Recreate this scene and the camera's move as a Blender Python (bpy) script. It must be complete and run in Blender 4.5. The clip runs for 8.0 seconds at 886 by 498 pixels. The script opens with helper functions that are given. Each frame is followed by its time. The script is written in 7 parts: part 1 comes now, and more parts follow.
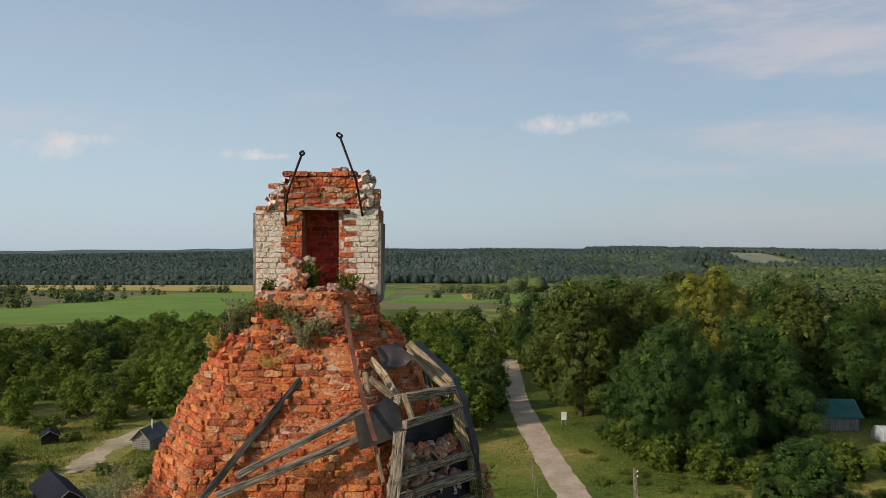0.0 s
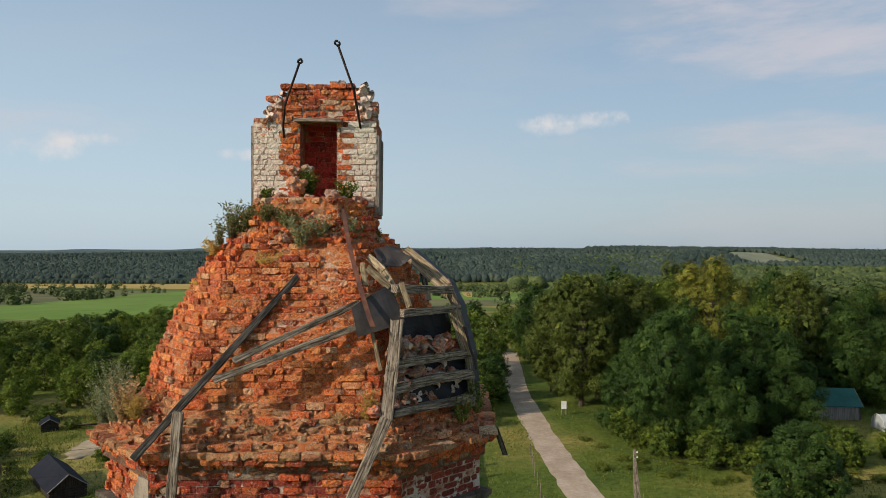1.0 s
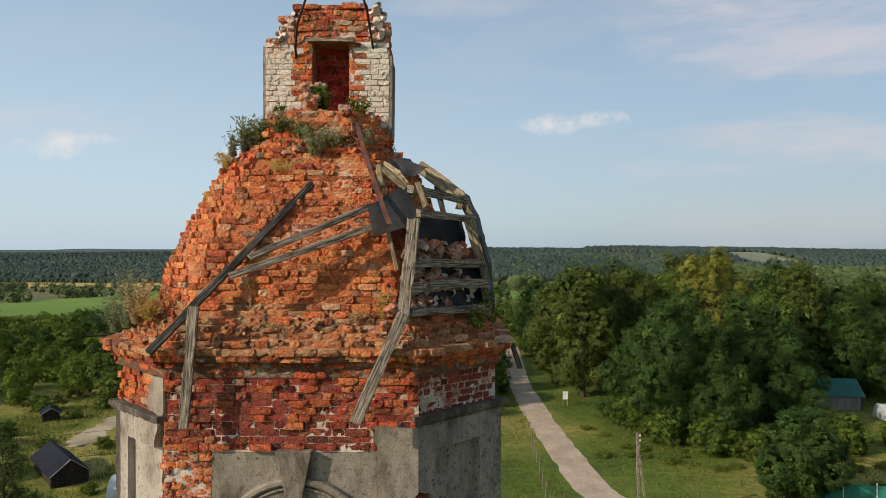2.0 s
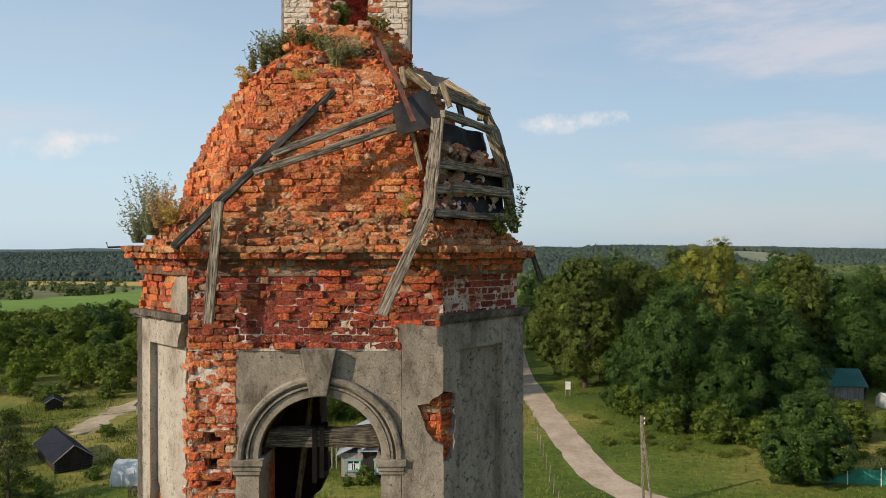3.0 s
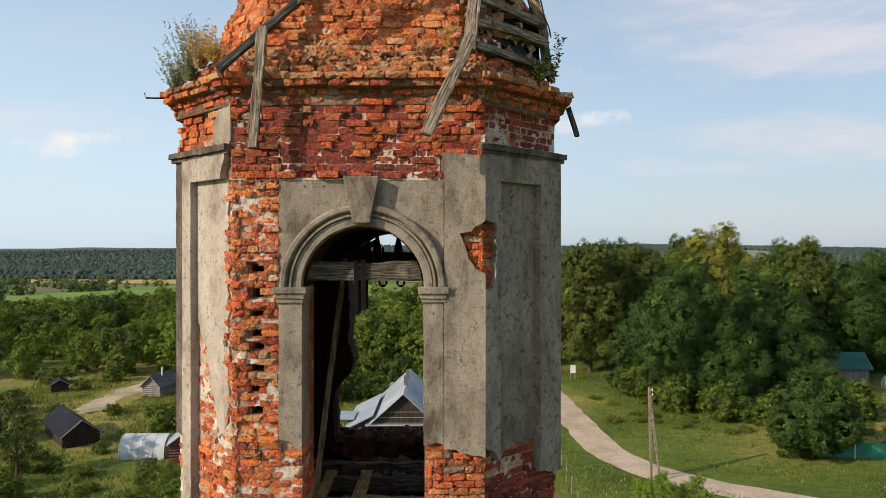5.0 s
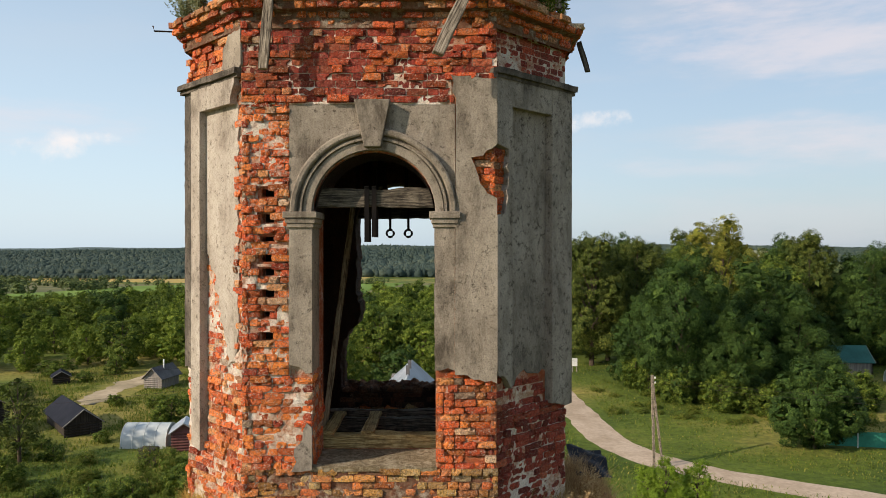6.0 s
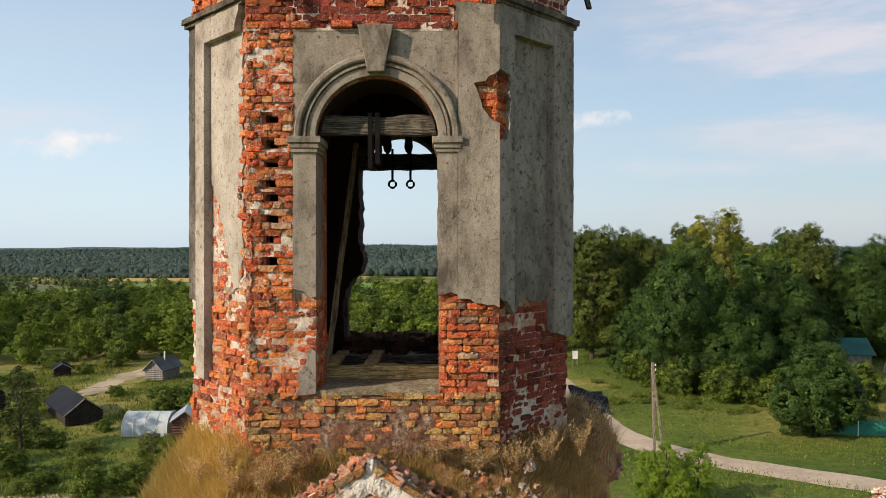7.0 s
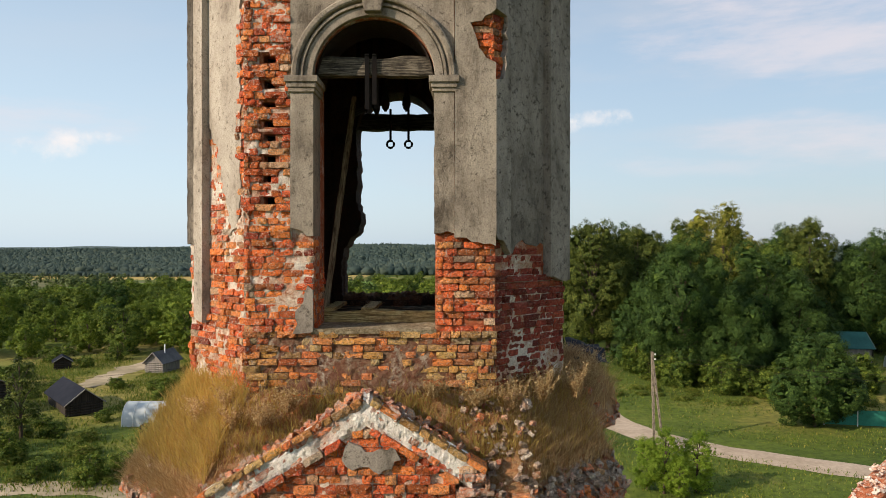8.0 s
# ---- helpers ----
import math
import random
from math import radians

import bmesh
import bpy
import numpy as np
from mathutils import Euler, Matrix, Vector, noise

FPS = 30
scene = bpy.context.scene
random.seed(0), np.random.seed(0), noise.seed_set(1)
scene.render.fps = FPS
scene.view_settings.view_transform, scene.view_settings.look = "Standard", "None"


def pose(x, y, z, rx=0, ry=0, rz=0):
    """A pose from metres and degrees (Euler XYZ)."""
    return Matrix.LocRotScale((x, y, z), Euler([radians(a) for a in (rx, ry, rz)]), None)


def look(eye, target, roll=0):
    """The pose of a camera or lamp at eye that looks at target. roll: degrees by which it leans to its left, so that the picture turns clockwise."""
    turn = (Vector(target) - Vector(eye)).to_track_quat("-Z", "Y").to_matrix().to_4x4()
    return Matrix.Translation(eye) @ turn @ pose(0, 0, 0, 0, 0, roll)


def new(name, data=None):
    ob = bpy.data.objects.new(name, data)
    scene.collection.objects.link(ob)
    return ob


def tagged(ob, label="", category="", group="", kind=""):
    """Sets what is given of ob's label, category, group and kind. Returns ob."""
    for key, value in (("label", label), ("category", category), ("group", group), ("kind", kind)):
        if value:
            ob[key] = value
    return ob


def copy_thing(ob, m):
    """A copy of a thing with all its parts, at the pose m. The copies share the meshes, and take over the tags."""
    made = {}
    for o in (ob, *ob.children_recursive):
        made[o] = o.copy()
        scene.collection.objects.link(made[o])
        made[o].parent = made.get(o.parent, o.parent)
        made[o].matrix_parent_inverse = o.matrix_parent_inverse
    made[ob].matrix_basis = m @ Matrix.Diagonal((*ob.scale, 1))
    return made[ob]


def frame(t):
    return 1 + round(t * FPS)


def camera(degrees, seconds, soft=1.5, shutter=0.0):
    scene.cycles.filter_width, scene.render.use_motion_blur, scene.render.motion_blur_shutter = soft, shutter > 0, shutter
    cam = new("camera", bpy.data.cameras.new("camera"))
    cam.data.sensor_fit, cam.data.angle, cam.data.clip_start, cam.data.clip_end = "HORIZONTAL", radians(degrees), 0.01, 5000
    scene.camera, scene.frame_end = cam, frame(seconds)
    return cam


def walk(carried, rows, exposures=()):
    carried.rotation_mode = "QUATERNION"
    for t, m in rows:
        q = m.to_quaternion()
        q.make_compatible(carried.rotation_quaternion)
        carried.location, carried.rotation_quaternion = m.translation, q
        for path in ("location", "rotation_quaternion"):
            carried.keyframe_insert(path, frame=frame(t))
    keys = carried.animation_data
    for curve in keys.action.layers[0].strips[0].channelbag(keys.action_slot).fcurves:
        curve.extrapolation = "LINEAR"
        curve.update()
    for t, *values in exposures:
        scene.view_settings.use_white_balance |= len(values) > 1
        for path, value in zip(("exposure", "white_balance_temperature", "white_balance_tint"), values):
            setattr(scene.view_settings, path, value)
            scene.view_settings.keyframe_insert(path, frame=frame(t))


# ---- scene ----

from mathutils import geometry

# ---------- camera and its walk ----------
cam = camera(63.0, 8.0, soft=0.6)
PATH = [  # seconds, x, y, z, yaw, pitch, roll
    (0.0, 0.000, 0.000, 22.800, -0.11, 0.06, 0.03),
    (0.5, 0.044, 0.014, 22.091, -0.09, 0.04, 0.03),
    (1.0, 0.033, 0.015, 21.418, -0.09, 0.05, 0.01),
    (1.5, -0.022, 0.044, 20.796, -0.10, 0.05, -0.02),
    (3.0, -0.465, 0.098, 18.964, -0.08, 0.02, 0.00),
    (3.5, -0.503, 0.073, 18.402, -0.04, 0.00, 0.02),
    (4.0, -0.758, 0.070, 17.908, 0.01, 0.00, 0.01),
    (4.5, -0.871, 0.047, 17.399, 0.00, -0.02, 0.01),
    (6.0, -1.082, 0.120, 16.024, 0.07, -0.01, -0.02),
    (6.5, -1.066, 0.099, 15.553, 0.09, -0.02, 0.01),
    (7.0, -1.113, 0.054, 15.127, 0.09, -0.03, -0.01),
    (7.5, -1.100, 0.025, 14.764, 0.10, -0.06, -0.03),
    (8.0, -1.067, 0.011, 14.400, 0.12, -0.07, -0.03),
]
walk(cam, [(t, pose(x, y, z, 90 + p - 0.18, r, w)) for t, x, y, z, w, p, r in PATH], exposures=[(0.0, -0.06, 6600, 11), (1.5, 0.05, 6550, 10), (3.0, 0.20, 6550, 10), (4.2, 0.36, 6650, 11), (8.0, 0.39, 6750, 12)])

# ---------- sky and sun ----------
SUN_EL = radians(27.0)
to_sun = Vector((-0.872, -0.490, 0.0)).normalized() * math.cos(SUN_EL) + Vector((0, 0, math.sin(SUN_EL)))
world = bpy.data.worlds.new("sky")
scene.world = world
world.use_nodes = True
wn, wl = world.node_tree.nodes, world.node_tree.links
bg = wn["Background"]
sky = wn.new("ShaderNodeTexSky")
sky.sky_type = "NISHITA"
sky.sun_disc = False
sky.sun_elevation = SUN_EL
sky.sun_rotation = math.atan2(to_sun.x, to_sun.y)
sky.altitude, sky.air_density, sky.dust_density, sky.ozone_density = 150, 1.0, 1.2, 1.2
bg.inputs["Strength"].default_value = 0.123


def sky_node(kind, ins=(), out=0):
    node = wn.new(kind)
    for socket, value in ins:
        if isinstance(value, bpy.types.NodeSocket):
            wl.new(value, node.inputs[socket])
        else:
            node.inputs[socket].default_value = value
    return node


def sky_math(op, a, b=0.0):
    node = sky_node("ShaderNodeMath", ((0, a), (1, b)))
    node.operation = op
    return node.outputs[0]


def sky_range(value, low, high, to_low, to_high):
    node = sky_node("ShaderNodeMapRange", (("Value", value), ("From Min", low), ("From Max", high), ("To Min", to_low), ("To Max", to_high)))
    node.interpolation_type = "SMOOTHSTEP"
    return node.outputs[0]


def sky_mix(fac, a, b):
    node = wn.new("ShaderNodeMix")
    node.data_type = "RGBA"
    for socket, value in ((0, fac), (6, a), (7, b)):
        if isinstance(value, bpy.types.NodeSocket):
            wl.new(value, node.inputs[socket])
        else:
            node.inputs[socket].default_value = value
    return node.outputs[2]


way = wn.new("ShaderNodeTexCoord").outputs["Generated"]
axes = sky_node("ShaderNodeSeparateXYZ", ((0, way),))
east, north, high = axes.outputs
veil = sky_range(high, -0.02, 0.40, 0.76, 0.42)
az = sky_math("DIVIDE", east, sky_math("MAXIMUM", north, 0.05))
el = sky_math("DIVIDE", high, sky_math("MAXIMUM", north, 0.05))
colour = sky_mix(veil, sky.outputs[0], sky_mix(sky_range(az, -0.5, 0.7, 0.0, 1.0), (4.25, 5.45, 6.45, 1.0), (2.62, 3.42, 4.20, 1.0)))
# thin high cloud, drawn out sideways
flat = sky_node("ShaderNodeMapping", (("Vector", way), ("Scale", (1.6, 1.6, 7.0)))).outputs[0]
wisp = sky_node("ShaderNodeTexNoise", (("Vector", flat), ("Scale", 2.1), ("Detail", 7.0), ("Roughness", 0.55))).outputs[0]
thin = sky_math("MULTIPLY", sky_range(wisp, 0.42, 0.70, 0.0, 1.0), sky_range(az, -0.15, 0.45, 0.10, 0.35))
colour = sky_mix(thin, colour, (4.35, 4.45, 4.75, 1.0))
# small fair-weather clouds low in the sky
fine = sky_node("ShaderNodeTexNoise", (("Vector", way), ("Scale", 34.0), ("Detail", 8.0), ("Roughness", 0.62))).outputs[0]
for cu, cv, w, h in ((0.145, 0.166, 0.034, 0.011), (0.158, 0.174, 0.022, 0.009), (0.212, 0.176, 0.036, 0.010), (0.232, 0.183, 0.022, 0.008), (-0.545, 0.136, 0.044, 0.014), (-0.528, 0.150, 0.026, 0.011), (-0.482, 0.148, 0.026, 0.009), (-0.272, 0.129, 0.026, 0.007), (-0.235, 0.126, 0.03, 0.004)):
    du = sky_math("DIVIDE", sky_math("SUBTRACT", az, cu), w)
    dv = sky_math("DIVIDE", sky_math("SUBTRACT", el, cv), h)
    far = sky_math("ADD", sky_math("MULTIPLY", du, du), sky_math("MULTIPLY", dv, dv))
    lump = sky_math("SUBTRACT", sky_math("ADD", sky_math("MULTIPLY", fine, 6.5), -2.3), far)
    ahead = sky_range(north, 0.0, 0.1, 0.0, 1.0)
    colour = sky_mix(sky_math("MULTIPLY", sky_math("MULTIPLY", sky_range(lump, -0.9, 2.2, 0.0, 1.0), 0.62), ahead), colour, (6.3, 6.0, 5.9, 1.0))
# broad thin cloud banks on the right
loose = sky_node("ShaderNodeTexNoise", (("Vector", flat), ("Scale", 6.0), ("Detail", 8.0), ("Roughness", 0.6))).outputs[0]
for cu, cv, w, h, k0 in ((0.50, 0.295, 0.20, 0.060, 0.62), (0.34, 0.36, 0.06, 0.03, 0.35), (0.54, 0.150, 0.17, 0.030, 0.55), (0.36, 0.11, 0.14, 0.012, 0.30), (-0.58, 0.170, 0.14, 0.030, 0.40), (0.02, 0.335, 0.09, 0.020, 0.35), (-0.18, 0.21, 0.05, 0.010, 0.2)):
    du = sky_math("DIVIDE", sky_math("SUBTRACT", az, cu), w)
    dv = sky_math("DIVIDE", sky_math("SUBTRACT", el, cv), h)
    far = sky_math("ADD", sky_math("MULTIPLY", du, du), sky_math("MULTIPLY", dv, dv))
    lump = sky_math("SUBTRACT", sky_math("ADD", sky_math("MULTIPLY", loose, 5.0), -1.6), far)
    ahead = sky_range(north, 0.0, 0.1, 0.0, 1.0)
    colour = sky_mix(sky_math("MULTIPLY", sky_math("MULTIPLY", sky_range(lump, -1.0, 1.8, 0.0, 1.0), k0), ahead), colour, (5.2, 4.9, 5.2, 1.0))
wl.new(colour, bg.inputs["Color"])
sun = new("sun", bpy.data.lights.new("sun", "SUN"))
sun.data.energy, sun.data.angle, sun.data.color = 4.0, radians(0.6), (1.0, 0.87, 0.70)
sun.matrix_world = look(to_sun * 100, (0, 0, 0))


# ---------- materials ----------
class Mat:
    """A node material under construction."""

    def __init__(self, name, rough=0.9, metal=0.0):
        self.m = bpy.data.materials.new(name)
        self.m.use_nodes = True
        self.n, self.l = self.m.node_tree.nodes, self.m.node_tree.links
        self.b = self.n["Principled BSDF"]
        self.b.inputs["Roughness"].default_value = rough
        self.b.inputs["Metallic"].default_value = metal
        self.b.inputs["Specular IOR Level"].default_value = 0.25

    def add(self, kind):
        return self.n.new(kind)

    def plug(self, out, node, socket):
        if isinstance(out, (int, float)):
            node.inputs[socket].default_value = out
        elif isinstance(out, tuple):
            node.inputs[socket].default_value = (*out, 1.0) if len(out) == 3 else out
        else:
            self.l.new(out, node.inputs[socket])

    def place(self, stretch=(1, 1, 1), own=False):
        src = self.add("ShaderNodeTexCoord").outputs["Object"] if own else self.add("ShaderNodeNewGeometry").outputs["Position"]
        if stretch == (1, 1, 1):
            return src
        node = self.add("ShaderNodeMapping")
        node.inputs["Scale"].default_value = stretch
        self.l.new(src, node.inputs["Vector"])
        return node.outputs[0]

    def noise(self, scale, detail=4.0, rough=0.6, where=None):
        node = self.add("ShaderNodeTexNoise")
        node.inputs["Scale"].default_value, node.inputs["Detail"].default_value, node.inputs["Roughness"].default_value = scale, detail, rough
        self.l.new(where or self.place(), node.inputs["Vector"])
        return node.outputs["Fac"]

    def math(self, op, a, b=0.0):
        node = self.add("ShaderNodeMath")
        node.operation = op
        self.plug(a, node, 0), self.plug(b, node, 1)
        return node.outputs[0]

    def step(self, value, low, high):
        node = self.add("ShaderNodeMapRange")
        node.inputs["From Min"].default_value, node.inputs["From Max"].default_value = low, high
        self.l.new(value, node.inputs["Value"])
        return node.outputs[0]

    def ramp(self, value, stops, constant=False):
        node = self.add("ShaderNodeValToRGB")
        node.color_ramp.interpolation = "CONSTANT" if constant else "LINEAR"
        e = node.color_ramp.elements
        while len(e) < len(stops):
            e.new(0.5)
        for i, (at, c) in enumerate(stops):
            e[i].position, e[i].color = at, (*c, 1.0)
        self.l.new(value, node.inputs[0])
        return node.outputs[0]

    def mix(self, fac, a, b, blend="MIX"):
        node = self.add("ShaderNodeMix")
        node.data_type, node.blend_type = "RGBA", blend
        self.plug(fac, node, 0), self.plug(a, node, 6), self.plug(b, node, 7)
        return node.outputs[2]

    def chance(self):
        """One random number for each object and each loose piece of a mesh."""
        a = self.add("ShaderNodeObjectInfo").outputs["Random"]
        b = self.add("ShaderNodeNewGeometry").outputs["Random Per Island"]
        return self.math("FRACT", self.math("ADD", a, b))

    def bump(self, height, strength=0.4, distance=0.01):
        node = self.add("ShaderNodeBump")
        node.inputs["Strength"].default_value, node.inputs["Distance"].default_value = strength, distance
        self.l.new(height, node.inputs["Height"])
        self.l.new(node.outputs[0], self.b.inputs["Normal"])

    def done(self, colour):
        self.plug(colour, self.b, "Base Color")
        return self.m


def brick_material(name, stops, smear, smear_col=(0.66, 0.55, 0.45), soot=0.35, cavity_shade=0.7):
    k = Mat(name, 0.94)
    one = k.chance()
    col = k.ramp(one, stops)
    # each brick burnt and weathered a little differently
    col = k.mix(0.8, col, k.ramp(k.math("FRACT", k.math("MULTIPLY", one, 17.3)), [(0.0, (0.26, 0.23, 0.25)), (0.24, (0.58, 0.56, 0.58)), (0.5, (0.88, 0.88, 0.88)), (1.0, (1.06, 1.1, 1.15))]), "MULTIPLY")
    fine = k.noise(110.0, 4.0, 0.75)
    mid = k.noise(30.0, 6.0, 0.78)
    col = k.mix(0.8, col, k.ramp(fine, [(0.36, (0.36, 0.30, 0.28)), (0.48, (1.1, 1.1, 1.1)), (0.64, (1.6, 1.58, 1.5))]), "MULTIPLY")
    col = k.mix(0.8, col, k.ramp(mid, [(0.37, (0.30, 0.23, 0.22)), (0.48, (1.1, 1.1, 1.1)), (0.62, (1.6, 1.58, 1.5))]), "MULTIPLY")
    dust = k.math("ADD", k.noise(11.0, 7.0, 0.8), k.math("MULTIPLY", k.math("SUBTRACT", k.noise(1.1, 4.0), 0.5), 0.4))
    col = k.mix(k.math("MULTIPLY", k.step(dust, *smear), 0.85), col, smear_col)
    col = k.mix(k.math("MULTIPLY", k.step(k.noise(48.0, 5.0, 0.78), 0.565, 0.61), 0.85), col, smear_col)
    # dark flecks: shadow of small cavities put into the colour
    col = k.mix(k.math("MULTIPLY", k.step(k.noise(36.0, 6.0, 0.8, k.place((1, 1, 1.8))), 0.555, 0.61), cavity_shade), col, (0.06, 0.03, 0.022))
    col = k.mix(k.math("MULTIPLY", k.step(k.noise(1.3, 6.0, 0.7), 0.52, 0.66), soot), col, (0.06, 0.05, 0.035))
    k.bump(k.math("ADD", fine, k.math("MULTIPLY", mid, 2.4)), 0.95, 0.03)
    return k.done(col)


RED = [(0.0, (0.88, 0.20, 0.048)), (0.2, (0.70, 0.115, 0.038)), (0.4, (0.92, 0.28, 0.060)), (0.58, (0.50, 0.075, 0.033)), (0.75, (0.84, 0.20, 0.048)), (0.9, (0.74, 0.30, 0.10)), (1.0, (0.60, 0.46, 0.32))]
DOME = [(0.0, (0.90, 0.27, 0.075)), (0.25, (0.78, 0.17, 0.05)), (0.5, (0.92, 0.34, 0.10)), (0.72, (0.62, 0.115, 0.045)), (0.88, (0.86, 0.28, 0.08)), (1.0, (0.78, 0.50, 0.30))]
OCHRE = [(0.0, (0.78, 0.22, 0.06)), (0.25, (0.68, 0.36, 0.10)), (0.45, (0.40, 0.24, 0.11)), (0.65, (0.80, 0.20, 0.06)), (0.85, (0.66, 0.40, 0.13)), (1.0, (0.48, 0.36, 0.20))]
M_BRICK = brick_material("red_brick", RED, (0.57, 0.76))
M_DOME = brick_material("dome_brick", DOME, (0.57, 0.76), (0.80, 0.62, 0.47), 0.14, 0.6)
M_OCHRE = brick_material("lichened_brick", OCHRE, (0.62, 0.80), soot=0.3)
M_CRIMSON = brick_material("spalled_brick", [(0.0, (0.40, 0.066, 0.040)), (0.3, (0.30, 0.050, 0.036)), (0.55, (0.47, 0.085, 0.042)), (0.8, (0.25, 0.046, 0.036)), (1.0, (0.52, 0.13, 0.06))], (0.60, 0.82), (0.46, 0.30, 0.22), 0.3, 0.35)
# brick of the rear parapet, the interior's shade put into its colour
M_SHADE = brick_material("shade_dark_brick", [(0.0, (0.22, 0.09, 0.05)), (0.5, (0.30, 0.14, 0.07)), (1.0, (0.18, 0.10, 0.06))], (0.7, 0.9), soot=0.6)
M_NICHE = brick_material("niche_brick", [(0.0, (0.62, 0.07, 0.045)), (0.5, (0.50, 0.05, 0.04)), (1.0, (0.70, 0.11, 0.06))], (0.66, 0.85), (0.5, 0.3, 0.24), 0.1, 0.2)
M_LEDGE = brick_material("dusty_brick", [(0.0, (0.72, 0.24, 0.085)), (0.3, (0.60, 0.36, 0.19)), (0.55, (0.76, 0.30, 0.11)), (0.8, (0.50, 0.13, 0.06)), (1.0, (0.62, 0.46, 0.28))], (0.50, 0.70), (0.60, 0.40, 0.22), 0.2, 0.4)
M_WHITE = brick_material("whitewashed_brick", RED, (0.38, 0.43), (1.0, 0.95, 0.80), 0.0, 0.02)
# frieze brick: moss, plus the cornice's shade put into darker reds
M_MOSSY_SHADED = brick_material("mossy_shaded_brick", [(0.0, (0.76, 0.15, 0.045)), (0.25, (0.58, 0.085, 0.033)), (0.5, (0.80, 0.22, 0.055)), (0.72, (0.42, 0.06, 0.03)), (0.9, (0.70, 0.19, 0.055)), (1.0, (0.58, 0.42, 0.26))], (0.60, 0.78), soot=0.5)
M_LIMED = brick_material("lime_streaked_brick", RED, (0.56, 0.70), (0.80, 0.68, 0.56), 0.22, 0.4)
M_PALE = brick_material("mortar_caked_brick", DOME, (0.42, 0.60), (0.64, 0.54, 0.45), 0.3)
M_RUBBLE = brick_material("dusty_rubble", [(0.0, (0.54, 0.42, 0.33)), (0.35, (0.46, 0.28, 0.18)), (0.6, (0.66, 0.56, 0.46)), (0.85, (0.76, 0.20, 0.08)), (1.0, (0.64, 0.45, 0.22))], (0.48, 0.66), (0.66, 0.55, 0.45), 0.2)
# interior brick: the belfry's shade is put into its near-black colour
M_INNER_SHADE = brick_material("inner_shade_brick", [(0.0, (0.07, 0.035, 0.025)), (1.0, (0.11, 0.05, 0.035))], (0.70, 0.9), (0.12, 0.1, 0.08), 0.6)

def mortar(name, low, mid_c, pale, lime=0.56, dirt=0.44):
    """Crumbling lime mortar, stained by brick dust, dark where it has washed out."""
    k = Mat(name, 0.96)
    f = k.noise(55.0, 6.0, 0.75)
    g = k.noise(16.0, 6.0, 0.75)
    c = k.ramp(k.noise(3.4, 6.0, 0.7), [(0.34, low), (0.50, mid_c), (0.66, pale)])
    c = k.mix(k.step(g, dirt, dirt + 0.12), c, low)
    c = k.mix(k.math("MULTIPLY", k.step(k.noise(1.6, 6.0, 0.72), lime, lime + 0.1), 0.85), c, pale)
    c = k.mix(0.6, c, k.ramp(f, [(0.34, (0.32, 0.28, 0.26)), (0.48, (1.0, 1.0, 1.0)), (0.66, (1.3, 1.3, 1.28))]), "MULTIPLY")
    k.bump(k.math("ADD", f, k.math("MULTIPLY", g, 2.0)), 1.0, 0.035)
    return k.done(c)


M_MORTAR = mortar("mortar", (0.46, 0.12, 0.05), (0.50, 0.22, 0.12), (0.70, 0.60, 0.50))
M_DUSTY = mortar("dusty_mortar", (0.66, 0.20, 0.065), (0.62, 0.27, 0.11), (0.80, 0.62, 0.46), 0.56)
M_LIMEBED = mortar("lime_mortar", (0.48, 0.17, 0.085), (0.66, 0.44, 0.31), (0.92, 0.83, 0.72), 0.46, 0.52)
M_CRUST = mortar("lime_crust_mortar", (0.62, 0.34, 0.24), (0.80, 0.68, 0.58), (0.95, 0.90, 0.82), 0.42, 0.56)
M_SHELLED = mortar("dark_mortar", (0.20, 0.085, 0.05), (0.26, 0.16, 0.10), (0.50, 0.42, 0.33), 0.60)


def plaster(name, dark, mid, pale, spots=0.56):
    k = Mat(name, 0.93)
    f = k.noise(60.0, 6.0, 0.72)
    big = k.noise(1.9, 7.0, 0.72, k.place((1, 1, 0.45)))
    c = k.ramp(big, [(0.34, dark), (0.47, mid), (0.62, pale)])
    c = k.mix(k.step(k.noise(13.0, 7.0, 0.78), spots, spots + 0.10), c, dark)
    c = k.mix(k.math("MULTIPLY", k.step(k.noise(4.0, 6.0, 0.7), 0.56, 0.7), 0.55), c, pale)
    c = k.mix(0.5, c, k.ramp(f, [(0.34, (0.35, 0.33, 0.3)), (0.55, (1, 1, 1)), (0.75, (1.15, 1.14, 1.1))]), "MULTIPLY")
    bent = k.add("ShaderNodeVectorMath")
    bent.operation = "ADD"
    wob = k.add("ShaderNodeTexNoise")
    wob.inputs["Scale"].default_value, wob.inputs["Detail"].default_value = 3.0, 5.0
    k.l.new(k.place(), wob.inputs["Vector"])
    k.l.new(k.place(), bent.inputs[0]), k.l.new(wob.outputs["Color"], bent.inputs[1])
    cell = k.add("ShaderNodeTexVoronoi")
    cell.feature = "DISTANCE_TO_EDGE"
    cell.inputs["Scale"].default_value = 1.5
    k.l.new(bent.outputs[0], cell.inputs["Vector"])
    crack = k.math("MULTIPLY", k.step(cell.outputs["Distance"], 0.006, 0.002), k.step(k.noise(1.2, 3.0), 0.52, 0.62))
    c = k.mix(k.math("MULTIPLY", crack, 0.8), c, (0.05, 0.045, 0.035))
    k.bump(k.math("SUBTRACT", k.math("ADD", f, k.math("MULTIPLY", k.noise(9.0, 5.0, 0.7), 1.5)), crack), 0.7, 0.018)
    return k.done(c)


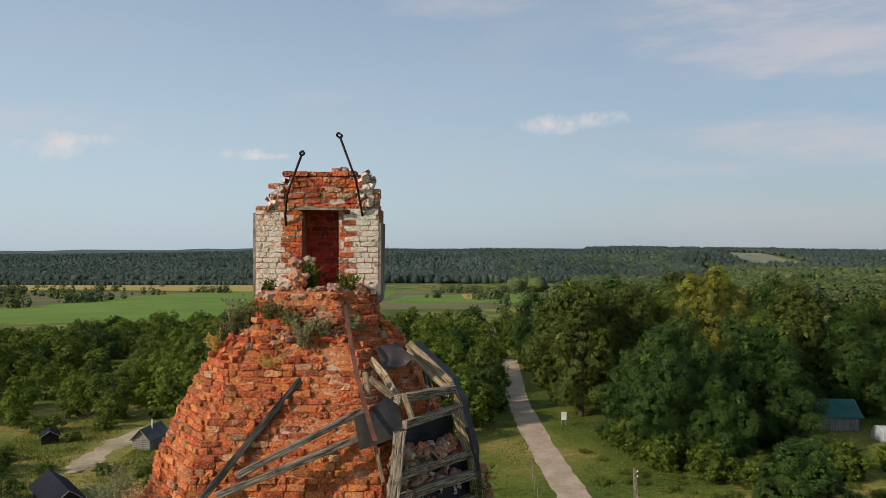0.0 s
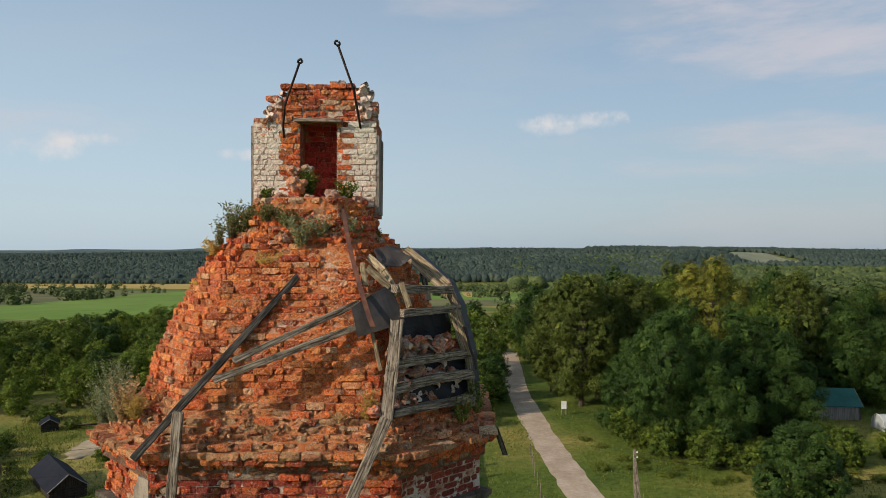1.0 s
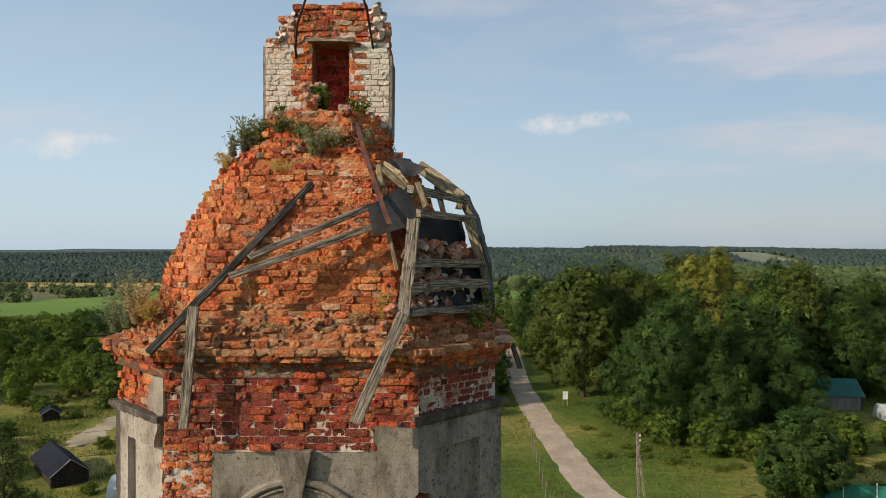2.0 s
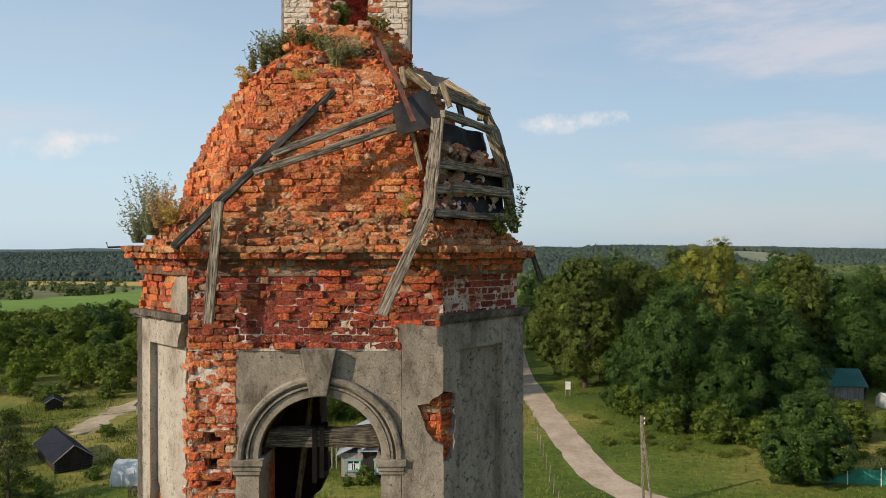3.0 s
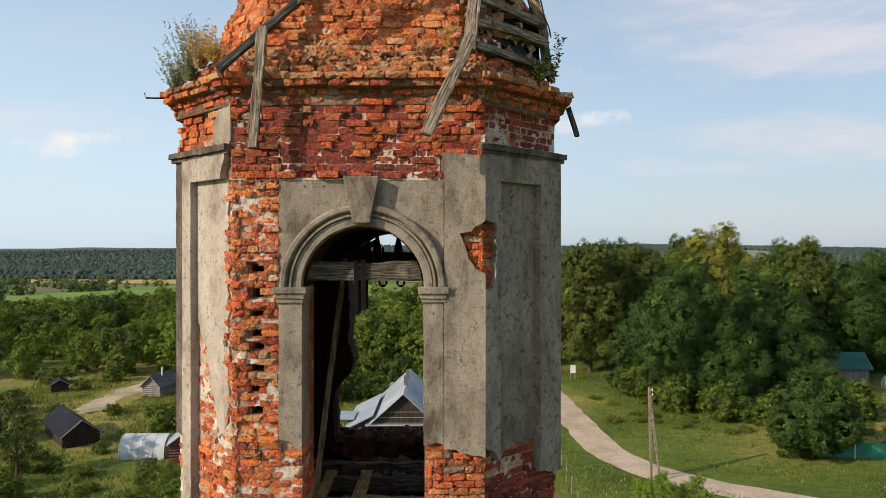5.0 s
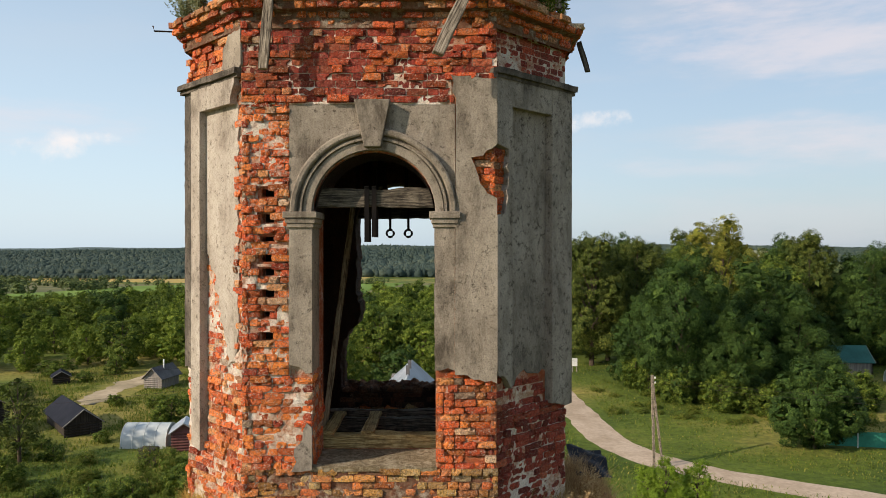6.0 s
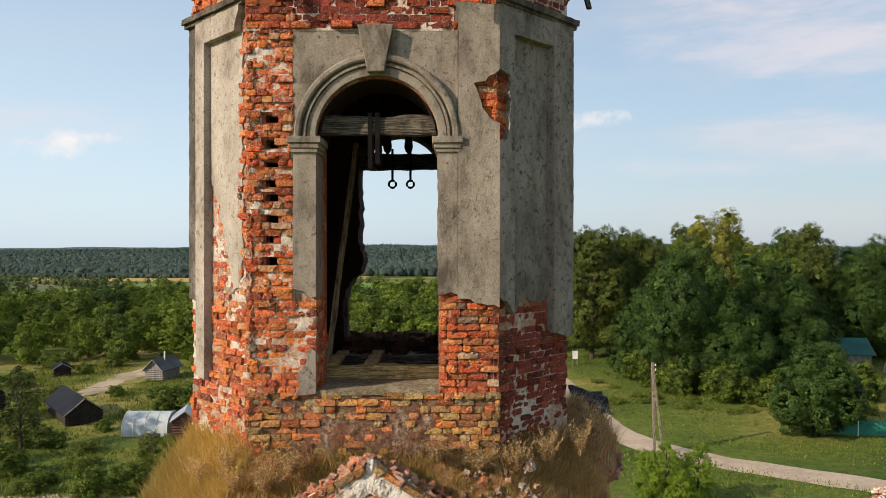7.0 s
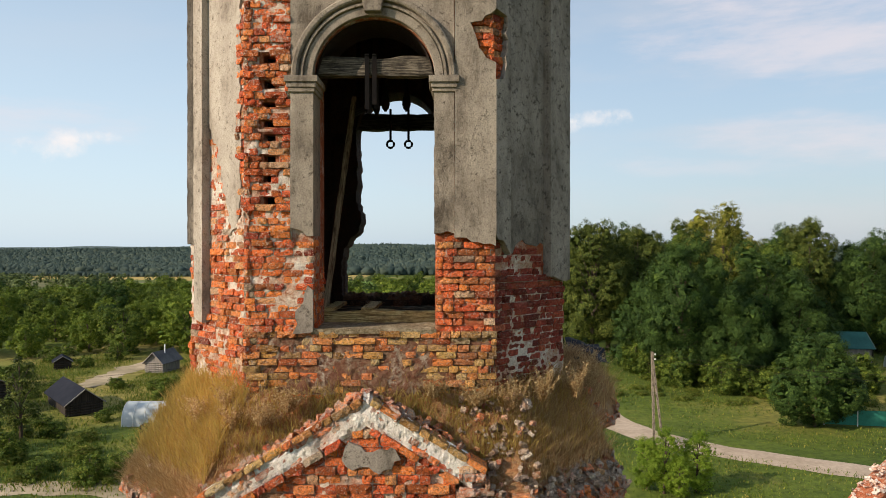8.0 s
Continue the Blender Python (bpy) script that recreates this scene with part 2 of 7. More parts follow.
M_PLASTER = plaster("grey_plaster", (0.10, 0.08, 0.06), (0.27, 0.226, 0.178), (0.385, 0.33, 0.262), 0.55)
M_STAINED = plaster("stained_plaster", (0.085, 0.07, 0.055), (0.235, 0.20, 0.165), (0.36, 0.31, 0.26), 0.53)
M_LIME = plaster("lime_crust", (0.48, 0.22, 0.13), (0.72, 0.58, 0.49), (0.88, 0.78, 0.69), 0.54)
# left side's plaster: the sun on it is put into a paler colour
M_SUNLIT = plaster("sunlit_plaster", (0.17, 0.138, 0.108), (0.37, 0.317, 0.262), (0.48, 0.425, 0.358), 0.545)
M_DARK_PLASTER = plaster("dark_plaster", (0.045, 0.036, 0.028), (0.10, 0.083, 0.066), (0.21, 0.175, 0.14), 0.52)


def timber(name, dark, mid, pale):
    k = Mat(name, 0.9)
    w = k.place((60, 60, 3.4), own=True)
    g = k.noise(1.0, 5.0, 0.65, w)
    c = k.ramp(g, [(0.38, dark), (0.5, mid), (0.64, pale)])
    c = k.mix(k.math("MULTIPLY", k.step(k.noise(5.0, 5.0, 0.7), 0.5, 0.66), 0.75), c, dark)
    k.bump(g, 0.8, 0.012)
    return k.done(c)


M_WOOD = timber("weathered_wood", (0.045, 0.034, 0.026), (0.215, 0.172, 0.128), (0.42, 0.355, 0.28))
M_WOOD_DARK = timber("blackened_wood", (0.02, 0.018, 0.015), (0.06, 0.052, 0.045), (0.16, 0.145, 0.125))
# old beam wood with the arch's shadow put into its colour
M_WOOD_SHADOWED = timber("old_shadowed_beam_wood", (0.02, 0.016, 0.013), (0.085, 0.07, 0.052), (0.20, 0.17, 0.13))
# yellow-brown wood, brightened in colour for the sun on the log
M_WOOD_LOG = timber("sunlit_log_wood", (0.15, 0.10, 0.035), (0.42, 0.31, 0.12), (0.62, 0.50, 0.24))
M_WOOD_WARM = timber("bare_wood", (0.10, 0.07, 0.045), (0.28, 0.215, 0.13), (0.44, 0.36, 0.23))


def plain(name, a, b, scale, rough=0.8, metal=0.0, bump=0.3):
    k = Mat(name, rough, metal)
    f = k.noise(scale, 5.0, 0.65)
    c = k.mix(k.step(k.noise(scale * 0.13, 4.0), 0.4, 0.65), a, b)
    c = k.mix(0.4, c, k.ramp(f, [(0.3, (0.4, 0.4, 0.4)), (0.62, (1, 1, 1))]), "MULTIPLY")
    k.bump(f, bump, 0.01)
    return k.done(c)


M_IRON = plain("rusty_iron", (0.022, 0.018, 0.017), (0.05, 0.03, 0.022), 30.0, 0.75, 0.3)
M_BLACKIRON = plain("black_iron", (0.010, 0.009, 0.009), (0.018, 0.014, 0.012), 30.0, 0.95, 0.0)
M_BLACKIRON.node_tree.nodes["Principled BSDF"].inputs["Specular IOR Level"].default_value = 0.08
M_RUST = plain("rusted_strap", (0.10, 0.045, 0.035), (0.20, 0.085, 0.05), 30.0, 0.8, 0.1)
M_TIN = plain("tarred_tin_sheet", (0.05, 0.047, 0.05), (0.085, 0.07, 0.06), 12.0, 0.55, 0.3)
M_DARKTIN = plain("black_roofing_sheet", (0.018, 0.02, 0.026), (0.035, 0.036, 0.042), 6.0, 0.6, 0.1)
M_ROADGRAVEL = plain("gravel", (0.50, 0.39, 0.29), (0.38, 0.29, 0.205), 3.0, 0.95)
M_SAND = plain("sand", (0.48, 0.38, 0.26), (0.27, 0.22, 0.13), 1.5, 0.95)
M_SILL = mortar("worn_sill", (0.22, 0.17, 0.10), (0.40, 0.33, 0.22), (0.54, 0.47, 0.34), 0.55)
M_SOIL = mortar("rubble_soil", (0.44, 0.20, 0.09), (0.42, 0.24, 0.12), (0.56, 0.40, 0.25), 0.58)


def leafy(name, stops, sheen=0.16, patches=0.35):
    k = Mat(name, 0.75)
    c = k.ramp(k.chance(), stops)
    c = k.mix(0.7, c, k.ramp(k.noise(patches, 3.0), [(0.35, (0.55, 0.6, 0.5)), (0.65, (1.2, 1.15, 1.0))]), "MULTIPLY")
    k.plug(c, k.b, "Base Color")
    t = k.add("ShaderNodeBsdfTranslucent")
    k.l.new(c, t.inputs["Color"])
    x = k.add("ShaderNodeMixShader")
    x.inputs[0].default_value = sheen
    out = k.n["Material Output"]
    k.l.new(k.b.outputs[0], x.inputs[1]), k.l.new(t.outputs[0], x.inputs[2]), k.l.new(x.outputs[0], out.inputs["Surface"])
    return k.m


M_LEAF = {
    "deep": leafy("deep_green_leaves", [(0.0, (0.014, 0.038, 0.006)), (0.6, (0.036, 0.078, 0.012)), (1.0, (0.085, 0.135, 0.024))], 0.12),
    "green": leafy("green_leaves", [(0.0, (0.032, 0.066, 0.008)), (0.6, (0.095, 0.148, 0.018)), (1.0, (0.24, 0.28, 0.040))], 0.22),
    "fresh": leafy("fresh_leaves", [(0.0, (0.055, 0.105, 0.012)), (0.6, (0.145, 0.21, 0.024)), (1.0, (0.31, 0.36, 0.052))], 0.28),
    "olive": leafy("olive_leaves", [(0.0, (0.030, 0.050, 0.008)), (0.6, (0.075, 0.105, 0.016)), (1.0, (0.175, 0.19, 0.034))], 0.14),
    "gold": leafy("yellowing_leaves", [(0.0, (0.11, 0.13, 0.018)), (0.6, (0.22, 0.22, 0.032)), (1.0, (0.36, 0.33, 0.06))], 0.25),
    "mid": leafy("valley_wood_leaves", [(0.0, (0.055, 0.085, 0.032)), (0.6, (0.090, 0.125, 0.042)), (1.0, (0.14, 0.17, 0.055))], 0.2),
    # blue-grey haze of the distance is put into these leaf colours
    "far": leafy("hazed_far_leaves", [(0.0, (0.100, 0.152, 0.150)), (0.7, (0.130, 0.182, 0.166)), (1.0, (0.170, 0.215, 0.172))], 0.6, 0.006),
    "bright": leafy("young_bright_leaves", [(0.0, (0.14, 0.24, 0.02)), (0.6, (0.23, 0.34, 0.035)), (1.0, (0.34, 0.42, 0.06))], 0.45),
    "herb": leafy("pale_herb_leaves", [(0.0, (0.085, 0.11, 0.03)), (0.6, (0.16, 0.18, 0.06)), (1.0, (0.32, 0.30, 0.14))], 0.3),
    "grey": leafy("grey_green_leaves", [(0.0, (0.16, 0.19, 0.10)), (1.0, (0.36, 0.38, 0.24))], 0.35),
    "dry": leafy("dry_grass_blades", [(0.0, (0.46, 0.29, 0.09)), (0.5, (0.70, 0.49, 0.17)), (1.0, (0.58, 0.47, 0.15))], 0.5),
    "brown": leafy("withered_weed", [(0.0, (0.34, 0.20, 0.10)), (0.5, (0.56, 0.37, 0.20)), (1.0, (0.80, 0.61, 0.37))], 0.5),
    "grass": leafy("meadow_grass", [(0.0, (0.072, 0.118, 0.014)), (0.6, (0.138, 0.19, 0.025)), (1.0, (0.32, 0.28, 0.07))], 0.34),
}
M_BARK = plain("bark", (0.07, 0.05, 0.035), (0.13, 0.10, 0.075), 9.0, 0.95)

k = Mat("meadow", 0.97)
pos = k.place()
wide = k.noise(0.035, 5.0, 0.6)
c = k.ramp(wide, [(0.36, (0.048, 0.084, 0.009)), (0.48, (0.106, 0.145, 0.018)), (0.60, (0.28, 0.235, 0.062))])
c = k.mix(0.6, c, k.ramp(k.noise(1.6, 6.0, 0.7), [(0.36, (0.30, 0.34, 0.26)), (0.60, (1.15, 1.1, 1.0))]), "MULTIPLY")
k.bump(k.noise(4.0, 5.0), 0.8, 0.15)
M_MEADOW = k.done(c)
M_CROP = plain("green_crop_field", (0.115, 0.205, 0.02), (0.15, 0.235, 0.028), 0.05, 0.97)
# far field, paled by haze put into its colour
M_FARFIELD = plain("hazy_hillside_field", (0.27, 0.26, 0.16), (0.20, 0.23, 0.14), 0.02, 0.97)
M_RIPE = plain("ripe_grain_field", (0.44, 0.31, 0.085), (0.38, 0.28, 0.085), 0.1, 0.97)
M_PASTURE = plain("pasture", (0.17, 0.155, 0.06), (0.085, 0.10, 0.035), 0.06, 0.97)
# floor between far crowns, tinted with the same distance haze
M_FOREST_FLOOR = plain("hazed_wood_floor", (0.07, 0.105, 0.10), (0.085, 0.12, 0.11), 0.05, 0.97)


# ---------- mesh helpers ----------
def mesh(name, verts, faces, material, parent=None, label="", smooth=False):
    me = bpy.data.meshes.new(name)
    me.from_pydata([tuple(v) for v in verts], [], [tuple(q) for q in faces])
    me.materials.append(material)
    if smooth:
        me.polygons.foreach_set("use_smooth", [True] * len(me.polygons))
    ob = new(name, me)
    if parent is not None:
        ob.parent = parent
    if label:
        ob["label"] = label
    return ob


def part(name, bm, material, parent=None, label="", smooth=False):
    me = bpy.data.meshes.new(name)
    bmesh.ops.recalc_face_normals(bm, faces=bm.faces)
    bm.to_mesh(me)
    bm.free()
    me.materials.append(material)
    if smooth:
        me.polygons.foreach_set("use_smooth", [True] * len(me.polygons))
    ob = new(name, me)
    if parent is not None:
        ob.parent = parent
    if label:
        ob["label"] = label
    return ob


def thing(name, label, category, at=(0, 0, 0), group="", kind=""):
    ob = new(name)
    ob.location = at
    ob.empty_display_size = 0.2
    return tagged(ob, label, category, group, kind)


def rnd(a, b):
    return random.uniform(a, b)


class Face:
    """A wall's own axes: u along it, out from it, z up."""

    def __init__(self, corner, along):
        self.o, self.d = Vector((*corner, 0)), Vector((*along, 0)).normalized()
        self.n = Vector((self.d.y, -self.d.x, 0))

    def at(self, u, out, z):
        return self.o + self.d * u + self.n * out + Vector((0, 0, z))


def block(bm, face, u0, u1, o0, o1, z0, z1, rough=0.0, cuts=0):
    """A box on a wall's axes, from o0 (behind) to o1 (proud)."""
    v = [bm.verts.new(face.at(u, o, z) + Vector((rnd(-rough, rough), rnd(-rough, rough), rnd(-rough, rough)))) for z in (z0, z1) for o in (o0, o1) for u in (u0, u1)]
    for q in ((0, 1, 3, 2), (4, 6, 7, 5), (0, 4, 5, 1), (2, 3, 7, 6), (0, 2, 6, 4), (1, 5, 7, 3)):
        bm.faces.new([v[i] for i in q])


def ragged(points, amps, step=0.07):
    """An outline whose edges are broken up; amps gives each edge's raggedness."""
    out = []
    for i, (a, amp) in enumerate(zip(points, amps)):
        b = points[(i + 1) % len(points)]
        a2, b2 = Vector(a), Vector(b)
        n = max(1, int((b2 - a2).length / step)) if amp else 1
        side = Vector((-(b2 - a2).y, (b2 - a2).x)).normalized()
        for j in range(n):
            out.append(a2.lerp(b2, j / n) + side * (rnd(-amp, amp) if j else 0))
    return out


def slab(bm, face, outline, o0, o1):
    """A flat piece of any outline (u, z) on a wall, with thickness."""
    front = [bm.verts.new(face.at(p[0], o1 + rnd(-0.002, 0.002), p[1])) for p in outline]
    back = [bm.verts.new(face.at(p[0], o0, p[1])) for p in outline]
    for tri in geometry.tessellate_polygon([[Vector((p[0], p[1], 0)) for p in outline]]):
        bm.faces.new([front[i] for i in tri])
    for i in range(len(front)):
        j = (i + 1) % len(front)
        bm.faces.new((front[i], back[i], back[j], front[j]))


# ---------- bricks ----------
def brick_shapes(count, worn_low, worn_high, chips, tilt):
    """Worn bricks of unit size: x along, -y the outer face, z up."""
    shapes = []
    for _ in range(count):
        v, f = [], []
        worn = rnd(worn_low, worn_high)
        lost = [random.choice((0, 4, 10, 14, 2, 12, 5, 9)) for _ in range(random.choice(chips))]
        tx, tz = rnd(-tilt, tilt), rnd(-tilt, tilt)
        for k2 in range(3):
            for i in range(5):
                edge = (i in (0, 4)) + (k2 in (0, 2))
                dent = rnd(0, 0.07) + edge * worn * rnd(0.3, 1.4) + tx * (i / 4 - 0.5) + tz * (k2 / 2 - 0.5)
                if k2 * 5 + i in lost:
                    dent += rnd(0.2, 0.55)
                pull = 1 - 0.05 * (edge == 2)
                v.append(((-0.5 + i / 4) * pull + rnd(-0.016, 0.016), -0.5 + max(0.0, dent), (-0.5 + k2 / 2) * pull + rnd(-0.035, 0.035)))
        for k2 in range(2):
            for i in range(4):
                a = k2 * 5 + i
                f.append((a, a + 1, a + 6, a + 5))
        ring = [0, 1, 2, 3, 4, 9, 14, 13, 12, 11, 10, 5]
        for r in ring:
            v.append((v[r][0] * 1.01, 0.5, v[r][2]))
        for j in range(12):
            a, b = ring[j], ring[(j + 1) % 12]
            f.append((b, a, 15 + j, 15 + (j + 1) % 12))
        shapes.append((np.array(v), f))
    return shapes


SHAPES = brick_shapes(30, 0.01, 0.05, (0, 0, 0, 0, 1), 0.05)
CRUMBLED = brick_shapes(36, 0.015, 0.08, (0, 0, 0, 1, 1, 2), 0.10)
NEAT = brick_shapes(20, 0.005, 0.03, (0, 0, 0, 1), 0.03)


def brick_at(face, u, out, z, length, height, depth, lean=0.0):
    """The matrix that lays a unit brick on a wall, its outer face at out."""
    rot = Matrix((face.d, -face.n, Vector((0, 0, 1)))).transposed().to_4x4()
    tilt = Euler((rnd(-lean, lean), rnd(-lean, lean) * 0.6, rnd(-lean, lean))).to_matrix().to_4x4()
    return Matrix.Translation(face.at(u, out - depth / 2, z)) @ rot @ tilt @ Matrix.Diagonal((length, depth, height, 1))


def courses(face, u0, u1, z0, z1, keep, out=0.0, jitter=0.012, lean=0.02, course=0.0845, depth=0.13, missing=0.012, joint=0.005, waste=0.02):
    """Bricks on a straight wall, headers and stretchers mixed; keep(u, z) tells where they stand; waste is how far patches have weathered back."""
    rows = []
    n = int(round((z1 - z0) / course))
    for r in range(n):
        z = z0 + (r + 0.5) * course
        u = u0 - rnd(0, 0.2)
        sunk = rnd(-0.4, 0.4) * jitter
        while u < u1:
            ln = 0.255 + rnd(-0.02, 0.012) if random.random() < 0.5 else 0.128 + rnd(-0.012, 0.014)
            a, b = max(u, u0), min(u + ln, u1)
            mid = (a + b) / 2
            p = face.at(mid, 0, z)
            lost = missing * (1.0 + 5.0 * max(0.0, noise.noise(p * 1.7 + Vector((3, 1, 8)))))
            if b - a > 0.06 and keep(mid, z) and random.random() > lost:
                back = waste * (noise.noise(p * 1.3) + 0.7 * noise.noise(p * 4.1)) + sunk
                if random.random() < 0.07:
                    back -= jitter * rnd(0.8, 2.0)
                rows.append(brick_at(face, mid, out + back + rnd(-jitter, jitter), z + rnd(-0.006, 0.006), b - a - joint - rnd(0, 0.006), course - joint - rnd(0, 0.006), depth, lean * 0.6))
            u += ln
    return rows


def lay(rows, parent, material, near, single=300, name="brick", shapes=None):
    """Bricks as parts of their thing: the nearest ones singly on shared meshes, the rest joined."""
    if not rows:
        return
    shapes = shapes or SHAPES
    rows = sorted(rows, key=lambda m: (m.translation - Vector(near)).length)
    shared = []
    for v, f in shapes if single else ():
        me = bpy.data.meshes.new(name)
        me.from_pydata([tuple(p) for p in v], [], f)
        me.materials.append(material)
        shared.append(me)
    inv = Matrix.Translation(-parent.location)
    for m in rows[:single]:
        ob = new(name, random.choice(shared))
        ob.parent = parent
        ob.matrix_basis = inv @ m
    if len(rows) > single:
        vs, fs, k3 = [], [], 0
        for m in rows[single:]:
            v, f = random.choice(shapes)
            a = np.array(m)
            vs.append(v @ a[:3, :3].T + a[:3, 3] - np.array(parent.location))
            fs += [tuple(i + k3 for i in q) for q in f]
            k3 += len(v)
        ob = mesh("brickwork", np.concatenate(vs), fs, material, parent)
        tagged(ob, kind="stuff")


def skin(place, u0, u1, z0, z1, material, parent, deep=-0.05, proud=0.004, keep=None, step=0.03, name="mortar_bed", label=""):
    """The uneven bed of mortar between and over bricks: place(u, out, z) gives a point of the wall."""
    nu, nz = max(1, int((u1 - u0) / step)), max(1, int((z1 - z0) / step))
    verts, faces = [], []
    for j in range(nz + 1):
        for i in range(nu + 1):
            u, z = u0 + (u1 - u0) * i / nu, z0 + (z1 - z0) * j / nz
            p = place(u, 0.0, z)
            h = 0.30 + 0.55 * noise.noise(p * 1.9 + Vector((7, 3, 1))) + 0.5 * noise.noise(p * 6.5) + 0.5 * noise.noise(p * 16.0)
            h = min(1.0, max(0.0, h))
            verts.append(place(u, deep + (proud - deep) * h, z))
    for j in range(nz):
        for i in range(nu):
            if keep is None or keep(u0 + (u1 - u0) * (i + 0.5) / nu, z0 + (z1 - z0) * (j + 0.5) / nz):
                a = j * (nu + 1) + i
                faces.append((a, a + 1, a + nu + 2, a + nu + 1))
    return mesh(name, verts, faces, material, parent, label, smooth=True)


# ---------- the tower's plan ----------
CX, CY = -1.97, 11.30
FRONT = Face((-3.50, 8.70), (1, 0))
RIGHT = Face((-0.45, 8.70), (1, 1))
LEFT = Face((-4.57, 9.77), (1, -1))


def corners(r, k4=0.587, wide=1.0):
    """The eight corners of the plan, from the front's left one on, to the right round."""
    a = k4 * r
    w = r * wide
    return [(CX - a, CY - r), (CX + a, CY - r), (CX + w, CY - a), (CX + w, CY + a), (CX + a, CY + r), (CX - a, CY + r), (CX - w, CY + a), (CX - w, CY - a)]


def shell(bm, rings, k4=0.587, close=True, wide=1.0):
    """An eight-sided body through rings of (apothem, z)."""
    loops = [[bm.verts.new((x, y, z)) for x, y in corners(r, k4, wide)] for r, z in rings]
    for a, b in zip(loops, loops[1:]):
        for i in range(8):
            j = (i + 1) % 8
            bm.faces.new((a[i], a[j], b[j], b[i]))
    if close:
        bm.faces.new(loops[-1])
    return loops


def side(r, i, k4=0.587, wide=1.0):
    """One of the eight sides at an apothem: 0 front, 1 right of it, 7 left of it."""
    c = corners(r, k4, wide)
    a, b = Vector(c[i]), Vector(c[(i + 1) % 8])
    return Face(a, b - a), (b - a).length


# ---------- ground ----------
def smooth(a, b, x):
    s = min(1.0, max(0.0, (x - a) / (b - a)))
    return s * s * (3 - 2 * s)


def ground(x, y):
    """The land's height: level round the village, a broad valley, wooded hills beyond."""
    d = max(0.0, y)
    h = -27.0 * min(1.0, max(0.0, (d - 140.0) / 760.0))
    q = x / max(d, 60.0)
    far = 1000.0 + 1100.0 * smooth(0.33, 0.48, q)
    top = 18.0 + 12.0 * smooth(-0.6, -0.15, q) - 10.0 * smooth(0.3, 0.6, q)
    h += top * smooth(far, far + 650.0, d) + 8.0 * smooth(2600, 4200, d)
    if d > 140:
        h += min(1.0, (d - 140) / 300) * 3.5 * noise.noise(Vector((x * 0.004, y * 0.004, 0.0))) + 9.0 * smooth(1100, 1700, d) * noise.noise(Vector((x * 0.0026, y * 0.0016, 4.0)))
    return h


def sheet(name, xs, ys, material, lift=0.0, inside=None, label="", category="ground"):
    verts = [(x, y, ground(x, y) + lift) for y in ys for x in xs]
    nx, faces = len(xs), []
    for j in range(len(ys) - 1):
        for i in range(nx - 1):
            if inside is None or inside((xs[i] + xs[i + 1]) / 2, (ys[j] + ys[j + 1]) / 2):
                faces.append((j * nx + i, j * nx + i + 1, (j + 1) * nx + i + 1, (j + 1) * nx + i))
    return tagged(mesh(name, verts, faces, material, smooth=True), label, category, kind="structure")


def spread(limit, first, count):
    """Steps that grow with the distance."""
    g = (limit / first) ** (1.0 / count)
    return [0.0] + [first * g**i for i in range(count + 1)]


half = spread(4800.0, 8.0, 60)
XS = sorted({-v for v in half} | set(half))
YS = [-v for v in reversed(spread(600.0, 20.0, 10))] + spread(4700.0, 8.0, 90)[1:]
sheet("ground", XS, YS, M_MEADOW, label="rough green meadow with dry patches", category="ground")


def ribbon(name, line, width, material, label, category, lift=0.05, rough=0.16):
    """A strip along a line of (x, y), with uneven edges."""
    pts = []
    for (ax, ay), (bx, by) in zip(line, line[1:]):
        for j in range(12):
            pts.append(Vector((ax + (bx - ax) * j / 12, ay + (by - ay) * j / 12)))
    pts.append(Vector(line[-1]))
    for _ in range(6):
        pts = [pts[0]] + [(pts[i - 1] + pts[i] * 2 + pts[i + 1]) / 4 for i in range(1, len(pts) - 1)] + [pts[-1]]
    verts, faces = [], []
    for i, p in enumerate(pts):
        t = (pts[min(i + 1, len(pts) - 1)] - pts[max(i - 1, 0)]).normalized()
        s = Vector((-t.y, t.x))
        for e in (-1, -0.5, 0, 0.5, 1):
            q = p + s * (width / 2 * e * (1 + (rough * noise.noise(Vector((p.x * 0.5, p.y * 0.5, e))) if abs(e) == 1 else 0)))
            verts.append((q.x, q.y, ground(q.x, q.y) + lift * (1 - 0.7 * abs(e))))
        if i:
            for e in range(4):
                a = i * 5 + e
                faces.append((a - 5, a - 4, a + 1, a))
    return tagged(mesh(name, verts, faces, material, smooth=True), label, category, kind="structure")


ribbon("road", [(14, 150), (12.6, 128), (11.4, 110), (11.2, 93), (11.5, 80), (12.0, 68), (12.4, 60), (14.4, 54.5), (18.5, 50.5), (24, 47), (31, 43), (42, 36), (60, 26)], 3.2, M_ROADGRAVEL, "pale gravel village road with worn wheel tracks", "road")
ribbon("sand_track", [(-36, 92), (-37.5, 86), (-38.2, 80), (-37.2, 73)], 3.0, M_SAND, "bare sandy track through the grass", "track", 0.06, 0.9)
ribbon("worn_path", [(-40, 40), (-30, 42.5), (-23, 43), (-12, 41)], 2.2, M_SAND, "trodden bare earth path", "path", 0.06, 0.8)


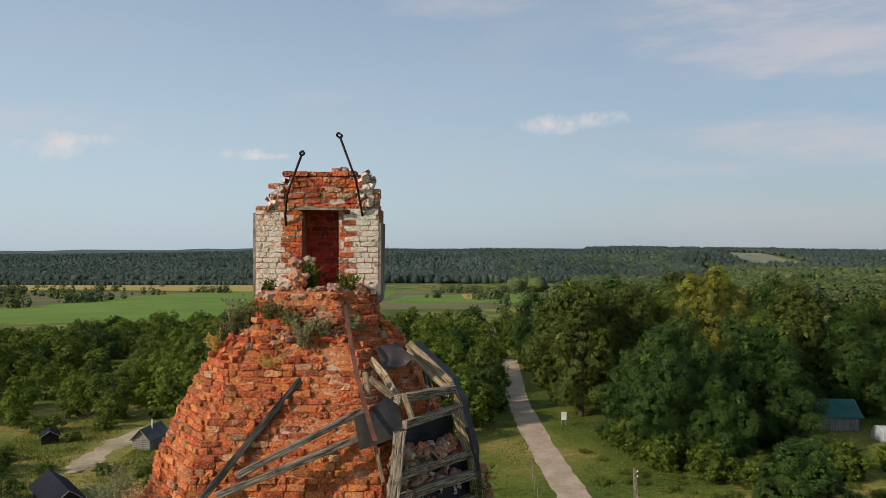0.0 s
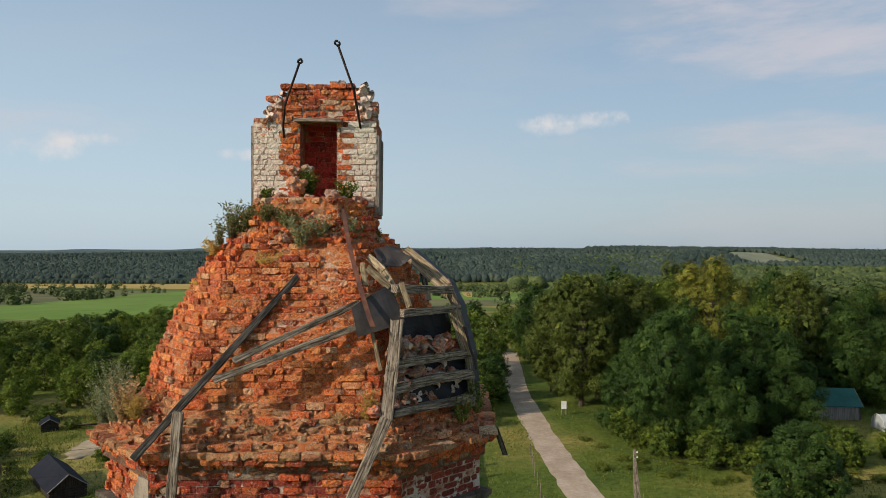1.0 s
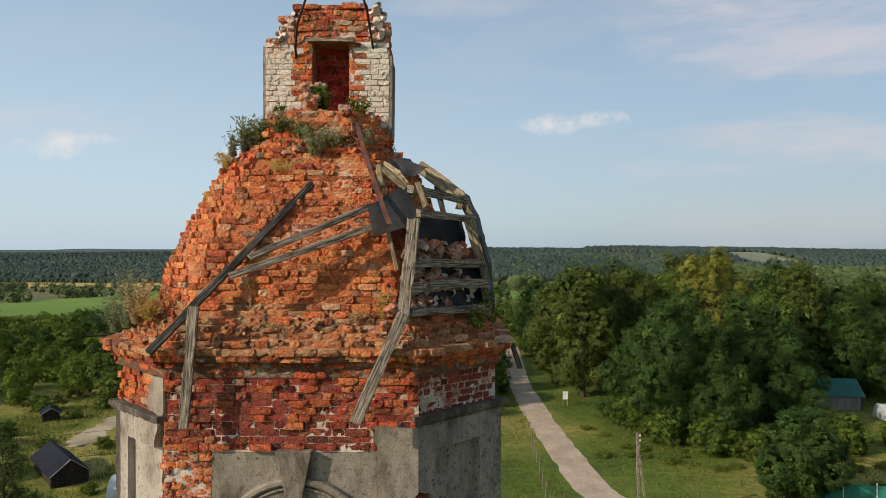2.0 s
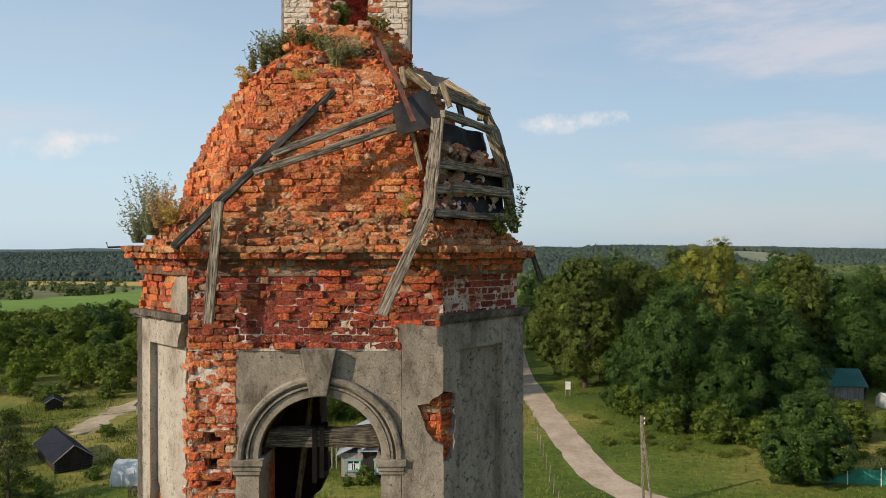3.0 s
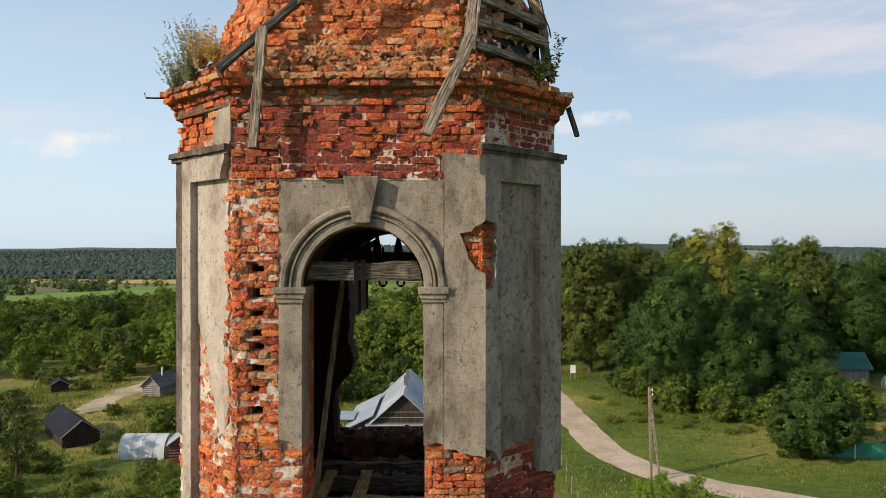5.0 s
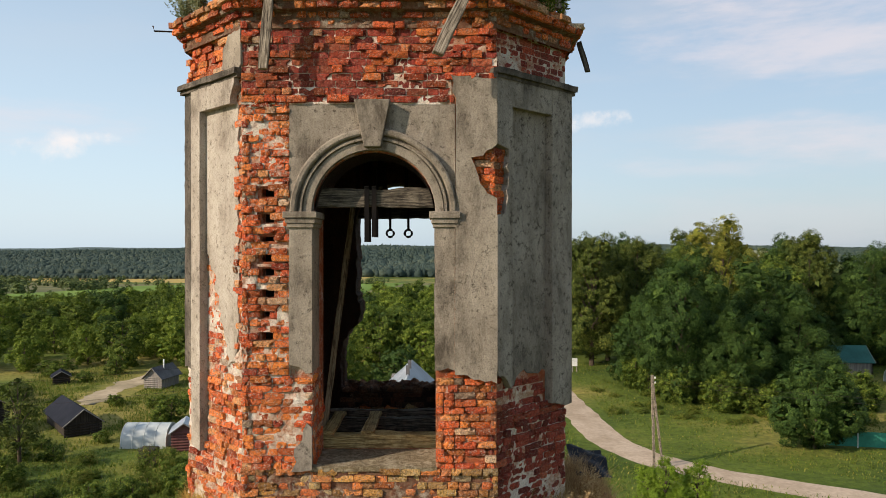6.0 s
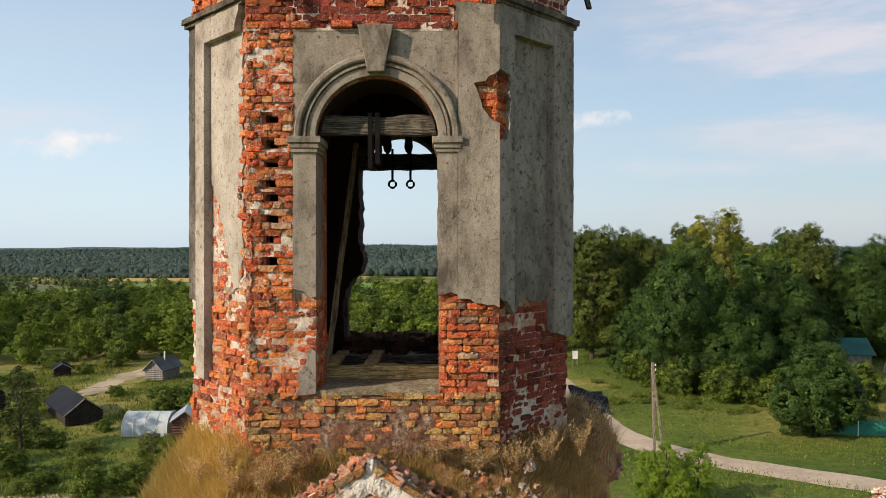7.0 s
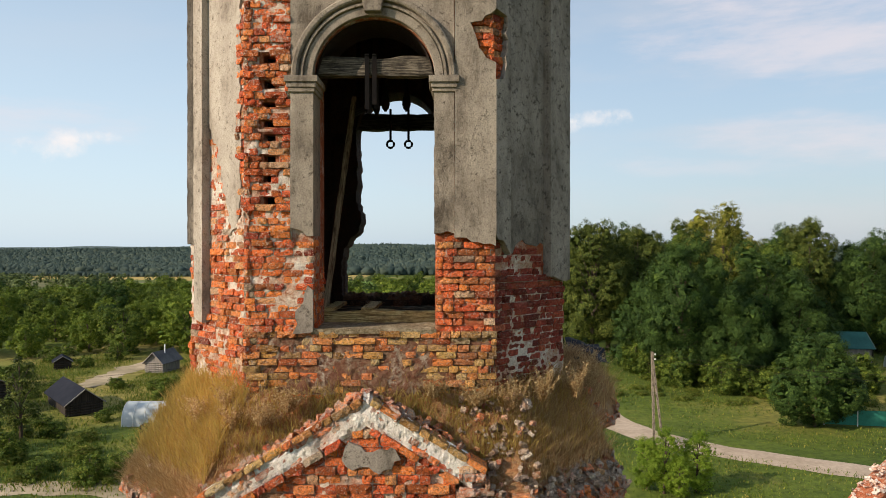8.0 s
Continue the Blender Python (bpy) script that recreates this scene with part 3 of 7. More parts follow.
def patch(name, x0, x1, y0, y1, material, label, lift):
    """A field between two distances, its edges wandering."""
    xs = [x0 + (x1 - x0) * i / 60 for i in range(61)]
    ys = [y0 + (y1 - y0) * i / 16 for i in range(17)]
    verts = []
    for y in ys:
        for x in xs:
            yy = y + 0.12 * (x - (x0 + x1) / 2) * 0.4 + 12 * noise.noise(Vector((x * 0.006, y0, 1.0)))
            verts.append((x, yy, ground(x, yy) + (lift if x0 < x < x1 and y0 < y < y1 else -1.0)))
    faces = [(j * 61 + i, j * 61 + i + 1, (j + 1) * 61 + i + 1, (j + 1) * 61 + i) for j in range(16) for i in range(60)]
    return tagged(mesh(name, verts, faces, material, smooth=True), label, "field", kind="structure")


patch("crop_field", -228, -36, 235, 715, M_CROP, "bright green crop field", 0.5)
patch("pasture_field", -620, 40, 300, 690, M_PASTURE, "rough pasture with scattered bushes", 0.25)
patch("grain_field", -1000, -95, 715, 985, M_RIPE, "ripe yellow grain field", 0.7)
patch("valley_field", -30, 75, 380, 600, M_CROP, "green field beyond the village trees", 0.6)
patch("valley_track", 16, 26, 440, 600, M_RIPE, "sandy strip across the far field", 0.9)
sheet("forest_floor", [-3240 + 60 * i for i in range(84)], [1060 + 55 * i for i in range(66)], M_FOREST_FLOOR, 3.5, lambda x, y: abs(x + 0.16 * y) < 0.52 * y, "haze-toned floor of the far forest", "forest floor")
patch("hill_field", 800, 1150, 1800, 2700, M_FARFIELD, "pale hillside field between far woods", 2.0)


# ---------- trees ----------
def tube(bm, pts, radii, n=7):
    loops = []
    for i, (p, r) in enumerate(zip(pts, radii)):
        t = (pts[min(i + 1, len(pts) - 1)] - pts[max(i - 1, 0)]).normalized()
        s = t.orthogonal().normalized()
        q = t.cross(s)
        loops.append([bm.verts.new(p + (s * math.cos(6.2832 * j / n) + q * math.sin(6.2832 * j / n)) * r) for j in range(n)])
    for a, b in zip(loops, loops[1:]):
        for j in range(n):
            bm.faces.new((a[j], a[(j + 1) % n], b[(j + 1) % n], b[j]))
    bm.faces.new(loops[-1])


def leaves(centres, spread_r, per, size, rng, out=None):
    """Leaf blades round clump centres: (n, 4, 3) corners of folded quads."""
    c = np.repeat(centres, per, axis=0)
    sr = np.repeat(spread_r, per)[:, None]
    d = rng.normal(size=c.shape)
    d /= np.linalg.norm(d, axis=1, keepdims=True)
    p = c + d * sr * rng.uniform(0.35, 1.0, (len(c), 1)) * np.array([1, 1, 0.8])
    nrm = d * 0.45 + rng.normal(size=c.shape) * 0.32 + np.array([0, 0, 0.35])
    if out is not None:
        nrm += np.repeat(out, per, axis=0) * 1.3
    nrm /= np.linalg.norm(nrm, axis=1, keepdims=True)
    a = np.cross(nrm, rng.normal(size=c.shape))
    a /= np.linalg.norm(a, axis=1, keepdims=True)
    b = np.cross(nrm, a)
    s = size * rng.uniform(0.6, 1.3, (len(c), 1))
    return np.stack([p - a * s, p - b * s * 0.55, p + a * s, p + b * s * 0.55 + nrm * s * 0.25], 1)


def foliage(name, quads, material, parent, label=""):
    n = len(quads)
    me = bpy.data.meshes.new(name)
    me.from_pydata(quads.reshape(-1, 3).tolist(), [], np.arange(n * 4).reshape(n, 4).tolist())
    me.materials.append(material)
    ob = new(name, me)
    ob.parent = parent
    if label:
        ob["label"] = label
    return ob


def make_tree(name, label, height, radius, bare, leaf, size, lobes, clumps, per, seed, category="tree", clump=0.085):
    """A tree: tapered trunk with limbs, a crown of overlapping lobes clad in small clumps of leaves."""
    rng = np.random.default_rng(seed)
    root = thing(name, label, category)
    bm = bmesh.new()
    lean = Vector((rng.uniform(-0.04, 0.04), rng.uniform(-0.04, 0.04), 1))
    tube(bm, [lean * (height * 0.85 * i / 6) for i in range(7)], [max(0.03, height * 0.022 * (1 - i / 6.5)) for i in range(7)])
    tall = height - bare
    middle, size3 = [(0, 0, bare + tall * 0.48)], [(radius * 0.54, radius * 0.54, tall * 0.44)]
    for i in range(lobes):
        h = (i + rng.uniform(0.1, 0.9)) / lobes
        belly = math.sin(math.pi * (0.16 + 0.74 * h)) ** 0.8
        a, r = i * 2.4 + rng.uniform(-0.4, 0.4), radius * belly * rng.uniform(0.50, 0.72)
        lr = radius * rng.uniform(0.22, 0.42) * (0.55 + 0.45 * belly)
        z = max(bare + tall * (0.10 + 0.82 * h), lr * 0.7)
        middle.append((r * math.cos(a), r * math.sin(a), z))
        size3.append((lr, lr, lr * rng.uniform(0.85, 1.25)))
        tip = Vector(middle[-1])
        base = lean * (z * 0.62)
        tube(bm, [base, base.lerp(tip, 0.5) + Vector((0, 0, 0.3)), tip], [height * 0.009, height * 0.006, 0.02], 5)
    middle, size3 = np.array(middle), np.array(size3)
    weight = size3[:, 0] * size3[:, 2]
    centres, radii, out = [], [], []
    while len(centres) < clumps:
        i = rng.choice(len(middle), p=weight / weight.sum())
        d = rng.normal(size=3)
        d /= np.linalg.norm(d)
        p = middle[i] + d * size3[i] * rng.uniform(0.90, 1.06)
        p += d * radius * 0.10 * noise.noise(Vector(p * (5.0 / radius)))
        if p[2] < 0.15 * clump * radius or ((((p - middle) / size3) ** 2).sum(axis=1) < 0.72).any():
            continue
        centres.append(p)
        radii.append(radius * clump * rng.uniform(0.6, 1.35))
        out.append(d)
    part("trunk", bm, M_BARK, root)
    outer = leaves(np.array(centres), np.array(radii), int(per * 1.7), size * 0.66, rng, np.array(out))
    inner = leaves(middle, size3[:, 0] * 0.8, 40, radius * 0.09, rng)
    foliage("crown", np.concatenate([outer, inner]), M_LEAF[leaf], root)
    return root


def plant(proto, x, y, scale=1.0, turn=None, up=1.0):
    m = Matrix.Translation((x, y, ground(x, y) - 0.05)) @ Matrix.Rotation(rnd(0, 6.28) if turn is None else turn, 4, "Z")
    ob = copy_thing(proto, m)
    ob.scale = (scale, scale, scale * up)
    return ob


oak = make_tree("tree", "tall broadleaf tree with a dense deep green crown", 14.6, 6.4, 0.2, "deep", 0.15, 16, 1700, 24, 1)
linden = make_tree("tree", "tall broadleaf tree with olive green leaves", 16.5, 5.2, 0.6, "olive", 0.15, 16, 1400, 24, 2)
maple = make_tree("tree", "tall broadleaf tree with yellowing leaves", 18.6, 5.6, 1.0, "gold", 0.15, 18, 1500, 24, 3)
ash = make_tree("tree", "broadleaf tree with fresh green leaves", 15.6, 5.8, 0.4, "green", 0.15, 16, 1500, 24, 4)
willow = make_tree("bush_tree", "rounded bushy tree of the village thicket", 6.4, 3.9, 0.0, "green", 0.14, 9, 420, 22, 5)
sallow = make_tree("bush_tree", "light green bushy tree of the village thicket", 6.2, 3.4, 0.0, "fresh", 0.14, 9, 380, 22, 10)
alder = make_tree("bush_tree", "dark bushy tree of the village thicket", 6.8, 3.7, 0.0, "deep", 0.14, 9, 420, 22, 6)
shrub = make_tree("shrub", "low leafy shrub in the grass", 2.6, 1.7, 0.0, "green", 0.085, 9, 170, 24, 7, "shrub", 0.12)
birch = make_tree("tree", "slender birch with drooping light leaves", 8.4, 2.3, 0.6, "olive", 0.07, 14, 380, 20, 8, clump=0.12)
young = make_tree("young_tree", "slender young tree with fresh bright leaves", 4.2, 1.3, 0.0, "bright", 0.06, 12, 420, 24, 9, clump=0.13)
GROVE = [
    (oak, 24.4, 77, 0.9, 1.08), (linden, 18.8, 97.5, 1.0, 1.03), (oak, 36, 84, 0.95, 0.95), (maple, 36, 98, 1.0, 1.0), (linden, 22, 102, 0.95, 1.0),
    (linden, 27.5, 106, 1.0, 1.0), (ash, 41, 93, 0.9, 1.0), (oak, 53, 100, 0.8, 1.0), (linden, 49, 100, 1.0, 1.05), (oak, 56, 98, 0.95, 1.05), (linden, 63, 106, 0.9, 1.0),
    (oak, 31, 122, 1.0, 1.1), (ash, 20, 122, 0.9, 1.0), (linden, 41, 124, 1.0, 1.1), (oak, 66, 102, 0.85, 1.0), (oak, 72, 104, 0.95, 1.0), (linden, 80, 118, 1.0, 1.0), (oak, 58, 124, 1.0, 1.1),
    (oak, 28.6, 74, 0.62, 0.95), (alder, 21.0, 84, 1.0, 1.0), (oak, 30.5, 92, 0.8, 1.0), (oak, 38.5, 81, 0.72, 0.85), (oak, 74, 98, 0.9, 0.9), (alder, 39, 88, 1.1, 1.0), (willow, 58, 98, 1.2, 1.1), (oak, 25, 90, 0.7, 1.0),
    (oak, 44, 112, 1.0, 1.0), (ash, 35, 110, 1.0, 1.0), (linden, 16.5, 108, 0.85, 1.0), (oak, 18, 135, 0.9, 1.0), (ash, 26, 140, 1.0, 1.0),
]
for proto, x, y, sc, up in GROVE:
    tagged(plant(proto, x, y, sc, None, up * 1.1), group="grove beside the road")
random.seed(11)
spots = []
while len(spots) < 190:
    y = 92 + 98 * rnd(0, 1) ** 1.3
    x = rnd(-0.70, 0.10) * y
    if x > 3 and y < 150 or abs(x - 11.5) < 4 or (-52 < x < -30 and y < 95) or (-30 < x < 2 and y < 76) or any((x - a) ** 2 + (y - b2) ** 2 < 16 for a, b2 in spots):
        continue
    spots.append((x, y))
for x, y in spots:
    tagged(plant(random.choice((willow, alder, sallow, willow, sallow, sallow, willow)), x, y, rnd(0.75, 1.25) * (1.25 - 0.28 * smooth(-0.3, -0.55, x / y) - 0.1)), group="thicket behind the village")
for proto in (oak, linden, maple, ash, willow, alder, sallow, shrub, birch, young):
    x, y = rnd(24, 66), rnd(128, 158)
    proto.location = (x, y, ground(x, y))


# ---------- far woods ----------
def canopy(name, label, count, region, low, high, material, seed, per=18):
    """Thousands of far crowns as one piece, each a tuft of broad leaf clumps."""
    rng = np.random.default_rng(seed)
    base, tall = [], []
    while len(base) < count:
        x, y = region(rng)
        if x is None:
            continue
        h = rng.uniform(low, high)
        base.append((x, y, ground(x, y) + h * 0.5))
        tall.append(h)
    base, tall = np.repeat(np.array(base), per, axis=0), np.repeat(np.array(tall), per)[:, None]
    d = rng.normal(size=base.shape)
    d /= np.linalg.norm(d, axis=1, keepdims=True)
    p = base + d * tall * np.array([0.36, 0.36, 0.46])
    nrm = d + rng.normal(size=base.shape) * 0.2 + np.array([-0.2, -0.2, 0.9])
    nrm /= np.linalg.norm(nrm, axis=1, keepdims=True)
    a = np.cross(nrm, rng.normal(size=base.shape))
    a /= np.linalg.norm(a, axis=1, keepdims=True)
    b = np.cross(nrm, a)
    s = tall * (0.9 / math.sqrt(per)) * rng.uniform(0.7, 1.3, (len(base), 1))
    quads = np.stack([p - a * s, p - b * s * 0.8, p + a * s, p + b * s * 0.8 + nrm * s * 0.3], 1)
    me = bpy.data.meshes.new(name)
    me.from_pydata(quads.reshape(-1, 3).tolist(), [], np.arange(len(quads) * 4).reshape(-1, 4).tolist())
    me.materials.append(material)
    return tagged(new(name, me), label, "woods", kind="stuff")


def crowns(name, label, count, region, low, high, material, seed, pointed=0.14, broad=1.0):
    """Thousands of far trees as one piece, each a rounded or pointed crown of a few faces."""
    rng = np.random.default_rng(seed)
    verts, faces, n = [], [], 0
    while n < count * 19:
        x, y = region(rng)
        if x is None:
            continue
        h = rng.uniform(low, high) * (0.9 + 0.25 * noise.noise(Vector((x * 0.01, y * 0.01, 1.0))))
        fir = rng.random() < pointed
        w = h * rng.uniform(0.22, 0.66) * (0.6 if fir else 1.0) * broad
        g0 = ground(x, y)
        for f, r in ((0.10, 0.75), (0.42, 1.0), (0.76, 0.45 if fir else 0.74)):
            turn = rng.uniform(0, 1)
            for j in range(6):
                a = 1.0472 * (j + turn)
                q = w * r * rng.uniform(0.62, 1.3)
                verts.append((x + q * math.cos(a), y + q * math.sin(a), g0 + h * (f + rng.uniform(-0.1, 0.1))))
        verts.append((x + w * rng.uniform(-0.3, 0.3), y, g0 + h * (1.2 if fir else 1.0)))
        for k3 in range(2):
            for j in range(6):
                p, q = n + k3 * 6 + j, n + k3 * 6 + (j + 1) % 6
                faces.append((p, q, q + 6, p + 6))
        faces += [(n + 12 + j, n + 12 + (j + 1) % 6, n + 18) for j in range(6)]
        n += 19
    return tagged(mesh(name, verts, faces, material, smooth=True), label, "woods", kind="stuff")


def hillside(rng):
    y = 1000 + 1400 * rng.uniform(0, 1) ** 1.25
    q = rng.uniform(-0.68, 0.36)
    return q * y, y


def farther(rng):
    y = rng.uniform(1500, 3600)
    q = rng.uniform(0.2, 0.72)
    x = q * y
    if 780 < x < 1180 and 1780 < y < 2750 or y < 2000 and q > 0.42 and rng.random() < 0.7:
        return None, None
    return x, y


def hedges(rng):
    y = rng.choice([340, 390, 450, 500, 560, 640, 690, 790]) + rng.normal() * 22
    q = rng.uniform(-0.66, 0.2)
    if noise.noise(Vector((q * 14, y * 0.01, 3.0))) < 0.1 or -215 < q * y < -30 and y < 625 or y > 720 and rng.random() < 0.6:
        return None, None
    return q * y, y


def plantation(rng):
    x, y = rng.uniform(-640, -210), rng.uniform(925, 985)
    return x, y - 0.06 * x


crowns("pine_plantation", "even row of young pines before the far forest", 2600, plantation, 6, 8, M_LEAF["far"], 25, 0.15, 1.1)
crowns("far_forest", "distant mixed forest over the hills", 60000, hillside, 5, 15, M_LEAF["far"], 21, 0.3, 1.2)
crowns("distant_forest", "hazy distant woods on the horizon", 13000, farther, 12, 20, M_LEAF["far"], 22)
def slopes(rng):
    y = rng.uniform(330, 1500)
    q = rng.uniform(0.1, 0.74)
    if q < 0.16 and y < 650 or noise.noise(Vector((q * 9, y * 0.004, 5.0))) < -0.25:
        return None, None
    return q * y, y


def near_slopes(rng):
    x, y = slopes(rng)
    return (x, y) if x is not None and y < 620 else (None, None)


def far_slopes(rng):
    x, y = slopes(rng)
    return (x, y) if x is not None and y > 600 else (None, None)


canopy("valley_woods", "dark woods filling the valley beyond the grove", 900, near_slopes, 8, 13, M_LEAF["mid"], 24, 110)
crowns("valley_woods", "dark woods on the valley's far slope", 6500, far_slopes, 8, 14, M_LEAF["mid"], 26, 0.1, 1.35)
canopy("hedgerows", "scattered bushes and hedges across the valley", 420, hedges, 3, 8, M_LEAF["mid"], 23, 60)


# ---------- bell tier ----------
belfry = thing("bell_tier", "ruined octagonal brick bell tier with grey plaster falling off", "bell tower", kind="structure")


def arch_wall(bm, y0, y1, x0, x1, z0, z1, ox0, ox1, sill, spring, holes=()):
    """A wall across the view with one round-arched opening cut through it."""
    n, cx, r = 20, (ox0 + ox1) / 2, (ox1 - ox0) / 2
    low = [(cx - r * math.cos(math.pi * i / n), spring + r * math.sin(math.pi * i / n)) for i in range(n + 1)]

    def quad(a, b, c2, d):
        for y in (y0, y1):
            bm.faces.new([bm.verts.new((p[0], y, p[1])) for p in ((a, b, c2, d) if y == y0 else (d, c2, b, a))])

    if holes:
        ha, hb = HOLE_X
        quad((x0, z0), (ha, z0), (ha, z1), (x0, z1))
        quad((hb, z0), (ox0, z0), (ox0, z1), (hb, z1))
        z = z0
        for h0, h1 in holes:
            quad((ha, z), (hb, z), (hb, h0), (ha, h0))
            ring = ((ha, h0), (hb, h0), (hb, h1), (ha, h1))
            for p, q in zip(ring, ring[1:] + ring[:1]):
                bm.faces.new([bm.verts.new(v) for v in ((p[0], y0, p[1]), (q[0], y0, q[1]), (q[0], y0 + 0.3, q[1]), (p[0], y0 + 0.3, p[1]))])
            bm.faces.new([bm.verts.new((p[0], y0 + 0.3, p[1])) for p in ring])
            z = h1
        quad((ha, z), (hb, z), (hb, z1), (ha, z1))
    else:
        quad((x0, z0), (ox0, z0), (ox0, spring), (x0, spring))
        quad((x0, spring), (ox0, spring), (ox0, z1), (x0, z1))
    quad((ox1, z0), (x1, z0), (x1, spring), (ox1, spring))
    quad((ox1, spring), (x1, spring), (x1, z1), (ox1, z1))
    if sill > z0:
        quad((ox0, z0), (ox1, z0), (ox1, sill), (ox0, sill))
    for a, b in zip(low, low[1:]):
        quad(a, b, (b[0], z1), (a[0], z1))
    rim = [(ox0, sill)] + low + [(ox1, sill)] + ([(ox0, sill)] if sill > z0 else [])
    for a, b in zip(rim, rim[1:]):
        bm.faces.new([bm.verts.new(p) for p in ((a[0], y0, a[1]), (b[0], y0, b[1]), (b[0], y1, b[1]), (a[0], y1, a[1]))])


R0 = CY - 8.80
OX0, OX1, SILL, SPRING = -2.66, -1.18, 13.38, 16.42
THICK = 0.78
HOLE_X = (-3.27, -3.12)
HOLES = [(z - 0.045 - 0.015 * math.sin(z * 40), z + 0.045 + 0.02 * math.cos(z * 31)) for z in (14.95, 15.20, 15.46, 15.73, 15.90, 16.12, 16.37, 16.68)]
bm = bmesh.new()
arch_wall(bm, 8.80, 8.80 + THICK, CX - 1.5, CX + 1.5, 11.0, 18.8, OX0, OX1, SILL, SPRING, HOLES)
part("front_wall", bm, M_MORTAR, belfry)
YR0, YR1, LOST = 2 * CY - 8.80 - THICK, 2 * CY - 8.80, 14.62
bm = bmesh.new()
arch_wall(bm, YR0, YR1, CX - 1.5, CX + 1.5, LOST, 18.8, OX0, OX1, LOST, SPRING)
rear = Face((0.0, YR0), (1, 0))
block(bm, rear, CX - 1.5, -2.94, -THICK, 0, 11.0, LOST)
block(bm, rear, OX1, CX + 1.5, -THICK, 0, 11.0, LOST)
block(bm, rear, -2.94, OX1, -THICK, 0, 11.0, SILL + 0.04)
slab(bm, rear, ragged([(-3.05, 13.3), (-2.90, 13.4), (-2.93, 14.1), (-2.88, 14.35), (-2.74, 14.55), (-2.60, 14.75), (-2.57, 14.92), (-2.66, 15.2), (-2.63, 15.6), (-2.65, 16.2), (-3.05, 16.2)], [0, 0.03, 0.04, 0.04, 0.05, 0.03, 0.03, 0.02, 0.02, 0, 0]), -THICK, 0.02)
part("rear_wall", bm, M_INNER_SHADE, belfry)
for i in (1, 2, 3, 5, 6, 7):
    fc, ln = side(R0, i)
    bm = bmesh.new()
    block(bm, fc, 0, ln, -0.25, 0, 11.0, 18.8)
    part("side_wall", bm, M_MORTAR, belfry)
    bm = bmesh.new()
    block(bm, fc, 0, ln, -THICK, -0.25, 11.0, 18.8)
    part("inner_lining", bm, M_INNER_SHADE, belfry)
bm = bmesh.new()
shell(bm, [(2.3, 13.05), (2.3, 13.12)])
part("belfry_floor", bm, M_WOOD_DARK, belfry, "dark plank floor strewn with rubble")
bm = bmesh.new()
shell(bm, [(2.4, 18.45), (2.4, 18.5)])
part("vault", bm, M_INNER_SHADE, belfry, "dark brick underside of the dome")

# frieze core above the arch, behind its bricks
bm = bmesh.new()
block(bm, FRONT, 0.0, 3.05, -0.10, -0.06, 17.72, 18.75)
part("frieze_core", bm, M_MORTAR, belfry)

NEAR = (-1.2, 0.0, 16.5)
def plucked(seed, share):
    """Tells where outer brick faces still stand proud: patches and single bricks."""
    def stands(u, z):
        return noise.noise(Vector((u * 2.1 + seed, z * 3.0, seed))) * 0.55 + rnd(0.0, 1.0) < share
    return stands


def on_frieze(u, z):
    return not (u > 2.47 and z < 18.03)


stands = plucked(2.0, 0.40)
rows = courses(FRONT, 0.0, 3.05, 17.74, 18.72, on_frieze, -0.034, 0.004, 0.012, course=0.0875, missing=0.012, joint=0.004, waste=0.008)
lay(rows, belfry, M_CRIMSON, NEAR, 200, shapes=NEAT)
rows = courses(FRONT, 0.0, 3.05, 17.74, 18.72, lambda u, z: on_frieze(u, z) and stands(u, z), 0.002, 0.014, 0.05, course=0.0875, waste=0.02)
lay(rows, belfry, M_MOSSY_SHADED, NEAR, 150, shapes=CRUMBLED)
skin(FRONT.at, 0.0, 3.05, 17.72, 18.72, M_LIMEBED, belfry, -0.052, -0.039, lambda u, z: not (u > 2.5 and z < 18.03))
# the bared pilaster and the bared corner
rows = courses(FRONT, 2.32, 3.05, 13.35, 14.62, lambda u, z: True, -0.055, 0.024, 0.05, missing=0.03, waste=0.03)
lay(rows, belfry, M_BRICK, NEAR, 120, shapes=CRUMBLED)
skin(FRONT.at, 2.32, 3.05, 13.35, 14.62, M_MORTAR, belfry, -0.10, -0.05)
rows = courses(FRONT, 0.0, 0.58, 14.4, 17.74, lambda u, z: not (0.16 < u < 0.44 and any(h0 - 0.01 < z < h1 + 0.01 for h0, h1 in HOLES)), -0.04, 0.022, 0.05, missing=0.05)
for h0, h1 in HOLES:
    rows += courses(FRONT, 0.0, 0.22, (h0 + h1) / 2 - 0.042, (h0 + h1) / 2 + 0.042, lambda u, z: True, -0.04, 0.04, 0.08)
    rows += courses(FRONT, 0.39, 0.58, (h0 + h1) / 2 - 0.042, (h0 + h1) / 2 + 0.042, lambda u, z: True, -0.04, 0.04, 0.08)
rows += courses(FRONT, 0.0, 0.85, 13.35, 14.42, lambda u, z: True, -0.055, 0.020, 0.05, missing=0.03)
rows += courses(LEFT, 0.0, 1.52, 12.0, 14.6, lambda u, z: True, -0.06, 0.024, 0.06, missing=0.03)
rows += courses(LEFT, 0.5, 1.32, 14.6, 16.2, lambda u, z: True, -0.09, 0.008, 0.03, missing=0.03, waste=0.01)
skin(LEFT.at, 0.5, 1.34, 14.5, 16.2, M_LIMEBED, belfry, -0.107, -0.084)
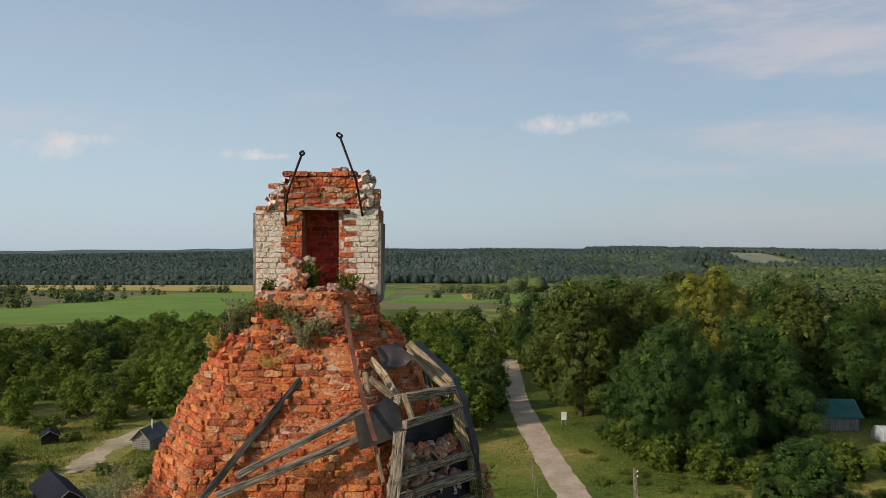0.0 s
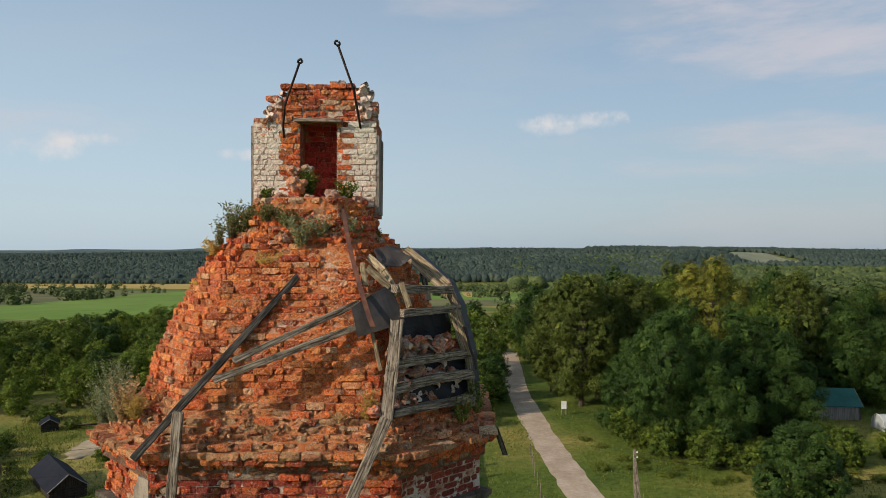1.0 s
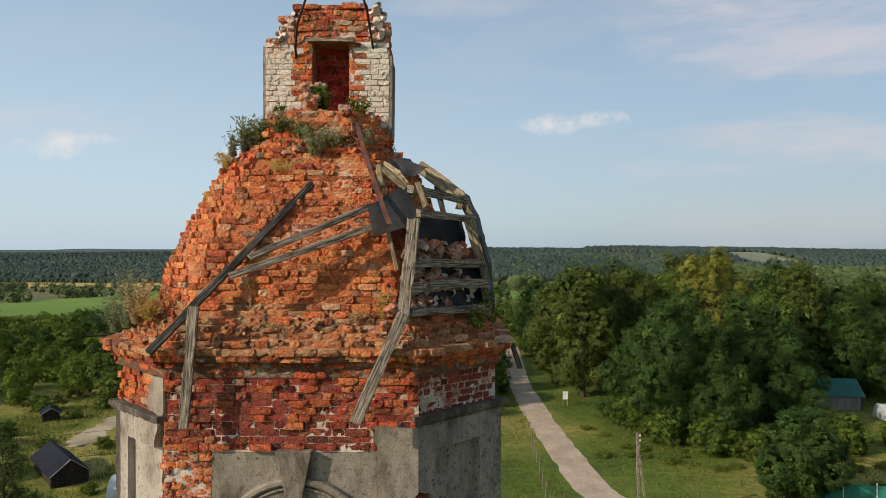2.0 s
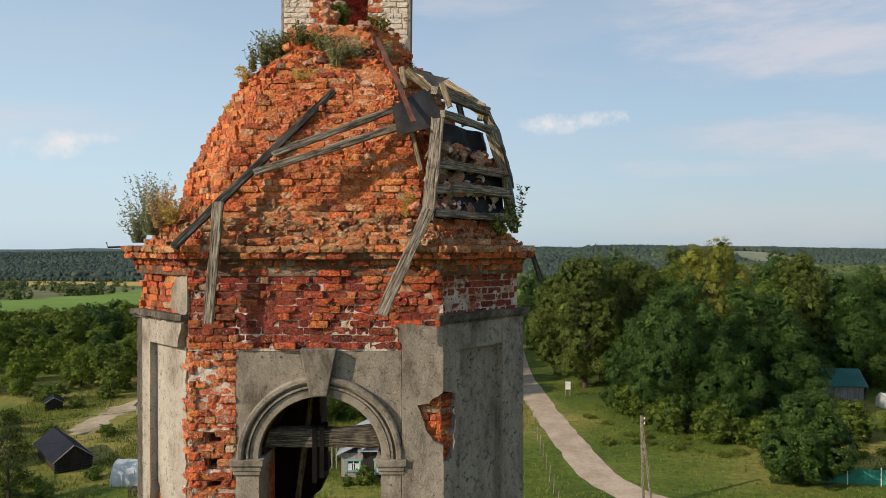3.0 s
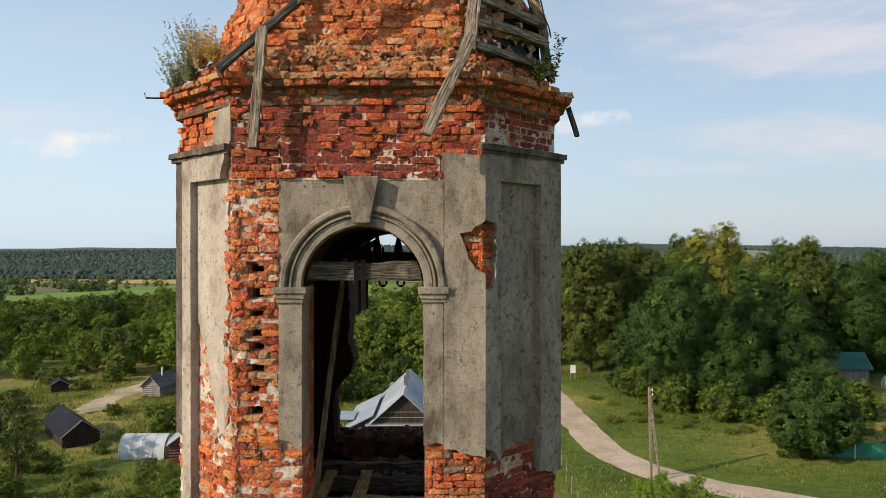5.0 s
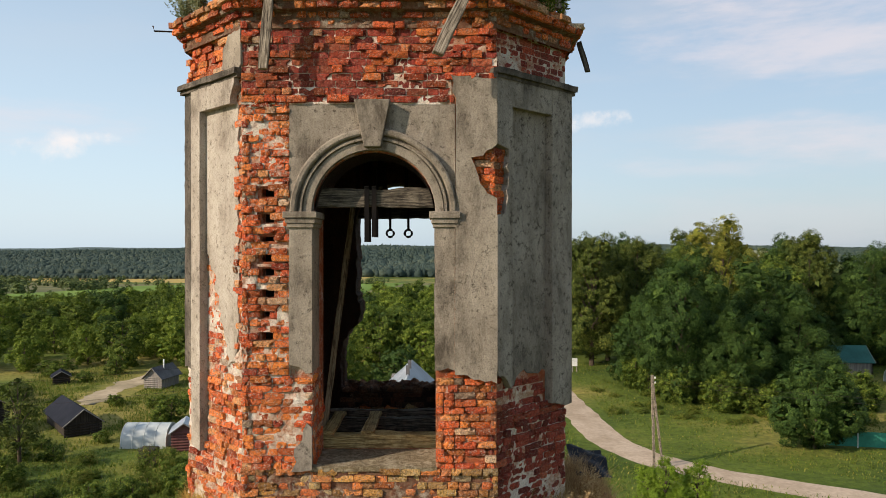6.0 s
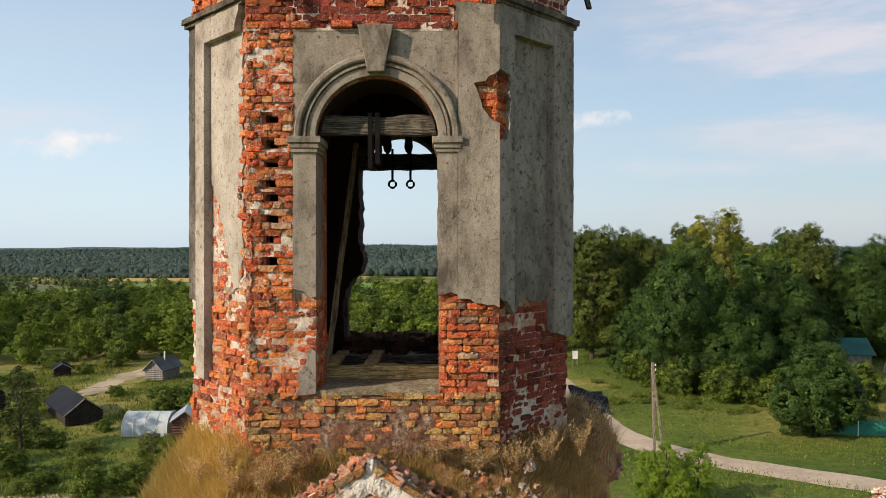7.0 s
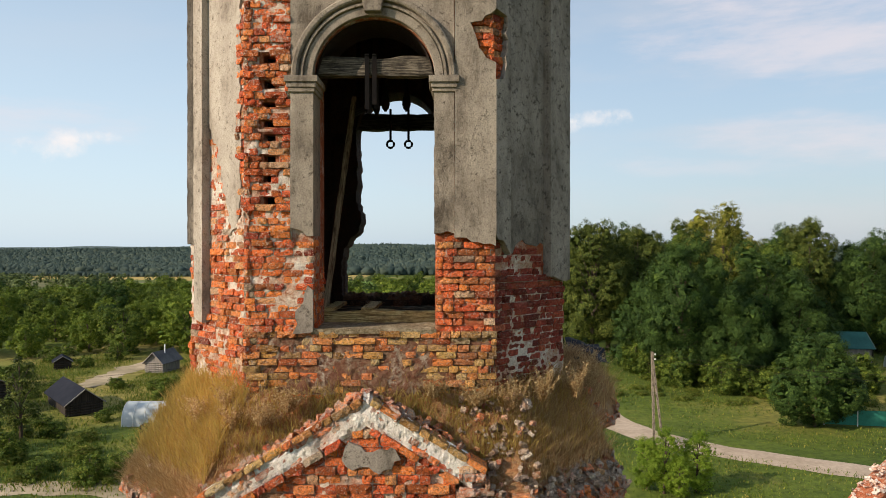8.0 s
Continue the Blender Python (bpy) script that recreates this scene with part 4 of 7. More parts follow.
rows += courses(Face((OX0, 8.83), (0, 1)), 0.0, 0.7, SILL, 14.65, lambda u, z: z < 14.5 + 0.15 * noise.noise(Vector((u * 6, z * 3, 1))), 0.015, 0.02, 0.06)
rows += courses(LEFT, 1.25, 1.52, 14.6, 18.1, lambda u, z: True, -0.07, 0.03, 0.04)
lay(rows, belfry, M_LIMED, NEAR, 300, shapes=CRUMBLED)
skin(FRONT.at, 0.0, 0.58, 14.4, 17.74, M_LIMEBED, belfry, -0.095, -0.038, lambda u, z: not (0.19 < u < 0.42 and any(h0 - 0.02 < z < h1 + 0.02 for h0, h1 in HOLES)))
skin(FRONT.at, 0.0, 0.84, 13.35, 14.4, M_LIMEBED, belfry, -0.098, -0.058)
skin(LEFT.at, 0.0, 1.52, 12.0, 14.6, M_LIMEBED, belfry, -0.115, -0.058)
skin(LEFT.at, 1.25, 1.52, 14.6, 18.1, M_LIMEBED, belfry, -0.12, -0.05)
rows = courses(RIGHT, 0.0, 1.5, 12.0, 14.6, lambda u, z: z < (14.5 if u < 0.2 else 14.36 if u < 1.02 else 14.02), -0.068, 0.014, 0.04, missing=0.02)
lay(rows, belfry, M_CRIMSON, NEAR, 120, shapes=CRUMBLED)
skin(RIGHT.at, 0.0, 1.5, 12.0, 14.5, M_LIMEBED, belfry, -0.108, -0.072, lambda u, z: z < (14.45 if u < 0.2 else 14.3 if u < 1.02 else 14.0))
rows = courses(FRONT, -0.02, 3.07, 12.1, 13.35, lambda u, z: True, -0.055, 0.024, 0.05, missing=0.03, waste=0.03)
lay(rows, belfry, M_OCHRE, NEAR, 200, shapes=CRUMBLED)
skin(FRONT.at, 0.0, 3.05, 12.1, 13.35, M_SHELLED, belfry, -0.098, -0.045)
skin(RIGHT.at, 0.0, 1.5, 18.1, 18.72, M_LIMEBED, belfry, -0.098, -0.087)
rows = courses(RIGHT, 0.0, 1.5, 18.1, 18.75, lambda u, z: True, -0.085, 0.006, 0.015, course=0.0875, joint=0.009, waste=0.006)
lay(rows, belfry, M_CRIMSON, NEAR, 100, shapes=NEAT)
rows = []
rows += courses(RIGHT, -0.02, 0.24, 16.36, 17.2, lambda u, z: True, -0.05, 0.02, 0.05)
rows += courses(FRONT, 2.70, 3.03, 16.55, 17.25, lambda u, z: True, -0.03, 0.02, 0.05)
rows += courses(LEFT, 0.0, 1.5, 18.1, 18.78, lambda u, z: True, -0.06, 0.03, 0.04)
lay(rows, belfry, M_BRICK, NEAR, 100)

# plaster of the front: spandrels, pilaster, architrave
bm = bmesh.new()
cxu, r1 = (OX0 + OX1) / 2 + 3.50, 0.99
n = 16
arc = [(cxu - r1 * math.cos(math.pi * i / n), SPRING + r1 * math.sin(math.pi * i / n)) for i in range(n + 1)]
for sgn in (0, 1):
    pts = arc[: n // 2 + 1] if sgn == 0 else arc[n // 2:]
    corner = (0.57, 17.73) if sgn == 0 else (2.55, 17.73)
    if sgn == 0:
        outline = [(0.57, SPRING)] + pts + [(cxu, 17.73), corner]
    else:
        outline = [(cxu, 17.73)] + pts + [(2.55, SPRING), corner]
    slab(bm, FRONT, outline, -0.1, -0.055)
part("spandrel", bm, M_PLASTER, belfry, "smooth grey spandrel plaster over the arch")
bm = bmesh.new()
edge = ragged([(2.55, 14.50), (3.05, 14.40), (3.05, 16.60), (2.93, 16.66), (2.83, 16.85), (2.74, 17.08), (2.88, 17.10), (3.05, 17.24), (3.05, 18.02), (2.50, 18.06), (2.56, 17.8)], [0.03, 0, 0.02, 0.03, 0.03, 0.03, 0.03, 0, 0.015, 0.03, 0])
slab(bm, FRONT, edge, -0.1, 0.012)
part("pilaster", bm, M_PLASTER, belfry, "grey plaster pilaster with a broken corner")


def sweep_arch(bm, face, cu, cz, profile, z_legs=None):
    """An arched moulding: profile points (radius, out) carried round the half circle."""
    loops = []
    for i in range(29):
        a = math.pi * i / 28
        loops.append([bm.verts.new(face.at(cu - r * math.cos(a), o, cz + r * math.sin(a))) for r, o in profile])
    for a, b in zip(loops, loops[1:]):
        for i in range(len(profile) - 1):
            bm.faces.new((a[i], a[i + 1], b[i + 1], b[i]))


bm = bmesh.new()
sweep_arch(bm, FRONT, cxu, SPRING + 0.02, [(0.735, -0.14), (0.735, -0.022), (0.74, -0.015), (0.835, -0.015), (0.838, -0.04), (0.848, -0.04), (0.852, 0.012), (0.878, 0.012), (0.884, -0.03), (0.902, -0.03), (0.912, 0.03), (0.93, 0.043), (0.97, 0.043), (0.988, 0.03), (0.995, -0.1)])
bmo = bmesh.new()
# arch underside, coloured dark for the shade that lies there
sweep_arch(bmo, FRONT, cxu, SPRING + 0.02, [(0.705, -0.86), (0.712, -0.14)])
part("soffit", bmo, M_INNER_SHADE, belfry, "underside of the arch, shade put into its dark colour")
part("archivolt", bm, M_PLASTER, belfry, "moulded grey plaster arch")
bm = bmesh.new()
kt, kb = 17.76, 17.20
outline = [(1.475, kb), (1.675, kb), (1.785, kt), (1.355, kt)]
slab(bm, FRONT, outline, -0.1, 0.075)
bmesh.ops.bevel(bm, geom=bm.edges[:], offset=0.008, segments=1, affect="EDGES")
part("keystone", bm, M_PLASTER, belfry, "tapered grey plaster keystone")
for u0, u1, bot in ((0.575, 0.852, 14.62), (2.308, 2.548, 14.55)):
    bm = bmesh.new()
    slab(bm, FRONT, ragged([(u0, bot), (u1, bot - 0.1 * (u0 < 1)), (u1, 16.27), (u0, 16.27)], [0.035, 0, 0, 0.006]), -0.5, -0.012)
    part("jamb", bm, M_PLASTER, belfry, "grey plaster jamb of the arch")
    bm = bmesh.new()
    for z0, z1, o in ((16.25, 16.30, 0.012), (16.30, 16.36, 0.03), (16.36, 16.44, 0.055)):
        block(bm, FRONT, u0 - o - 0.01, u1 + o + 0.01, -0.5, o, z0, z1, 0.003)
    bmesh.ops.bevel(bm, geom=bm.edges[:], offset=0.006, segments=1, affect="EDGES")
    part("impost", bm, M_PLASTER, belfry, "weathered plaster impost moulding")
bm = bmesh.new()
slab(bm, FRONT, ragged([(0.60, 13.34), (0.845, 13.36), (0.845, 13.86), (0.78, 13.92), (0.73, 13.72), (0.63, 13.60), (0.66, 13.46)], [0.01, 0, 0.02, 0.02, 0.03, 0.02, 0.02]), -0.1, -0.02)
part("plaster_scrap", bm, M_STAINED, belfry)
bm = bmesh.new()
block(bm, FRONT, 0.82, 2.33, -0.80, -0.055, 13.33, 13.397, 0.008)
bmesh.ops.subdivide_edges(bm, edges=bm.edges[:], cuts=9, use_grid_fill=True)
for v in bm.verts:
    v.co += Vector((0, 0.012 * noise.noise(v.co * 5 + Vector((4, 0, 0))), 0.008 * noise.noise(v.co * 6)))
part("sill", bm, M_SILL, belfry, "worn sandy stone sill")

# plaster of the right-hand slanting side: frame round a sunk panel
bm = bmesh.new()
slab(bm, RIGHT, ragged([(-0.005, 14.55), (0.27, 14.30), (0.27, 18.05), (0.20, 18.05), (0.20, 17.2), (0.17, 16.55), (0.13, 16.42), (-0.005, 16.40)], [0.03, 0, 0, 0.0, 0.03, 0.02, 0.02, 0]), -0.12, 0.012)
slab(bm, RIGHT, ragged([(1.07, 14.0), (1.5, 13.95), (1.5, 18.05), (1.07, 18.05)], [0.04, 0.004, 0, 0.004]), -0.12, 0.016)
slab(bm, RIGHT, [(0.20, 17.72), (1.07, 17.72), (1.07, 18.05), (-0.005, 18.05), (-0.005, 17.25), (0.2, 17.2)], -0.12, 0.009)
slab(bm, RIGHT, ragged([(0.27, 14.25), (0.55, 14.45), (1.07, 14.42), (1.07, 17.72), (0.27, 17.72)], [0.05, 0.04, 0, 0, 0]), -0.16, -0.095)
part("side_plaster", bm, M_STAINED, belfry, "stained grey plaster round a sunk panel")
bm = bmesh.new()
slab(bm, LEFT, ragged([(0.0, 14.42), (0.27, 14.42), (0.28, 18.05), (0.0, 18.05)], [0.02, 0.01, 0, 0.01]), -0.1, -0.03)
part("outer_pilaster", bm, M_DARK_PLASTER, belfry, "dark plaster strip at the corner")
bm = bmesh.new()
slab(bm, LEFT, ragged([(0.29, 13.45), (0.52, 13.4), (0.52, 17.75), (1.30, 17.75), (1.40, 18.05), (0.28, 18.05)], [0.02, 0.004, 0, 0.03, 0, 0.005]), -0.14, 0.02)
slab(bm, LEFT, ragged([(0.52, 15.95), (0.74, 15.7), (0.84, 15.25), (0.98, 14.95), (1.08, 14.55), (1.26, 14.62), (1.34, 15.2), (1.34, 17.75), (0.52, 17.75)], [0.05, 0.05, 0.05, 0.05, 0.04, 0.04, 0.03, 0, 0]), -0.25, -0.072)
part("side_plaster", bm, M_SUNLIT, belfry, "sunlit cream plaster with a long crack and a sunk panel")
bm = bmesh.new()
slab(bm, LEFT, ragged([(1.05, 18.2), (1.42, 18.1), (1.5, 18.2), (1.5, 18.62), (1.2, 18.6), (1.08, 18.45)], [0.02, 0.02, 0, 0.02, 0.02, 0.02]), -0.1, -0.01)
part("plaster_scrap", bm, M_PLASTER, belfry)

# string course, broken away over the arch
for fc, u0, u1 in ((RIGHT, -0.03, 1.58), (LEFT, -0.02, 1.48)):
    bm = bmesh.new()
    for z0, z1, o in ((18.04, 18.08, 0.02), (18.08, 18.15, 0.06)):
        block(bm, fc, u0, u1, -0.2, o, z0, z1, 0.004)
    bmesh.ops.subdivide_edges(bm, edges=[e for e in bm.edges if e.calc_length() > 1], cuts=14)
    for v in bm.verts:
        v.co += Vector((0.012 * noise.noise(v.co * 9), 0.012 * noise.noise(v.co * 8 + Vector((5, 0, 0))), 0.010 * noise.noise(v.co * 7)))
    part("string_course", bm, M_DARK_PLASTER, belfry, "mossy broken plaster string course")

# cornice: corbelled courses over a core, the top one dusty
bm = bmesh.new()
shell(bm, [(2.58, 18.62), (2.59, 18.80), (2.68, 18.82), (2.70, 18.90)])
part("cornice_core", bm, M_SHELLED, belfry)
for zc, o, mat in ((18.70, 0.0, M_BRICK), (18.78, 0.035, M_BRICK), (18.862, 0.14, M_BRICK), (18.94, 0.18, M_LEDGE)):
    rows = []
    for i in (7, 0, 1, 2, 6):
        fc, ln = side(2.60 + o, i)
        rows += courses(fc, 0, ln, zc - 0.042, zc + 0.042, lambda u, z: True, 0.0, 0.022, 0.05, course=0.084, depth=0.26, missing=0.06, waste=0.03)
    lay(rows, belfry, mat, NEAR, 40, shapes=CRUMBLED)

# ---------- dome ----------
dome = thing("dome", "half-collapsed octagonal brick dome bared of its roofing", "dome", kind="structure")
PROFILE = [(18.9, 2.76), (19.09, 2.58), (19.30, 2.40), (19.45, 2.28), (19.6, 2.22), (19.9, 2.15), (20.25, 2.01), (20.46, 1.90), (20.85, 1.70), (21.15, 1.52), (21.35, 1.36), (21.55, 1.16), (21.75, 1.04), (21.95, 0.93), (22.15, 0.86)]


def apothem(z):
    return float(np.interp(z, [p[0] for p in PROFILE], [p[1] for p in PROFILE]))


bm = bmesh.new()
shell(bm, [(r - 0.09, z) for z, r in PROFILE], 0.56, True, 0.94)
part("dome_core", bm, M_DUSTY, dome)
base_rows, proud_rows, low_rows, top_rows = [], [], [], []
z = 18.90
while z < 22.1:
    high_up = smooth(21.0, 21.3, z)
    stands = plucked(z * 0.7, 0.45)
    for i in (7, 0, 1, 2, 6):
        fc, ln = side(apothem(z), i, 0.56, 0.94)
        step_out = 0.018 * noise.noise(Vector((z * 9.0, i * 3.0, 2.0)))
        rows = courses(fc, 0, ln, z, z + 0.083, lambda u, zz: True, step_out - 0.012, 0.008 + 0.05 * high_up, 0.02 + 0.14 * high_up, course=0.083, depth=0.2, missing=0.012 + 0.10 * high_up, joint=0.004, waste=0.03)
        (low_rows if z < 19.42 else base_rows if z < 21.2 else top_rows).extend(rows)
        (proud_rows if z < 21.2 else top_rows).extend(courses(fc, 0, ln, z, z + 0.083, lambda u, zz: stands(u, zz), step_out + 0.022, 0.016 + 0.04 * high_up, 0.06 + 0.10 * high_up, course=0.083, depth=0.2, waste=0.03))
    z += 0.083
lay(base_rows, dome, M_DOME, (-1.0, 6.0, 20.3), 200, shapes=NEAT)
lay(proud_rows, dome, M_DOME, (-1.0, 6.0, 20.3), 200)
lay(top_rows, dome, M_LIMED, (-1.8, 6.0, 22.0), 150, shapes=CRUMBLED)
lay(low_rows, dome, M_LEDGE, (-1.0, 6.0, 19.0), 100, shapes=CRUMBLED)


def dome_side(i):
    """Points of one side of the dome: u from 0 to 1 across it."""
    def place(u, out, z):
        fc, ln = side(apothem(z), i, 0.56, 0.94)
        return fc.at(u * ln, out, z)
    return place


for i in (7, 0, 1, 2, 6):
    wide_at = side(apothem(20.2), i, 0.56, 0.94)[1]
    place = dome_side(i)
    skin(lambda u, out, z: place(u / wide_at, out, z), 0.0, wide_at, 18.95, 22.1, M_DUSTY, dome, -0.042, 0.012)

ring_soil = [(2.74, 18.91), (2.66, 18.99), (2.49, 19.13), (2.36, 19.30), (2.26, 19.47), (2.2, 19.47)]
bm = bmesh.new()
shell(bm, ring_soil, 0.56, False, 0.94)
bmesh.ops.subdivide_edges(bm, edges=bm.edges[:], cuts=24, use_grid_fill=True)
for v in bm.verts:
    q = Vector((v.co.x - CX, v.co.y - CY, 0)).normalized()
    n3 = noise.noise(v.co * 2.3) + 0.6 * noise.noise(v.co * 7) + 0.5 * noise.noise(v.co * 17)
    v.co += q * (0.035 * n3 - 0.03) + Vector((0, 0, 0.035 * n3 - 0.02))
part("ledge_soil", bm, M_SOIL, dome, "dusty soil lying on the cornice ledge")
crown_soil = [(1.50, 21.15), (1.34, 21.35), (1.16, 21.55), (1.03, 21.75), (0.92, 21.97), (0.6, 22.08)]
bm = bmesh.new()
shell(bm, crown_soil, 0.56, True, 0.94)
bmesh.ops.subdivide_edges(bm, edges=bm.edges[:], cuts=14, use_grid_fill=True)
for v in bm.verts:
    q = Vector((v.co.x - CX, v.co.y - CY, 0)).normalized()
    v.co += q * (0.08 * noise.noise(v.co * 3.1) + 0.04 * noise.noise(v.co * 9) - 0.045)
part("crown_soil", bm, M_SOIL, dome, "soil and dust among the broken top courses")

# ---------- lantern ----------
lantern = thing("lantern", "broken whitewashed brick lantern with a red niche", "lantern", kind="structure")
LF = Face((-2.95, 11.45), (1, 0))
bm = bmesh.new()
for u0, u1, z0, z1, back in ((0.0, 0.74, 21.9, 23.38, 1.0), (1.32, 1.95, 21.9, 23.42, 1.0), (0.74, 1.32, 21.9, 22.15, 1.0), (0.74, 1.32, 22.1, 23.4, 1.0), (0.48, 1.66, 23.4, 23.74, 0.8)):
    deep = 0.45 if (u0, z0) == (0.74, 22.1) else 0.15 if z0 == 23.4 else 0.024
    block(bm, LF, u0, u1, -back, -deep, z0, z1)
part("lantern_core", bm, M_MORTAR, lantern)


def top_edge(u):
    return 23.38 + (0.42 if u > 0.28 else 0) + (0.22 if 0.5 < u < 1.75 else 0) - (0.08 if u > 1.6 else 0)


def jamb(z):
    return 0.10 * (int(z / 0.08) % 2) + 0.05 * noise.noise(Vector((z * 9, 0, 3)))


rows = courses(LF, 0.0, 1.95, 22.05, 23.40, lambda u, z: not (0.52 - jamb(z) < u < 1.46 + jamb(z) * 0.6), 0.0, 0.004, 0.008, joint=0.008, waste=0.004)
lay(rows, lantern, M_WHITE, (-1, 0, 22.5), 200, shapes=NEAT)
skin(LF.at, 0.0, 1.95, 22.05, 23.42, M_LIMEBED, lantern, -0.022, -0.009, lambda u, z: not 0.72 < u < 1.33)
rows = courses(LF, 0.42, 1.72, 23.42, 24.1, lambda u, z: z < top_edge(u) + rnd(-0.06, 0.02), 0.0, 0.02, 0.04, depth=0.25, missing=0.0)
lay(rows, lantern, M_LIMED, (-1, 0, 22.5), 100)
rows = courses(LF, 0.40, 0.74, 22.05, 23.4, lambda u, z: u > 0.52 - jamb(z), 0.0, 0.008, 0.012)
rows += courses(LF, 1.32, 1.60, 22.05, 23.4, lambda u, z: u < 1.46 + jamb(z) * 0.6, 0.0, 0.008, 0.012)
lay(rows, lantern, M_BRICK, (-1, 0, 22.5), 200)
rows = courses(LF, 0.74, 1.34, 22.05, 23.4, lambda u, z: True, -0.42, 0.005, 0.01, joint=0.004)
lay(rows, lantern, M_NICHE, (-1, 0, 22.5), 60, shapes=NEAT)
skin(LF.at, 0.46, 1.68, 23.42, 23.8, M_LIMEBED, lantern, -0.06, -0.03)
rows = courses(LF, 0.20, 0.46, 23.40, 23.95, lambda u, z: z < top_edge(u) + rnd(-0.1, 0.06), 0.0, 0.06, 0.12, depth=0.3)
rows += courses(LF, 1.66, 1.97, 23.40, 24.02, lambda u, z: z < top_edge(u) + rnd(-0.1, 0.08), 0.0, 0.06, 0.12, depth=0.3)
rows += courses(LF, 0.0, 0.6, 23.38, 23.46, lambda u, z: True, 0.0, 0.05, 0.1, depth=0.3)
rows += courses(LF, 0.5, 1.8, 24.0, 24.07, lambda u, z: 0.75 < u < 1.6 and random.random() < 0.4, -0.1, 0.05, 0.12, depth=0.25)
lay(rows, lantern, M_PALE, (-1, 0, 22.5), 60)
rows = courses(LF, 0.02, 1.93, 21.70, 22.06, lambda u, z: True, 0.07, 0.03, 0.07, missing=0.06, waste=0.04)
lay(rows, lantern, M_LIMED, (-1, 0, 22.5), 60, shapes=CRUMBLED)
bm = bmesh.new()
block(bm, LF, -0.04, 0.03, -0.9, -0.02, 21.95, 23.35, 0.01)
block(bm, LF, 1.93, 1.98, -0.9, -0.02, 21.95, 23.2, 0.01)
part("side_plaster", bm, M_STAINED, lantern)


def beam(name, a, b, w, h, material, label, category="beam", bend=0.0, parent=None, taper=0.0):
    """A weathered squared timber from a to b, cracked and slightly bent."""
    a, b = Vector(a), Vector(b)
    t = (b - a).normalized()
    ln = (b - a).length
    s = t.cross(Vector((0, 1, 0)))
    s = s.normalized() if s.length > 0.05 else Vector((1, 0, 0))
    q = t.cross(s).normalized()
    n = max(4, int(ln / 0.12))
    bm = bmesh.new()
    loops = []
    for i in range(n + 1):
        f = i / n
        grow = 1.0 - taper * f
        c3 = Vector((0, 0, f * ln)) + Vector((bend * math.sin(math.pi * f), 0, 0))
        ring = []
        for x, y in ((-0.5, -0.42), (-0.42, -0.5), (0.0, -0.48), (0.42, -0.5), (0.5, -0.42), (0.5, 0.42), (0.42, 0.5), (-0.42, 0.5), (-0.5, 0.42)):
            wob = 1 + 0.22 * noise.noise(Vector((x * 5, y * 5, f * ln * 3 + ln))) + 0.1 * noise.noise(Vector((x * 9, y * 9, f * ln * 9)))
            end = rnd(-0.02, 0.02) if i in (0, n) else 0
            ring.append(bm.verts.new(c3 + Vector((x * w * grow * wob, y * h * grow * wob, end))))
        loops.append(ring)
    for l0, l1 in zip(loops, loops[1:]):
        for j in range(9):
            bm.faces.new((l0[j], l0[(j + 1) % 9], l1[(j + 1) % 9], l1[j]))
    bm.faces.new(loops[0]), bm.faces.new(loops[-1])
    ob = part(name, bm, material, parent)
    ob.matrix_basis = Matrix.Translation(a) @ Matrix((s, q, t)).transposed().to_4x4()
    if parent is None:
        tagged(ob, label, category)
    elif label:
        ob["label"] = label
    return ob


G = "fallen roof timbers on the dome"
for a, b, w, h, m, lb in (
    ((-3.55, 8.40, 18.96), (-1.90, 9.68, 21.02), 0.085, 0.09, M_WOOD_DARK, "long charred rafter lying across the dome"),
    ((-2.46, 8.66, 20.06), (-1.02, 9.24, 20.72), 0.075, 0.08, M_WOOD, "grey weathered lath lying across the dome"),
    ((-2.68, 8.62, 19.84), (-0.98, 9.02, 20.45), 0.08, 0.08, M_WOOD, "grey weathered plank lying across the dome"),
    ((-3.175, 8.475, 18.08), (-3.06, 8.50, 19.48), 0.11, 0.06, M_WOOD, "short grey board standing against the cornice"),
    ((-1.15, 8.25, 18.20), (-0.62, 8.56, 19.40), 0.13, 0.10, M_WOOD, "split grey rafter end hanging over the cornice"),
):
    tagged(beam("roof_timber", a, b, w, h, m, lb, "timber"), group=G)

frame_ruin = thing("roof_frame", "broken timber roof framing beside the dome, filled with bricks", "roof frame")
def bent(name, pts, w, h, material, label=""):
    """A hewn timber of several lengths scarfed end to end."""
    for a, b in zip(pts, pts[1:]):
        a, b = Vector(a), Vector(b)
        t = (b - a).normalized() * 0.04
        beam(name, a - t, b + t, w, h, material, label, parent=frame_ruin)


RIB = [(0.46, 9.93, 19.28), (0.42, 9.97, 19.68), (0.39, 10.0, 19.98), (0.31, 10.07, 20.32), (0.22, 10.13, 20.62), (0.10, 10.22, 20.90), (-0.16, 10.40, 21.13), (-0.46, 10.60, 21.36)]
bent("post", [(-0.64, 8.79, 19.34), (-0.57, 8.86, 19.95), (-0.52, 8.92, 20.48)], 0.15, 0.12, M_WOOD)
bent("post", [(0.37, 9.93, 19.98), (0.20, 10.02, 20.54)], 0.13, 0.07, M_WOOD_WARM)
bent("rib", RIB[:5], 0.10, 0.08, M_WOOD)
bent("rib", RIB[4:], 0.12, 0.07, M_WOOD_WARM)
bent("rib", [(0.05, 10.14, 20.84), (-0.22, 10.30, 21.06), (-0.47, 10.48, 21.27)], 0.08, 0.05, M_WOOD_WARM)
